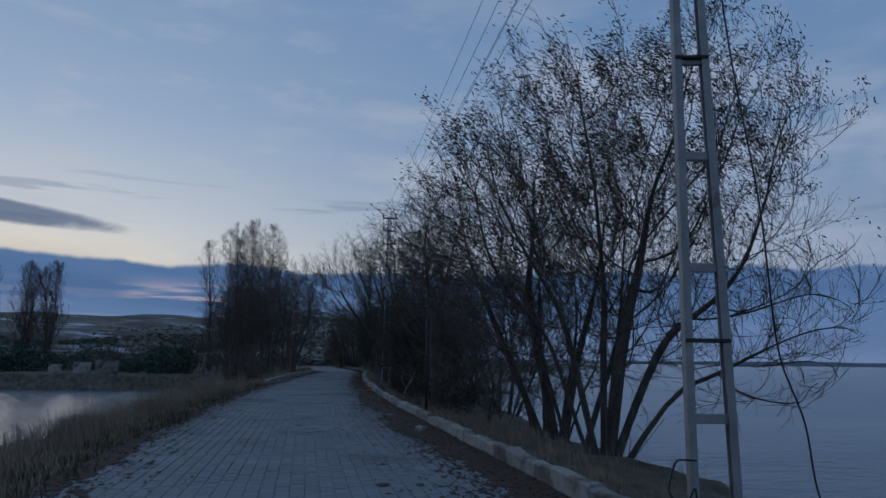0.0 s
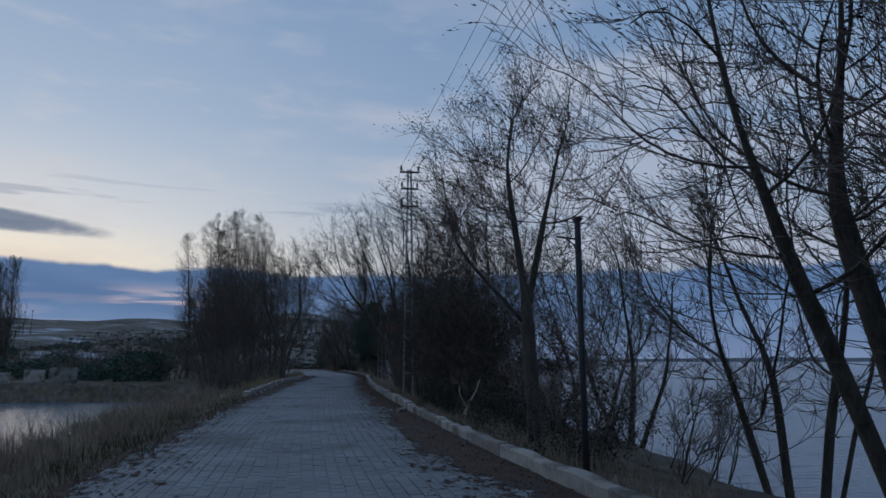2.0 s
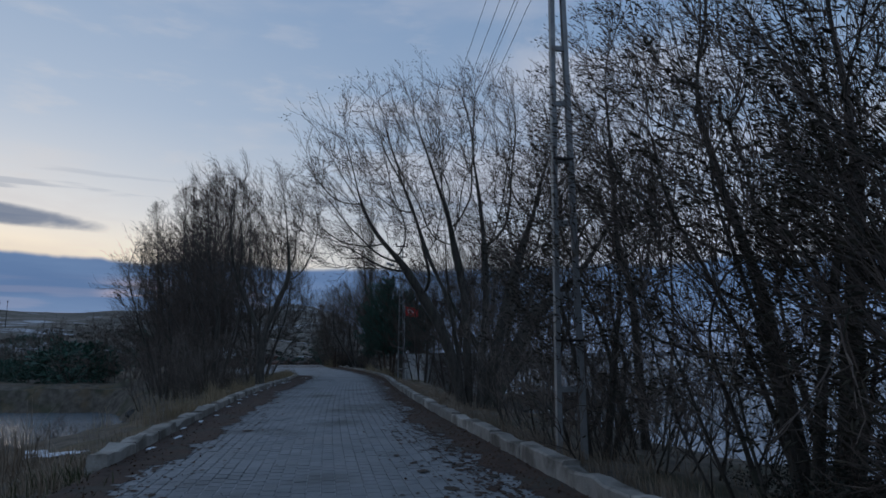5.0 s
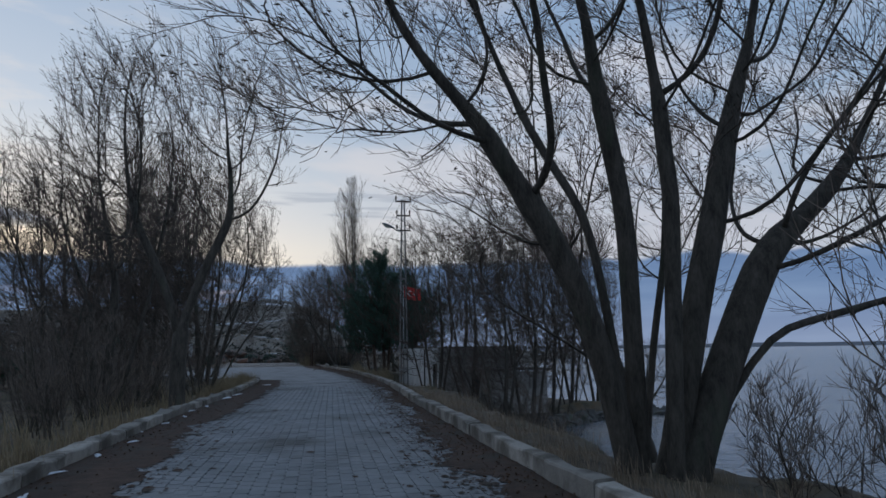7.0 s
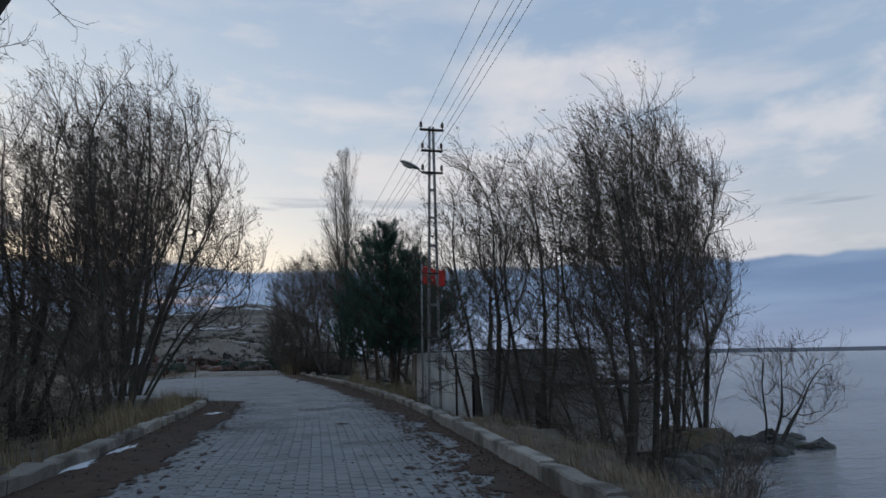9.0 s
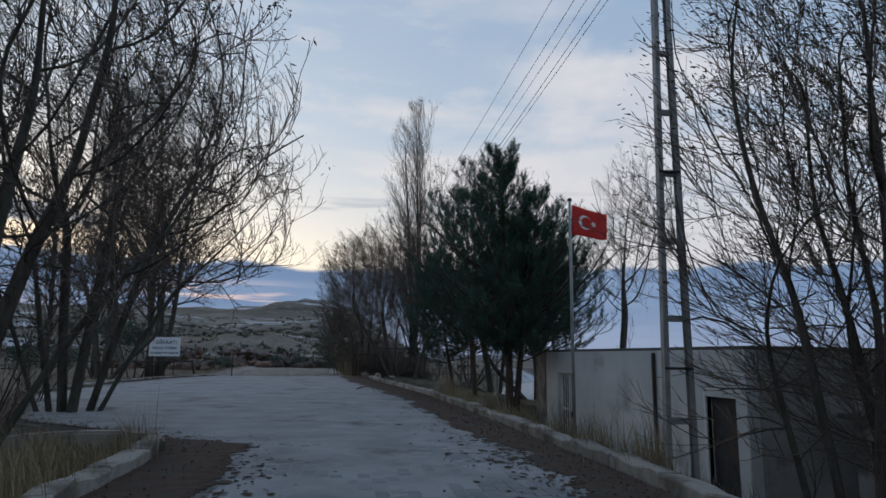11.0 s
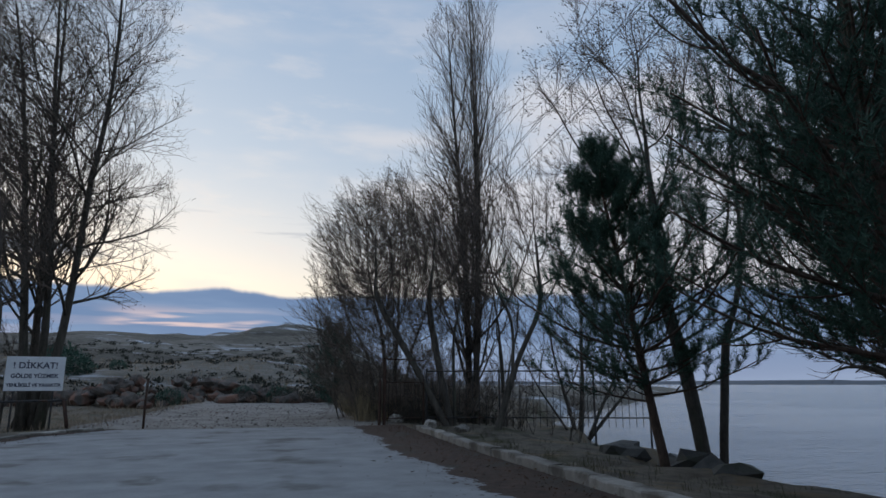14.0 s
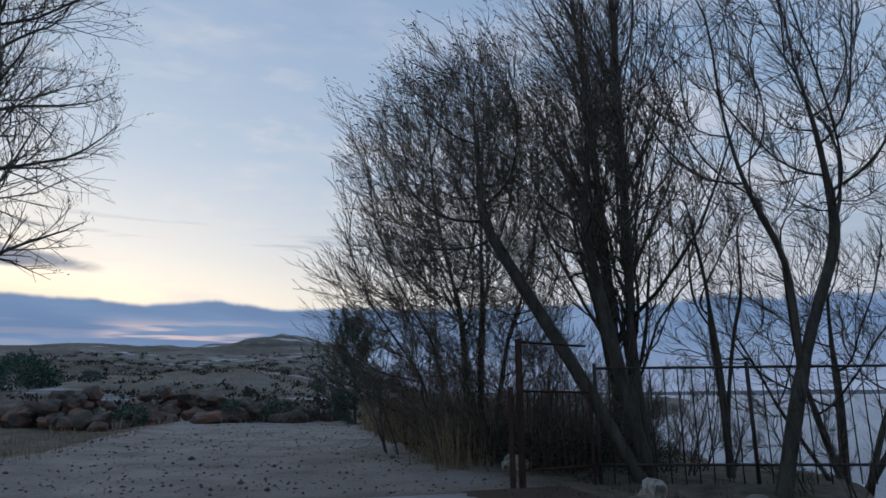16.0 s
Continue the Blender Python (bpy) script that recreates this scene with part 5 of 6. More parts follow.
# ---- power line ----
def lattice_pole(at, turn, lamp):
    """A steel ladder pole: two channels drawn together towards the top, rungs, three arms with insulators."""
    root = thing("power_pole", "grey galvanised ladder-type steel power pole with cross-arms" + (" and a street lamp" if lamp else ""), "power pole", at, "power poles", turn)
    tall, foot, top = 9.1, 0.19, 0.06
    for s in (-1, 1):
        lean_x = (foot - top) / tall
        bm = bmesh.new()
        n = 6
        prof = [(-0.035, -0.05), (0.035, -0.05), (0.035, -0.038), (-0.022, -0.038), (-0.022, 0.038), (0.035, 0.038), (0.035, 0.05), (-0.035, 0.05)]
        rings = []
        for k in range(n + 1):
            z = -0.6 + (tall + 0.6) * k / n
            x0 = foot - lean_x * max(z, 0)
            rings.append([bm.verts.new((s * (x0 - px), py, z)) for px, py in prof])
        for a, b in zip(rings, rings[1:]):
            for k in range(len(prof)):
                q = (k + 1) % len(prof)
                bm.faces.new((a[k], a[q], b[q], b[k]))
        bm.faces.new(rings[0][::-1]), bm.faces.new(rings[-1])
        bmesh.ops.recalc_face_normals(bm, faces=bm.faces)
        part("leg", bm, GALVANISED, root)
    for z in (0.94, 2.28, 3.34, 4.3, 5.2, 6.1, 7.0):
        half = foot - (foot - top) / tall * z
        part("rung", box_bm((2 * half - 0.01, 0.05, 0.085), (0, 0, z), 0.006), GALVANISED, root)
    for z, w in ((1.62, 0.40), (4.32, 0.32)):
        part("clamp", box_bm((w, 0.13, 0.035), (0, 0, z), 0.006), DARK_STEEL, root, "dark steel clamp band")
    for z, w in ((8.98, 0.78), (8.28, 0.70), (7.55, 0.70)):
        arm = part("cross_arm", box_bm((w, 0.07, 0.07), (0, -0.07, z), 0.008), DARK_STEEL, root, "dark steel cross-arm")
        for s in (-1, 1):
            bm = bmesh.new()
            for zz, rr, hh in ((0.06, 0.018, 0.10), (0.12, 0.055, 0.05), (0.17, 0.038, 0.04), (0.205, 0.055, 0.045), (0.25, 0.028, 0.05)):
                bmesh.ops.create_cone(bm, cap_ends=True, segments=12, radius1=rr, radius2=rr * 0.82, depth=hh, matrix=Matrix.Translation((s * (w / 2 - 0.04), -0.07, z + zz)))
            part("insulator", bm, PORCELAIN, arm, "brown porcelain insulator")
    if lamp:
        arm = part("lamp_arm", rod_mesh("lamp_arm", [(0.0, -0.1, 7.46), (-0.25, -0.12, 7.50), (-0.45, -0.14, 7.60)], 0.025), GALVANISED, root)
        bm = bmesh.new()
        bmesh.ops.create_uvsphere(bm, u_segments=16, v_segments=10, radius=1.0)
        for v in bm.verts:
            v.co = Vector((v.co.x * 0.34, v.co.y * 0.14 * (0.75 if v.co.x > 0 else 1.0), v.co.z * (0.085 if v.co.z > 0 else 0.05)))
        bm.transform(pose(-0.74, -0.16, 7.74, 0, 22, 0))
        for f in bm.faces:
            f.smooth = True
        head = part("lamp_head", bm, LAMP_BODY, root, "grey cobra-head street lamp housing")
        bm = bmesh.new()
        bmesh.ops.create_uvsphere(bm, u_segments=14, v_segments=8, radius=1.0, matrix=pose(-0.80, -0.16, 7.725, 0, 22, 0) @ Matrix.Diagonal((0.20, 0.10, 0.075, 1)))
        part("lens", bm, LAMP_LENS, head, "cloudy lamp glass")
    return root


POLES = [(3.5, 5.2), (4.1, 34.2), (7.25, 67.4), (8.2, 118.0)]
for k, (x, y) in enumerate(POLES):
    lattice_pole((x, y, z_at(x, y)), -14 if k == 0 else -4, k == 2)


def hang(a, b, sag, r=0.006):
    t = np.linspace(0, 1, 22)[:, None]
    P = np.array(a) * (1 - t) + np.array(b) * t
    P[:, 2] -= sag * 4 * (t * (1 - t))[:, 0]
    return rod_mesh("power_cable", P, r, 5)


def wire_ends(p, dx, z):
    return (p[0] + dx, p[1], z_at(*p) + z)


for p, q in zip([(3.6, -24.0)] + POLES, POLES):
    for dx, z in ((-0.35, 9.25), (0.35, 9.25), (-0.31, 8.55), (0.31, 8.55), (-0.31, 7.8)):
        ob = part("power_cable", hang(wire_ends(p, dx, z), wire_ends(q, dx, z), 1.2 if q is POLES[-1] else 0.45), CABLE)
        tagged(ob, "thin black overhead power cable", "cable", "overhead cables")
# loose cables at the first pole
px0, py0 = POLES[0]
pz0 = z_at(px0, py0)
for pts in ([(0.30, 0, 6.2), (0.40, -0.05, 4.4), (0.62, -0.05, 2.9), (0.80, 0.1, 1.5), (1.05, 0.1, 0.9), (1.15, 0.15, 0.25), (1.35, 0.1, -0.2)],
            [(-0.2, -0.06, 0.6), (-0.42, -0.1, 0.62), (-0.52, -0.12, 0.36), (-0.36, -0.12, 0.22), (-0.24, -0.1, 0.42), (-0.22, -0.08, -0.1)]):
    P = np.array(pts)
    t = np.linspace(0, len(P) - 1, 40)
    P = np.stack([np.interp(t, np.arange(len(P)), P[:, k]) for k in range(3)], 1)
    for _ in range(3):
        P[1:-1] = (P[:-2] + 2 * P[1:-1] + P[2:]) / 4
    ob = part("loose_cable", rod_mesh("loose_cable", P + np.array([px0, py0, pz0]), 0.009, 6), CABLE)
    tagged(ob, "slack black cable hanging from a power pole", "cable", "slack cables")

# short dark post behind the kerb, with a bracket
post = thing("pipe_post", "thin dark steel post with a small side bracket", "post", (2.95, 16.0, z_at(2.95, 16.0)))
part("pole", rod_mesh("pole", [(0, 0, -0.3), (0.0, 0, 1.2), (0.01, 0, 2.92)], 0.040, 12, 0.9), CABLE, post)
part("cap", box_bm((0.10, 0.10, 0.05), (0.01, 0, 2.94), 0.012), DARK_STEEL, post)
part("bracket", rod_mesh("bracket", [(0.0, 0, 2.70), (-0.26, 0, 2.72)], 0.012, 6), DARK_STEEL, post)
part("brace", rod_mesh("brace", [(0.0, 0, 2.52), (-0.05, 0, 2.64), (-0.15, 0, 2.71)], 0.009, 6), DARK_STEEL, post)


OLD_PLASTER = surface("old_stained_plaster", (0.24, 0.23, 0.21), (0.46, 0.45, 0.43), 1.2, 0.95, 0.5, (0.13, 0.115, 0.095), 1.1, (0.50, 0.68), 50.0)


# ---- small flat-roofed house below the road ----
def build_house():
    x0, x1, y0, y1, zb, zt = 9.30, 13.6, 68.8, 78.6, -1.5, 1.42
    root = thing("house", "low flat-roofed house of grey-white plaster below the road", "house", (x0, y0, zb))
    o = Vector((x0, y0, zb))

    def slab(name, lo, hi, mat, parent=root, label="", bevel=0.012):
        lo, hi = Vector(lo) - o, Vector(hi) - o
        return part(name, box_bm(tuple(hi - lo), tuple((lo + hi) / 2), bevel), mat, parent, label)
    wy0, wy1, wz0, wz1 = 75.66, 76.86, -0.98, 0.84        # barred opening
    dy0, dy1, dz1 = 69.1, 69.9, 0.62                       # door
    t = 0.22
    slab("wall", (x0, wy1, zb), (x0 + t, y1 - 0.82, zt), PLASTER, label="grey-white plaster wall")
    slab("wall", (x0, dy1, zb), (x0 + t, wy0, zt), PLASTER)
    slab("wall", (x0, y0, zb), (x0 + t, dy0, zt), PLASTER)
    slab("wall", (x0, wy0, zb), (x0 + t, wy1, wz0), PLASTER, bevel=0.0)
    slab("wall", (x0, wy0, wz1), (x0 + t, wy1, zt), PLASTER, bevel=0.0)
    slab("wall", (x0, dy0, dz1), (x0 + t, dy1, zt), PLASTER, bevel=0.0)
    slab("corner_pier", (x0 - 0.03, y1 - 0.82, zb), (x0 + t, y1, zt - 0.01), RAW_CONCRETE, label="stained raw concrete pier")
    slab("wall", (x1 - t, y0, zb), (x1, y1, zt), PLASTER)
    slab("wall", (x0 + t, y1 - t, zb), (x1 - t, y1 - 0.002, zt), RAW_CONCRETE)
    slab("wall", (x0 + t, y0 + 0.002, zb), (x1 - t, y0 + t, zt), OLD_PLASTER, label="stained pale plaster wall")
    slab("roof", (x0 + 0.03, y0 + 0.03, zt + 0.002), (x1 - 0.03, y1 - 0.03, zt + 0.06), ROOFING, label="flat concrete roof with dark felt")
    win = slab("window", (x0 + 0.14, wy0, wz0), (x0 + 0.17, wy1, wz1), BLACK_PLASTIC, label="dark barred opening with two white leaves", bevel=0.0)
    for lo, hi in (((wy0, wz0), (wy0 + 0.05, wz1)), ((wy1 - 0.05, wz0), (wy1, wz1)), ((wy0, wz1 - 0.05), (wy1, wz1)), ((wy0, wz0), (wy1, wz0 + 0.05)), ((wy0 + 0.55, wz0), (wy0 + 0.65, wz1)), ((wy0, -0.15), (wy1, -0.09))):
        slab("frame", (x0 + 0.08, lo[0] + 0.003, lo[1] + 0.003), (x0 + 0.138, hi[0] - 0.003, hi[1] - 0.003), WHITE_PAINT, win, "chipped white window frame", 0.006)
    for k in range(8):
        y = wy0 + 0.09 + k * 0.146
        part("bar", rod_mesh("bar", [(0.05, y - y0, wz0 - zb + 0.01), (0.05, y - y0, wz1 - zb - 0.01)], 0.011, 6), WHITE_PAINT, win, "white iron bar")
    slab("door", (x0 + 0.10, dy0 + 0.01, zb), (x0 + 0.14, dy1 - 0.01, dz1 - 0.01), DARK_STEEL, label="dark steel door")
    slab("door_frame", (x0 - 0.02, dy1, zb), (x0 + 0.10, dy1 + 0.07, dz1 + 0.07), WHITE_PAINT)
    slab("downpipe", (x0 - 0.07, 71.55, zb), (x0 - 0.004, 71.61, zt - 0.05), DARK_STEEL, label="dark downpipe")
    # lean-to of brown boards against the near end
    shed = thing("lean_to_shed", "low stained concrete lean-to against the house", "shed", (10.9, 65.4, -1.6))
    part("wall", box_bm((0.10, 3.0, 1.95), (0.05, 1.55, 0.975), 0.01), OLD_PLASTER, shed)
    part("door", box_bm((0.04, 0.8, 1.6), (-0.025, 2.3, 0.85), 0.008), DARK_STEEL, shed, "dark steel door")
    part("wall", box_bm((2.6, 0.10, 1.90), (1.4, 0.05, 0.95), 0.01), OLD_PLASTER, shed)
    part("roof", box_bm((3.1, 3.3, 0.08), (1.35, 1.5, 2.0), 0.01), ROOFING, shed, "thin dark flat roof")


build_house()


# ---- flag ----
def build_flag():
    x, y = 8.68, 74.3
    g = z_at(x, y)
    root = thing("flagpole", "pale grey steel flagpole in front of the house", "flagpole", (x, y, g))
    top = 5.15 - g
    part("pole", rod_mesh("pole", [(0, 0, -0.2), (0, 0, top * 0.55), (0, 0, top)], 0.045, 12, 0.75), GALVANISED, root)
    bm = bmesh.new()
    bmesh.ops.create_cone(bm, cap_ends=True, segments=14, radius1=0.06, radius2=0.045, depth=0.07, matrix=Matrix.Translation((0, 0, top + 0.03)))
    part("cap", bm, DARK_STEEL, root)
    part("cleat", box_bm((0.03, 0.05, 0.14), (-0.055, 0, 1.15), 0.006), SIGN_INK, root)
    W, H, top_z = 1.15, 0.76, 5.05

    def wave(u, v):
        """A place on the blowing cloth."""
        return (0.05 + u * W * 0.93, 0.10 * math.sin(u * 7.0 + v * 1.2) * u + 0.18 * u, -v * H - 0.16 * u + 0.05 * math.sin(u * 6 + 1) * u + 0.10 * u * v)
    flag = thing("flag", "red flag with a white crescent and star, blowing in the wind", "flag", (x, y, top_z))
    nu, nv = 26, 14
    U, Vv = np.meshgrid(np.linspace(0, 1, nu), np.linspace(0, 1, nv))
    pts = [wave(u, v) for u, v in zip(U.ravel(), Vv.ravel())]
    i = np.arange(nu * nv).reshape(nv, nu)
    cloth = part("cloth", mesh_from("cloth", pts, np.stack([i[:-1, :-1], i[:-1, 1:], i[1:, 1:], i[1:, :-1]], -1).reshape(-1, 4), True), FLAG_RED, flag)
    cloth.modifiers.new("thickness", "SOLIDIFY").thickness = 0.004

    def emblem(name, outline):
        """A filled figure that lies on both faces of the cloth."""
        for s in (-1, 1):
            bm = bmesh.new()
            ring = [bm.verts.new(Vector(wave(u, v)) + Vector((0, s * 0.007, 0))) for u, v in outline]
            bm.faces.new(ring)
            bmesh.ops.triangulate(bm, faces=bm.faces)
            part(name, bm, FLAG_WHITE, flag, "white " + name)
    k = H / W
    outer = [(0.36 + 0.25 * k * math.cos(a), 0.5 + 0.25 * math.sin(a)) for a in np.linspace(0.62, 2 * math.pi - 0.62, 30)]
    inner = [(0.40 + 0.20 * k * math.cos(a), 0.5 + 0.20 * math.sin(a)) for a in np.linspace(2 * math.pi - 0.80, 0.80, 30)]
    emblem("crescent", outer + inner)
    emblem("star", [(0.56 + (0.125 if q % 2 == 0 else 0.05) * k * math.cos(math.pi + q * math.pi / 5), 0.5 + (0.125 if q % 2 == 0 else 0.05) * math.sin(math.pi + q * math.pi / 5)) for q in range(10)])


build_flag()


# ---- warning sign, barrier, gate and fence ----
def build_sign():
    x, y = -6.8, 104.4
    g = z_at(x, y)
    root = thing("warning_sign", "white warning board with dark blue hand-painted words", "sign", (x, y, g), turn=9)
    W, H, z0 = 1.86, 1.22, 1.05 - g
    part("board", box_bm((W, 0.03, H), (0, 0, z0 + H / 2), 0.006), SIGN_WHITE, root)
    for s in (-0.62, 0.62):
        part("leg", box_bm((0.06, 0.06, z0 + H * 0.9 + 0.3), (s, 0.05, (z0 + H * 0.9 - 0.3) / 2), 0.008), DARK_STEEL, root)
    for words, size, z in (("! DİKKAT!", 0.31, 0.80), ("GÖLDE YÜZMEK", 0.20, 0.46), ("TEHLİKELİ VE YASAKTIR", 0.155, 0.15)):
        cu = bpy.data.curves.new("words", "FONT")
        cu.body, cu.size, cu.align_x, cu.extrude, cu.offset = words, size, "CENTER", 0.003, 0.006
        ob = new("words", cu)
        ob.parent = root
        ob.matrix_local = pose(0, -0.019, z0 + z, 90, 0, 0)
        cu.materials.append(SIGN_INK)


build_sign()


def barrier_between(name, label, a, b, posts):
    root = thing(name, label, "barrier", (*a[:2], z_at(*a[:2])))
    o = Vector(root.location)
    A, B = Vector(a) - o, Vector(b) - o
    part("rail", rod_mesh("rail", [A, (A + B) / 2 + Vector((0, 0, -0.03)), B], 0.035, 8), DARK_STEEL, root)
    for f, tilt in posts:
        p = A.lerp(B, f)
        gz = z_at(p.x + o.x, p.y + o.y) - o.z - 0.2
        part("post", rod_mesh("post", [(p.x + tilt, p.y, gz), (p.x, p.y, p.z + 0.05)], 0.055, 8), RUST, root)


barrier_between("road_barrier", "dark steel rail on posts across the side track", (-12.5, 98.4, 0.72), (-4.15, 99.4, 0.82), [(0.02, 0), (0.5, 0), (0.99, 0.22)])
for (x, y), h in (((-1.98, 99.35), 1.45),):
    ob = thing("iron_post", "thin rusty iron post at the road end", "post", on_ground(x, y))
    part("pole", rod_mesh("pole", [(0, 0, -0.2), (0.0, 0, h * 0.5), (0.02, 0, h)], 0.035, 8), RUST, ob)
    part("tip", box_bm((0.09, 0.05, 0.06), (0.02, 0, h), 0.01), RUST, ob)


def build_gate():
    root = thing("gate", "rusty steel gate leaf standing open at the road end", "gate", (5.0, 98.5, z_at(5.0, 98.5)))
    for x, y, h, r in ((0.0, 0.0, 1.42, 0.045), (0.16, 0.05, 2.12, 0.055), (1.50, 0.5, 1.45, 0.03)):
        part("post", rod_mesh("post", [(x, y, -0.25), (x, y, h)], r, 4), RUST, root)
    for z, x1, y1 in ((2.08, 1.46, 0.5), (1.36, 1.48, 0.5), (0.25, 1.48, 0.5)):
        part("rail", rod_mesh("rail", [(0.16, 0.05, z), (x1, y1, z - 0.02)], 0.02, 6), RUST, root)
    for k in range(9):
        f = (k + 1) / 10
        part("bar", rod_mesh("bar", [(0.16 + 1.32 * f, 0.05 + 0.45 * f, 0.25), (0.16 + 1.32 * f, 0.05 + 0.45 * f, 1.36)], 0.008, 5), RUST, root)


build_gate()


def build_fence():
    a, b = Vector((6.6, 99.0)), Vector((13.4, 96.9))
    g = z_at(a.x, a.y)
    root = thing("iron_fence", "black iron bar fence down to the water", "fence", (a.x, a.y, g))
    d = b - a
    top, low = 1.69 - g, 0.22 - g
    for z in (top, low):
        part("rail", rod_mesh("rail", [(0, 0, z), (d.x, d.y, z)], 0.024, 6), DARK_STEEL, root)
    n = 33
    for k in range(n + 1):
        f = k / n
        x, y = d.x * f, d.y * f
        wide = k in (0, 11, 25, 33)
        gz = z_at(a.x + x, a.y + y) - g
        part("post" if wide else "bar", rod_mesh("post" if wide else "bar", [(x, y, max(gz, -2.4) - 0.2 if wide else low - 0.28), (x, y, top + (0.08 if wide else 0.0))], 0.032 if wide else 0.010, 6), DARK_STEEL, root)


build_fence()


# ---- stones ----
def stone_mesh(seed, rough=0.24, flat=0.75):
    bm = bmesh.new()
    bmesh.ops.create_icosphere(bm, subdivisions=2, radius=1.0)
    off = Vector((seed * 7.3, seed * 3.1, seed * 1.7))
    for v in bm.verts:
        n = noise.noise(v.co * 1.1 + off) * rough * 2 + noise.noise(v.co * 2.7 + off) * rough
        v.co = v.co * (1 + n)
        v.co.z = v.co.z * flat
    me = bpy.data.meshes.new("boulder")
    bm.to_mesh(me)
    bm.free()
    return me


def set_stones(places, meshes, material, name, label, category, group, seed):
    rs = np.random.RandomState(seed)
    for me in meshes:
        if not me.materials:
            me.materials.append(material)
    for x, y, z, r in places:
        ob = new(name, meshes[rs.randint(len(meshes))])
        ob.matrix_world = pose(x, y, z + r * 0.32, rs.uniform(-15, 15), rs.uniform(-15, 15), rs.uniform(0, 360)) @ Matrix.Diagonal((r * rs.uniform(0.8, 1.3), r * rs.uniform(0.8, 1.2), r * rs.uniform(0.75, 1.15), 1))
        tagged(ob, label, category, group)


rs = np.random.RandomState(21)
pile = []
for k in range(130):
    x = rs.uniform(-19, 2.5)
    y = 131 + rs.normal(0, 1.5) - 0.25 * (x + 8)
    hump = math.exp(-((x + 7.5) / 6.0) ** 2) * 1.9 + 0.25
    pile.append((x, y, z_at(x, y) + rs.uniform(0, hump) * math.exp(-((y - 131 + 0.25 * (x + 8)) / 1.6) ** 2), rs.uniform(0.28, 0.82)))
for k in range(24):
    x, y = rs.uniform(1.5, 8), rs.uniform(124, 132)
    pile.append((x, y, z_at(x, y), rs.uniform(0.25, 0.6)))
set_stones(pile, [stone_mesh(k) for k in range(6)], ROCK, "boulder", "rust-brown and grey boulder dumped in a heap", "boulder", "heap of boulders", 3)
wet = []
for y in np.arange(58, 100, 0.55):
    x = float(shore_right(y)) + 0.9 * float(soft_noise(np.array(0.0), np.array(y), 7.0, 5))
    for k in range(2):
        dx = rs.uniform(0.6, 2.4)
        wet.append((x + dx, y + rs.uniform(-0.4, 0.4), max(z_at(x + dx, y), WATER_Z - 0.15), rs.uniform(0.18, 0.55)))
for y in np.arange(4, 58, 1.2):
    x = float(shore_right(y)) + 0.9 * float(soft_noise(np.array(0.0), np.array(y), 7.0, 5)) + rs.uniform(1.0, 2.2)
    wet.append((x, y, max(z_at(x, y), WATER_Z - 0.15), rs.uniform(0.2, 0.5)))
for y in np.arange(14, 60, 1.3):
    x = float(shore_left(y)) - rs.uniform(0.3, 1.8)
    wet.append((x, y, max(z_at(x, y), WATER_Z - 0.15), rs.uniform(0.2, 0.5)))
for u in np.linspace(0, 1, 60):
    x = float(np.interp(u, [0, 0.25, 0.6, 0.9, 1], [10.0, 12.8, 15.4, 19.2, 20.4])) + rs.uniform(-0.3, 0.9)
    y = float(np.interp(u, [0, 0.25, 0.6, 0.9, 1], [62.2, 64.6, 66.2, 67.2, 67.7])) + rs.uniform(-0.9, 0.5)
    wet.append((x, y, max(z_at(x, y) - 0.1, WATER_Z - 0.15), rs.uniform(0.22, 0.6)))
wet += [(22.3, 69.1, WATER_Z - 0.12, 0.30), (20.6, 68.6, WATER_Z - 0.1, 0.55), (21.2, 68.2, WATER_Z - 0.1, 0.35), (12.6, 56.8, WATER_Z - 0.1, 0.35), (9.4, 88.0, -0.5, 0.55), (10.0, 89.4, -0.6, 0.6), (9.8, 92.0, -0.5, 0.5)]
set_stones(wet, [stone_mesh(10 + k, 0.3) for k in range(5)], WET_ROCK, "shore_stone", "dark rough stone at the water's edge", "stone", "shore stones", 4)
set_stones([(2.05, 11.7, 0.03, 0.10), (2.2, 11.95, 0.03, 0.06), (2.35, 25.3, 0.03, 0.11), (2.2, 25.6, 0.03, 0.08), (2.5, 25.75, 0.03, 0.09)], [stone_mesh(30)], CONCRETE, "rubble_lump", "lump of broken concrete by the kerb", "rubble", "kerb rubble", 5)
set_stones([(6.3, 97.0, 0.05, 0.22), (5.9, 100.9, 0.0, 0.25), (7.0, 96.0, 0.0, 0.18)], [stone_mesh(31)], CONCRETE, "pale_stone", "pale rounded stone at the kerb's end", "stone", "stones by the gate", 6)


rs = np.random.RandomState(61)
n = 2600
px, py = rs.uniform(-4.5, 6.0, n), 98.3 + 32 * rs.beta(1.0, 1.8, n)
size = rs.gamma(1.6, 0.008, n) + 0.006
corner = np.array([(1, 0, 0), (-1, 0, 0), (0, 1, 0), (0, -1, 0), (0, 0, 1.0), (0, 0, -0.6)])
shape = corner[None] * rs.uniform(0.6, 1.3, (n, 6, 1)) * size[:, None, None] * np.array([1, 1, 0.7])
V = shape + np.stack([px, py, height(px, py) + 0.3 * size], 1)[:, None]
tri = np.array([(0, 2, 4), (2, 1, 4), (1, 3, 4), (3, 0, 4), (2, 0, 5), (1, 2, 5), (3, 1, 5), (0, 3, 5)])
tagged(part("gravel", mesh_from("gravel", V.reshape(-1, 3), (np.arange(n)[:, None, None] * 6 + tri[None]).reshape(-1, 3)), ROCK), "loose gravel on the dirt track", "gravel", kind="stuff")


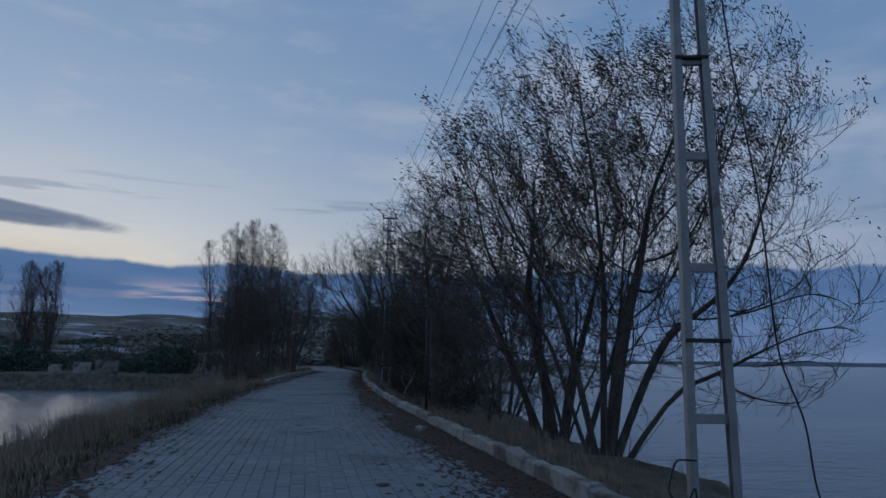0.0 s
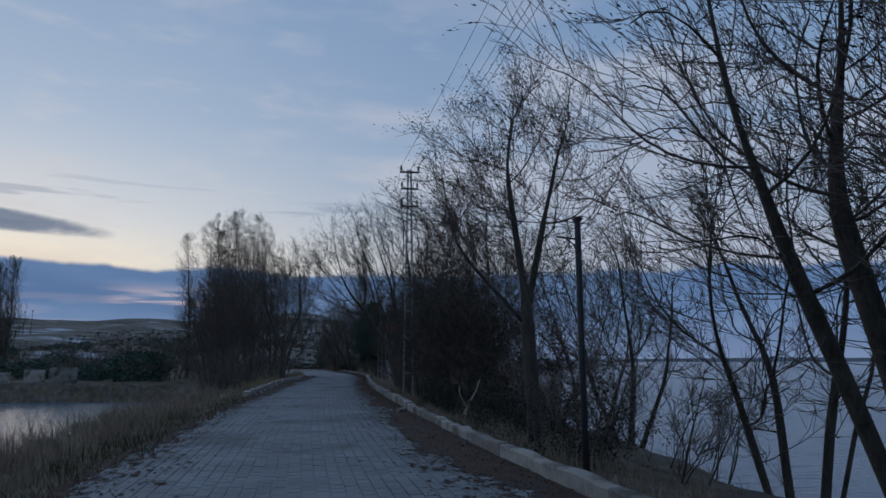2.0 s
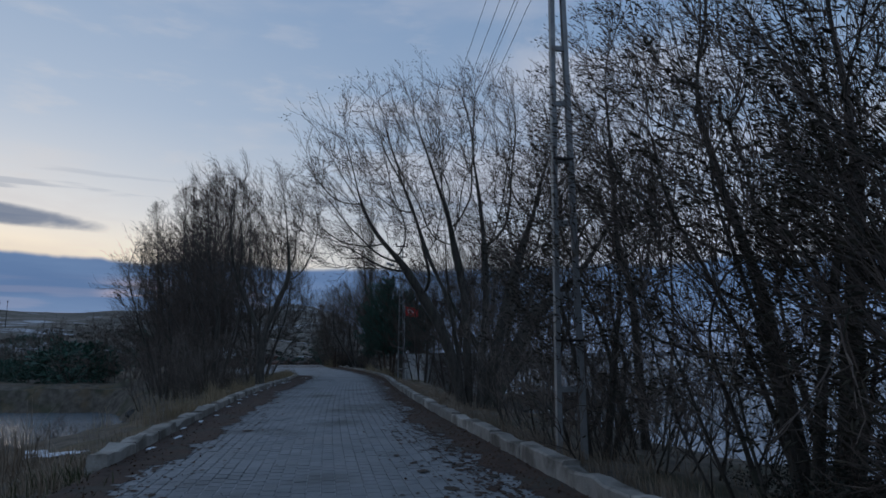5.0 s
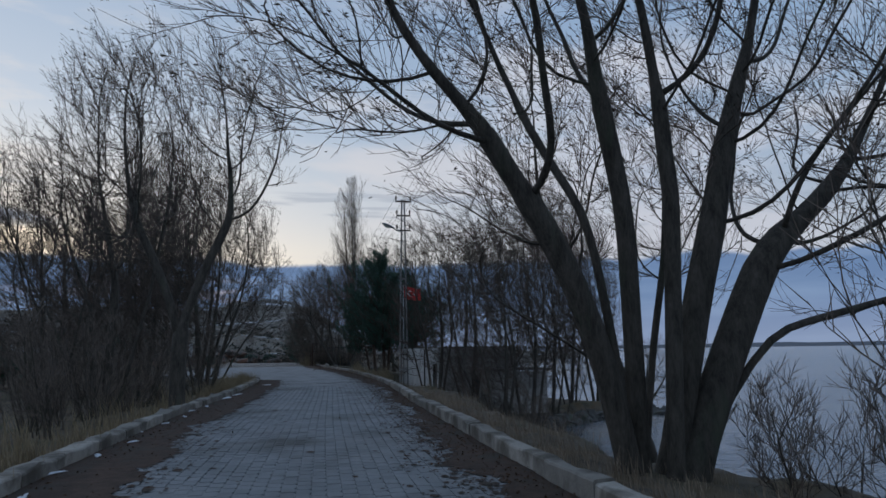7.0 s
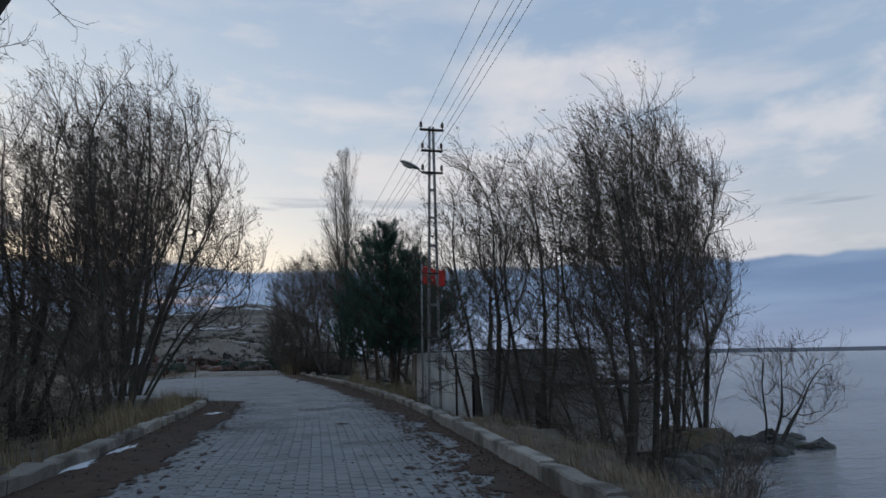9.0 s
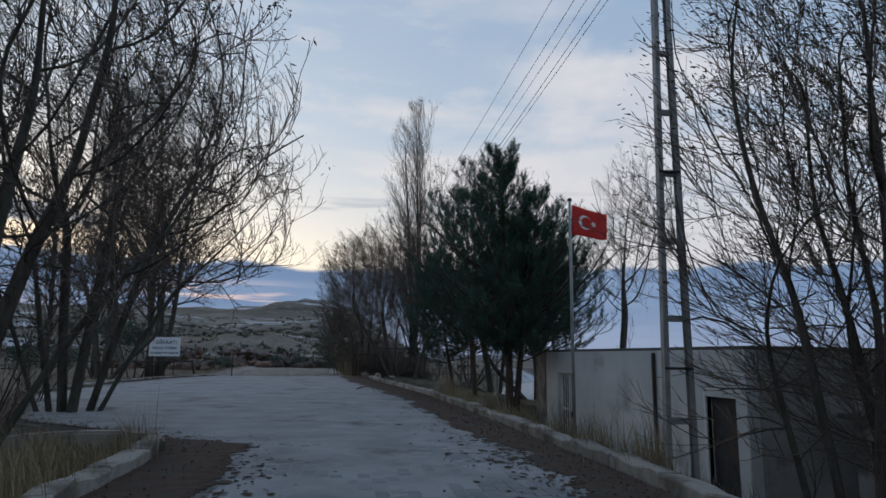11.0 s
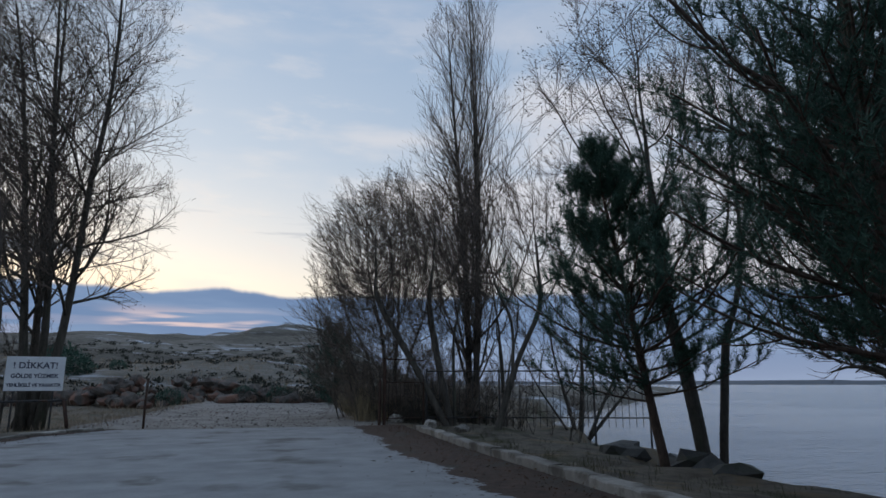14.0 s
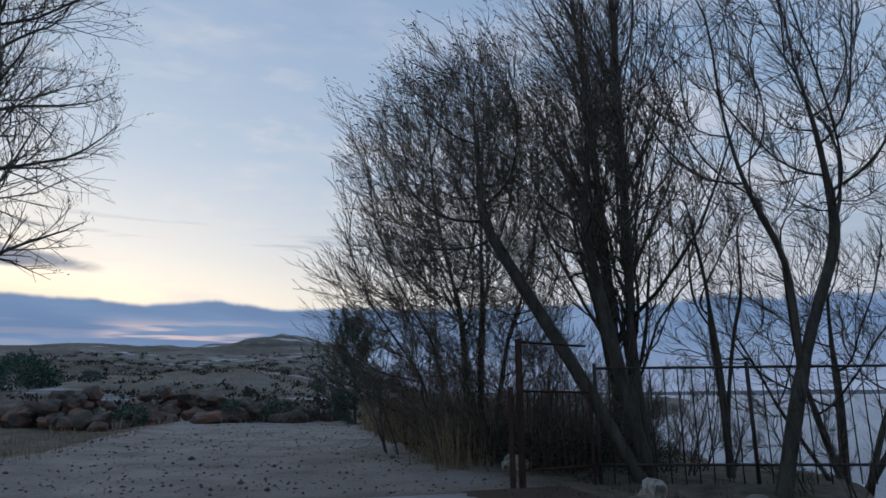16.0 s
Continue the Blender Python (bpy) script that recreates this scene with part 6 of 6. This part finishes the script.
# ---- grass, litter and old snow ----
def blades(rs, x, y, tall, wide, bend=0.5):
    """Bent blades, two pieces each."""
    n = len(x)
    z = height(x, y) - 0.02
    a = rs.uniform(0, 6.28, n)
    h = tall * rs.uniform(0.4, 1.3, n) * np.clip(1 + 0.7 * soft_noise(x, y, 1.3, 33), 0.3, 2.0)
    out = np.stack([np.cos(a), np.sin(a), 0 * a], 1) * (h * bend * rs.uniform(0.1, 1, n))[:, None] + np.array([-0.12, 0, 0]) * h[:, None]
    s = np.stack([-np.sin(a), np.cos(a), 0 * a], 1) * np.asarray(wide) * 0.5
    p = np.stack([x, y, z], 1)
    m = p + out * 0.35 + np.array([0, 0, 0.6]) * h[:, None]
    t = p + out + np.array([0, 0, 0.95]) * h[:, None]
    V = np.stack([p - s, p + s, m + s * 0.7, m - s * 0.7, t], 1).reshape(-1, 3)
    b = np.arange(n) * 5
    return V, [np.stack([b, b + 1, b + 2, b + 3], 1), np.stack([b + 3, b + 2, b + 4], 1)]


def tufts(rs, cx, cy, per, reach):
    x = np.repeat(cx, per) + rs.normal(0, reach, len(cx) * per)
    y = np.repeat(cy, per) + rs.normal(0, reach, len(cy) * per)
    return x, y


def grass(name, label, material, x, y, tall, wide, seed, bend=0.5):
    rs = np.random.RandomState(seed)
    ob = part(name, mesh_from(name, *blades(rs, x, y, tall, wide, bend)), material)
    tagged(ob, label, "grass", kind="stuff")


rs = np.random.RandomState(30)
cy = rs.uniform(4, 34, 420)
cx = left_edge(cy) + 0.2 - rs.gamma(1.2, 0.5, 420)
x, y = tufts(rs, cx, cy, 14, 0.12)
grass("verge_weeds", "dark green weeds creeping over the road edge", GREEN_GRASS, x, y, 0.16, 0.014, 40, 0.9)
rs = np.random.RandomState(31)
cy = rs.uniform(4, 36, 2600)
cx = left_edge(cy) + 0.12 - rs.gamma(1.5, 1.1, 2600)
ok = cx > shore_left(cy) - 0.6
x, y = tufts(rs, cx[ok], cy[ok], 13, 0.10)
grass("dry_verge_grass", "brown dead grass on the road verge", DRY_GRASS, x, y, 0.42 * np.clip((left_edge(y) - x) / 1.2, 0.35, 1.1), 0.009, 41, 0.7)
cy = rs.uniform(6, 60, 1700)
cx = right_edge(cy) + 0.40 + rs.gamma(1.3, 0.7, 1700)
x, y = tufts(rs, cx, cy, 11, 0.09)
grass("dry_bank_grass", "dead grass and weeds along the kerb on the lake bank", DRY_GRASS, x, y, 0.20, 0.008, 42, 0.7)
cy = np.concatenate([rs.uniform(55, 66, 360), rs.uniform(34, 58, 500)])
cx = np.concatenate([right_edge(cy[:360]) + 0.45 + rs.uniform(0, 3.5, 360), left_edge(cy[360:]) - 0.35 - rs.gamma(1.5, 0.4, 500)])
x, y = tufts(rs, cx, cy, 12, 0.12)
grass("tan_grass", "tan dry grass beside the kerbs", DRY_GRASS, x, y, 0.13, 0.008, 43, 0.8)
cy = np.concatenate([rs.uniform(59, 68.5, 240), rs.uniform(66, 80, 90), rs.uniform(101, 118, 130), rs.uniform(41, 56, 110)])
cx = np.concatenate([left_edge(cy[:240]) - 0.25 - rs.gamma(1.5, 0.25, 240), right_edge(cy[240:330]) + 0.25 + rs.uniform(0, 0.5, 90), 4.6 + 0.02 * (cy[330:460] - 98) + rs.gamma(1.6, 0.6, 130), left_edge(cy[460:]) - 0.35 - rs.gamma(1.5, 0.35, 110)])
x, y = tufts(rs, cx, cy, 34, 0.16)
grass("pale_reed_grass", "tall pale straw-coloured grass in clumps", PALE_GRASS, x, y, np.where(y > 98, 0.85, 0.42), np.where(y > 98, 0.014, 0.009)[:, None], 44, 0.5)
x, y = tufts(rs, np.array([7.6, 7.75, 8.2, 8.35, 7.0]), np.array([77.6, 77.9, 76.6, 76.2, 80.5]), 110, 0.10)
grass("straw_clump", "pale straw clumps in front of the house", PALE_GRASS, x, y, 0.62, 0.010, 45, 0.35)
cy = rs.uniform(60, 99, 1300)
cx = np.where(rs.rand(1300) < 0.6, right_edge(cy) + 0.4 + rs.gamma(1.5, 0.8, 1300), left_edge(cy) - 0.4 - rs.gamma(1.5, 1.0, 1300))
x, y = tufts(rs, cx, cy, 10, 0.10)
grass("short_green_grass", "short dull green and brown winter grass", GREEN_GRASS, x, y, 0.12, 0.007, 46, 0.8)
cy, cx = rs.uniform(99, 128, 900), rs.uniform(-16, -3.0, 900)
x, y = tufts(rs, cx, cy, 8, 0.14)
grass("dry_field_grass", "sparse brown grass by the dirt track", DRY_GRASS, x, y, 0.22, 0.012, 47, 0.7)
cy, cx = rs.uniform(124, 220, 2600), rs.uniform(-70, 22, 2600)
ok = height(cx, cy) > WATER_Z
x, y = tufts(rs, cx[ok], cy[ok], 7, 0.28)
grass("steppe_grass", "tufted brown steppe grass in the distance", DRY_GRASS, x, y, 0.40, 0.05, 48, 0.9)


def litter_strip():
    """Trodden leaf mould along the kerbs, with uneven edges."""
    ys = np.arange(-8, 98.2, 0.07)
    chunks = []
    jag = np.random.RandomState(8)
    n = len(ys)
    k = np.arange(n - 1)
    F = np.stack([k, n + k, n + k + 1, k + 1], 1)
    w = np.interp(ys, [-8, 2, 30, 60], [0.5, 0.62, 0.66, 0.6]) + 0.25 * soft_noise(ys * 0, ys, 9.0, 14) + 0.12 * soft_noise(ys * 0, ys, 1.3, 15) + jag.normal(0, 0.05, n) + np.interp(ys, [60, 78, 98], [0, 0.35, 0.55])
    xr = right_edge(ys) + 0.03
    chunks.append((np.concatenate([np.stack([xr - np.maximum(w, 0.15), ys, 0 * ys + 0.037], 1), np.stack([xr, ys, 0 * ys + 0.055], 1)]), [F]))
    w = np.interp(ys, [0, 30, 36], [0.14, 0.2, 0.38]) + 0.15 * soft_noise(ys * 0, ys, 7.0, 16) + 0.10 * soft_noise(ys * 0, ys, 1.2, 17) + jag.normal(0, 0.05, n) + np.interp(ys, [30, 40, 69, 70], [0, 0.5, 0.6, 0.0])
    xl = left_edge(ys) - 0.03
    chunks.append((np.concatenate([np.stack([xl, ys, 0 * ys + 0.055], 1), np.stack([xl + np.maximum(w, 0.1), ys, 0 * ys + 0.037], 1)]), [F]))
    ob = part("leaf_mould", mesh_from("leaf_mould", *join(chunks)), MOULD)
    tagged(ob, "dark trodden leaf mould along the road edges", "leaf litter", kind="stuff")


MOULD = surface("dark_leaf_mould", (0.028, 0.020, 0.016), (0.095, 0.062, 0.046), 7.0, 0.95, 0.8, (0.055, 0.050, 0.040), 1.3, (0.5, 0.65), 60.0)
litter_strip()


def dirt_crumbs():
    """Flat smears of soil that thin out from the road edges towards the middle."""
    rs = np.random.RandomState(35)
    n, k = 16000, 6
    y = rs.uniform(2, 97.5, n)
    side = rs.rand(n) < 0.6
    w = np.interp(y, [0, 30, 60, 98], [0.62, 0.65, 0.55, 1.0])
    wl = np.interp(y, [0, 34, 45, 69, 70], [0.2, 0.3, 0.8, 0.9, 0.2])
    x = np.where(side, right_edge(y) - w - rs.gamma(1.2, 0.22, n) + 0.12, left_edge(y) + wl + rs.gamma(1.2, 0.22, n) - 0.12)
    r = rs.gamma(2.0, 0.009, n) + 0.005
    a = np.arange(k) * 2 * np.pi / k
    q = rs.uniform(0.55, 1.2, (n, k)) * r[:, None]
    V = np.stack([x[:, None] + np.cos(a) * q, y[:, None] + np.sin(a) * q * 1.4, np.full((n, k), 0.0392) + rs.uniform(0, 0.002, (n, 1))], -1)
    ok = (x > left_edge(y)) & (x < right_edge(y))
    tagged(part("dirt_crumbs", mesh_from("dirt_crumbs", V[ok].reshape(-1, 3), np.arange(int(ok.sum()) * k).reshape(-1, k)), MOULD), "thin smears of dark soil on the paving", "dirt", kind="stuff")


dirt_crumbs()
rs = np.random.RandomState(33)
n = 20000
y = rs.uniform(3, 98, n)
side = rs.rand(n) < 0.68
x = np.where(side, right_edge(y) - rs.gamma(1.3, 0.30, n) + 0.05, left_edge(y) + rs.gamma(1.2, 0.30, n) - 0.1)
at0 = np.stack([x, y, np.full(n, 0.045) + rs.uniform(0, 0.02, n)], 1)
V, F = leaf_quads(rs, at0, rs.normal(0, 1, (n, 3)) * np.array([1, 1, 0.15]), 0.036, 0.5)
V[:, 2] = np.maximum(V[:, 2], 0.042)
tagged(part("fallen_leaves", mesh_from("fallen_leaves", V, F), LITTER), "brown fallen leaves along the road edges", "leaf litter", kind="stuff")


def patch(x, y, z, long, wide, turn, seed):
    """An uneven thin patch of old snow."""
    rs = np.random.RandomState(seed)
    n = 26
    a = np.arange(n) * 2 * np.pi / n
    q = 1 + 0.35 * np.sin(3 * a + rs.uniform(0, 6)) * rs.rand() + 0.25 * np.sin(7 * a + rs.uniform(0, 6)) + rs.normal(0, 0.08, n)
    rim = np.stack([np.cos(a) * q * long, np.sin(a) * q * wide, 0 * a], 1)
    mid = rim * 0.6 + np.array([0, 0, 0.012])
    V = np.concatenate([rim, mid, [[0, 0, 0.018]]])
    k = np.arange(n)
    F = [np.stack([k, np.roll(k, -1), n + np.roll(k, -1), n + k], 1), np.stack([n + k, n + np.roll(k, -1), np.full(n, 2 * n)], 1)]
    ob = part("snow_patch", mesh_from("snow_patch", V, F, True), SNOW)
    ob.matrix_world = pose(x, y, z, 0, 0, turn)
    tagged(ob, "thin patch of old snow at the road edge", "snow", "snow remnants")


patch(1.05, 64.6, 0.036, 0.42, 0.20, 70, 1)
patch(0.15, 58.6, 0.040, 0.9, 0.14, 78, 2)
patch(-0.55, 54.0, 0.040, 1.3, 0.09, 82, 3)
patch(-0.10, 57.0, 0.060, 0.5, 0.10, 75, 4)
for k in range(16):
    y = 35.5 + k * 1.25
    patch(float(left_edge(y)) + 0.10 + 0.12 * math.sin(k * 2.1), y, 0.058, 0.13 + 0.07 * math.sin(k), 0.035, 80 + 25 * math.sin(k * 3), 20 + k)
for k, (x, y) in enumerate([(-3.6, 33.5), (-3.2, 36.8), (-4.6, 35.0), (-4.2, 39.0)]):
    patch(x, y, z_at(x, y) + 0.03, 0.45, 0.2, 40 * k, 50 + k)


# ---- odds and ends ----
def build_debris():
    root = thing("rubber_slab", "bent black rubber slab lying on the road", "debris", (4.5, 83.55, 0.035), turn=8)
    n = 10
    V, F = [], []
    for k in range(n):
        u = k / (n - 1)
        z = 0.02 + 0.09 * math.sin(u * math.pi)
        V += [(-0.32 + 0.64 * u, -0.10, z), (-0.32 + 0.64 * u, 0.12, z + 0.01), (-0.32 + 0.64 * u, 0.12, z - 0.015), (-0.32 + 0.64 * u, -0.10, z - 0.02)]
    for k in range(n - 1):
        for q in range(4):
            F.append((4 * k + q, 4 * k + (q + 1) % 4, 4 * k + 4 + (q + 1) % 4, 4 * k + 4 + q))
    part("slab", mesh_from("slab", V, np.array(F), True), BLACK_PLASTIC, root)


build_debris()
# pale dead branch standing in the weeds
root = thing("dead_branch", "pale barkless dead branch stuck in the weeds", "branch", on_ground(3.45, 23.3))
dead = [[(0, 0, -0.1), (0.06, 0.02, 0.25), (0.2, 0.05, 0.5), (0.34, 0.1, 0.72), (0.42, 0.1, 0.95)], [(0.1, 0.03, 0.35), (0.02, 0.05, 0.5), (-0.05, 0.06, 0.62), (-0.06, 0.08, 0.74), (-0.04, 0.1, 0.82)]]
part("limb", mesh_from("limb", *tubes(np.array(dead), np.array([[0.035, 0.03, 0.024, 0.018, 0.01], [0.018, 0.016, 0.014, 0.011, 0.007]]), 7), smooth=True), PALE_WOOD := surface("barkless_wood", (0.24, 0.21, 0.17), (0.40, 0.36, 0.30), 8.0, 0.9, 0.4, stretch=(1, 1, 0.3)), root)
# pale block in the grass past the gate
root = thing("concrete_block", "pale concrete block in the grass beyond the gate", "block", (7.2, 114.6, z_at(7.2, 114.6)), turn=-20)
part("body", box_bm((1.9, 0.5, 0.75), (0, 0, 0.32), 0.03), CONCRETE, root)
# ruined walls on the far bank of the water
for k, (x, y, w, h) in enumerate([(-22.6, 73.6, 1.6, 1.5), (-20.2, 73.3, 2.2, 1.7), (-25.4, 74.2, 1.2, 1.2)]):
    root = thing("ruined_wall", "low ruined concrete wall on the far bank", "wall", (x, y, z_at(x, y)), "ruined walls", 8 * k)
    part("body", box_bm((w, 0.35, h), (0, 0, h / 2 - 0.3), 0.05), CONCRETE, root)
    part("footing", box_bm((w + 0.4, 0.7, 0.4), (0, 0, -0.2), 0.04), CONCRETE, root)
# slim masts on the skyline
for k, (x, y) in enumerate([(-118, 300), (-113.5, 300), (-108, 302), (-104.5, 300)]):
    root = thing("radio_mast", "thin distant mast on the skyline", "mast", (x, y, z_at(x, y)), "masts")
    part("pole", rod_mesh("pole", [(0, 0, -1), (0, 0, 9 + (k % 2))], 0.14, 6, 0.5), DARK_STEEL, root)
    part("head", box_bm((0.3, 0.3, 0.8), (0, 0, 9 + (k % 2)), 0.05), DARK_STEEL, root)


def round_bush(at, r, seed, label, name="evergreen_bush", group="evergreen bushes", n=1500):
    rs = np.random.RandomState(seed)
    d = unit(rs.normal(0, 1, (n, 3)))
    rad = r * (0.55 + 0.45 * rs.rand(n) ** 0.4) * (1 + 0.22 * np.sin(d[:, 0] * 5 + seed) * np.sin(d[:, 2] * 4 + d[:, 1] * 6))
    p = d * rad[:, None] * np.array([1.1, 1.0, 0.95]) + np.array([0, 0, r * 0.75])
    p = p[p[:, 2] > 0.02]
    root = thing(name, label, "bush", at, group)
    P, R = grow(rs, np.zeros((9, 3)) - np.array([0, 0, 0.2]), unit(rs.normal(0, 0.5, (9, 3)) + np.array([0, 0, 1.0])), np.full(9, r * 1.3), np.full(9, 0.05), 6, 0.1, 0, (0, 0), 0.3)
    part("stem_cluster", mesh_from("stem_cluster", *tubes(P, R, 5)), BARK, root)
    part("foliage", mesh_from("foliage", *leaf_quads(rs, p, unit(p - np.array([0, 0, r * 0.5])), r * 0.17, 0.45)), NEEDLE, root, "dark evergreen foliage")
    return root


bush = round_bush(on_ground(-27.0, 172.0, 1.3), 2.8, 1, "round dark evergreen bush beside the boulders")
for x, y in ((-6.0, 127.0), (-1.0, 127.5), (1.5, 126.0), (-11, 137)):
    ob = copy_thing(bush, pose(*on_ground(x, y), 0, 0, x * 30))
    ob.scale = (0.28, 0.28, 0.24)
for k in range(62):
    x, y = (rs.uniform(-120, -18), rs.uniform(90, 200)) if k < 40 else (rs.uniform(-50, -12), rs.uniform(76, 90))
    ob = copy_thing(bush, pose(*on_ground(x, y, 0.2), 0, 0, 37 * k))
    q = rs.uniform(0.4, 1.2)
    ob.scale = (q * 0.8, q * 0.8, q * 0.55)
    ob["label"] = "distant dark bush on the far bank"


rs = np.random.RandomState(91)
clump_x, clump_y = rs.uniform(-75, 24, 900), 136 + 190 * rs.beta(1.0, 1.6, 900)
ok = height(clump_x, clump_y) > WATER_Z
clump_x, clump_y = clump_x[ok], clump_y[ok]
k = 26
size = np.repeat(rs.uniform(0.3, 1.0, len(clump_x)), k)[:, None]
at0 = np.stack([np.repeat(clump_x, k), np.repeat(clump_y, k), np.repeat(height(clump_x, clump_y), k)], 1) + np.abs(rs.normal(0, 0.5, (len(size), 3))) * np.sign(rs.normal(0, 1, (len(size), 3)) * np.array([1, 1, 0]) + np.array([0, 0, 1])) * size * np.array([1.2, 1.2, 0.6])
tagged(part("steppe_scrub", mesh_from("steppe_scrub", *leaf_quads(rs, at0, rs.normal(0, 1, at0.shape) + np.array([0, 0, 0.8]), 0.42, 0.5)), BRAMBLE), "dark low scrub dotted over the distant steppe", "scrub", kind="stuff")


# ---- kerbs ----
def kerb_run(name, label, edge, y0, y1, outward, wide, tall, seed, long=1.5):
    """A row of kerb stones along an edge of the road."""
    rs = np.random.RandomState(seed)
    root = thing(name, label, "kerb", (0, 0, 0), kind="structure")
    kinds = []
    for q in range(4):
        bm = box_bm((wide, long - 0.012, tall + 0.25), (0, 0, (tall - 0.25) / 2))
        bmesh.ops.subdivide_edges(bm, edges=[e for e in bm.edges if abs(e.verts[0].co.y - e.verts[1].co.y) > 0.5], cuts=5)
        for v in bm.verts:
            top = v.co.z > 0
            v.co += Vector((noise.noise(v.co * 3 + Vector((q * 9, seed, 0))) * 0.032, 0, noise.noise(v.co * 2.3 + Vector((q * 5, 1, seed))) * 0.045 * top))
        bmesh.ops.bevel(bm, geom=[e for e in bm.edges if e.verts[0].co.z > 0.02 and e.verts[1].co.z > 0.02 and abs(e.verts[0].co.x - e.verts[1].co.x) < 0.08], offset=0.018, segments=1, affect="EDGES", clamp_overlap=True)
        me = bpy.data.meshes.new("kerb_stone")
        bm.to_mesh(me)
        bm.free()
        me.materials.append(CONCRETE)
        kinds.append(me)
    y = y0
    while y < y1:
        step_y = long * 0.5
        a, b = Vector((float(edge(y)), y)), Vector((float(edge(y + 0.3)), y + 0.3))
        d = (b - a).normalized()
        c = a + d * step_y + Vector((outward * wide * 0.5, 0))
        ob = new("kerb_stone", kinds[rs.randint(4)])
        ob.parent = root
        ob.matrix_local = pose(c.x, c.y, 0.02 + rs.normal(0, 0.008), rs.normal(0, 0.4), rs.normal(0, 1.0), math.degrees(math.atan2(-d.x, d.y)) + rs.normal(0, 0.4) + 180 * rs.randint(2))
        y += d.y * long
    return root


kerb_run("kerb", "weathered concrete kerb wall on the lake side", right_edge, -8, 25.0, 1, 0.16, 0.19, 1)
kerb_run("kerb", "weathered concrete kerb wall on the lake side", right_edge, 25.9, 59.6, 1, 0.20, 0.21, 2)
kerb_run("kerb", "low eroded concrete kerb by the house", lambda y: right_edge(y) + 0.1, 60.6, 96.4, 1, 0.24, 0.15, 3, 1.2)
kerb_run("kerb", "low concrete kerb on the land side", left_edge, 34.0, 67.6, -1, 0.24, 0.17, 4, 1.2)
kerb_run("kerb", "low concrete kerb round the side track", left_edge, 80.5, 97.5, -1, 0.20, 0.10, 5, 1.2)
# rounded nose of the traffic island
nose = thing("kerb", "rounded concrete end of the traffic island", "kerb", (0, 0, 0), kind="structure")
for k in range(5):
    a = radians(15 + 36 * k)
    ob = part("kerb_stone", box_bm((0.22, 0.62, 0.42), (0, 0, -0.04), 0.03), CONCRETE, nose)
    ob.matrix_local = pose(-0.35 + 0.95 * math.cos(a), 68.2 + 1.05 * math.sin(a), 0.03, 0, 0, math.degrees(a))


# ---- paving ----
def build_paving():
    pitch_x, pitch_y = 0.142, 0.200
    rs = np.random.RandomState(77)
    yy = np.linspace(-20, 100, 1200)
    smooth_edge = np.convolve(np.pad(right_edge(yy), 60, mode="edge"), np.ones(121) / 121, mode="valid")
    cols = np.arange(0, 86)
    chunks_c = []
    for c in cols:
        ys = np.arange(1.0, 98.0, pitch_y) + (pitch_y / 2 if c % 2 else 0)
        xs = np.interp(ys, yy, smooth_edge) - 0.08 - c * pitch_x
        ok = (xs - 0.07 > left_edge(ys)) & (xs + 0.07 < right_edge(ys) + 0.05)
        chunks_c.append(np.stack([xs[ok], ys[ok]], 1))
    C = np.concatenate(chunks_c)
    rs.shuffle(C)
    n = len(C)
    drop = 0.004 * soft_noise(C[:, 0], C[:, 1], 2.2, 21) + rs.normal(0, 0.0013, n)
    half = np.array([pitch_x, pitch_y]) / 2 - 0.0035
    near = (C[:, 1] > 5.6) & (C[:, 1] < 7.6) & (np.abs(C[:, 0] - 0.1) < 2.5)
    near &= np.cumsum(near) <= 300
    rest = ~near
    base = np.array([(-1, -1), (1, -1), (1, 1), (-1, 1)], float)
    top = base * (half - 0.004)
    low = base * half
    m = int(rest.sum())
    P = C[rest][:, None]
    tilt = rs.normal(0, 0.003, (m, 1, 2))
    zt = 0.030 + drop[rest][:, None] + (base[None] * half * tilt).sum(-1)
    V = np.concatenate([np.concatenate([P + top, zt[..., None]], -1), np.concatenate([P + low, np.full((m, 4, 1), 0.008)], -1)], 1)
    b = np.arange(m)[:, None] * 8
    quads = [np.array([0, 1, 2, 3])] + [np.array([4 + k, 4 + (k + 1) % 4, (k + 1) % 4, k]) for k in range(4)] + [np.array([8 + k, 8 + (k + 1) % 4, 4 + (k + 1) % 4, 4 + k]) for k in range(4)]
    F = np.concatenate([b + q[None] for q in quads[:5]])
    ob = part("paver_field", mesh_from("paver_field", V.reshape(-1, 3), F), PAVER, road)
    tagged(ob, "worn grey concrete paving blocks", kind="stuff")
    one = np.concatenate([np.concatenate([top, np.full((4, 1), 0.0)], 1), np.concatenate([low, np.full((4, 1), -0.008)], 1), np.concatenate([low, np.full((4, 1), -0.03)], 1)])
    me = mesh_from("paver", one, np.stack(quads))
    me.materials.append(PAVER_ONE)
    for (x, y), dz in zip(C[near], drop[near]):
        ob = new("paver", me)
        ob.parent = road
        ob.matrix_local = pose(x, y, 0.030 + dz, rs.normal(0, 0.3), rs.normal(0, 0.3), rs.normal(0, 0.4))


build_paving()
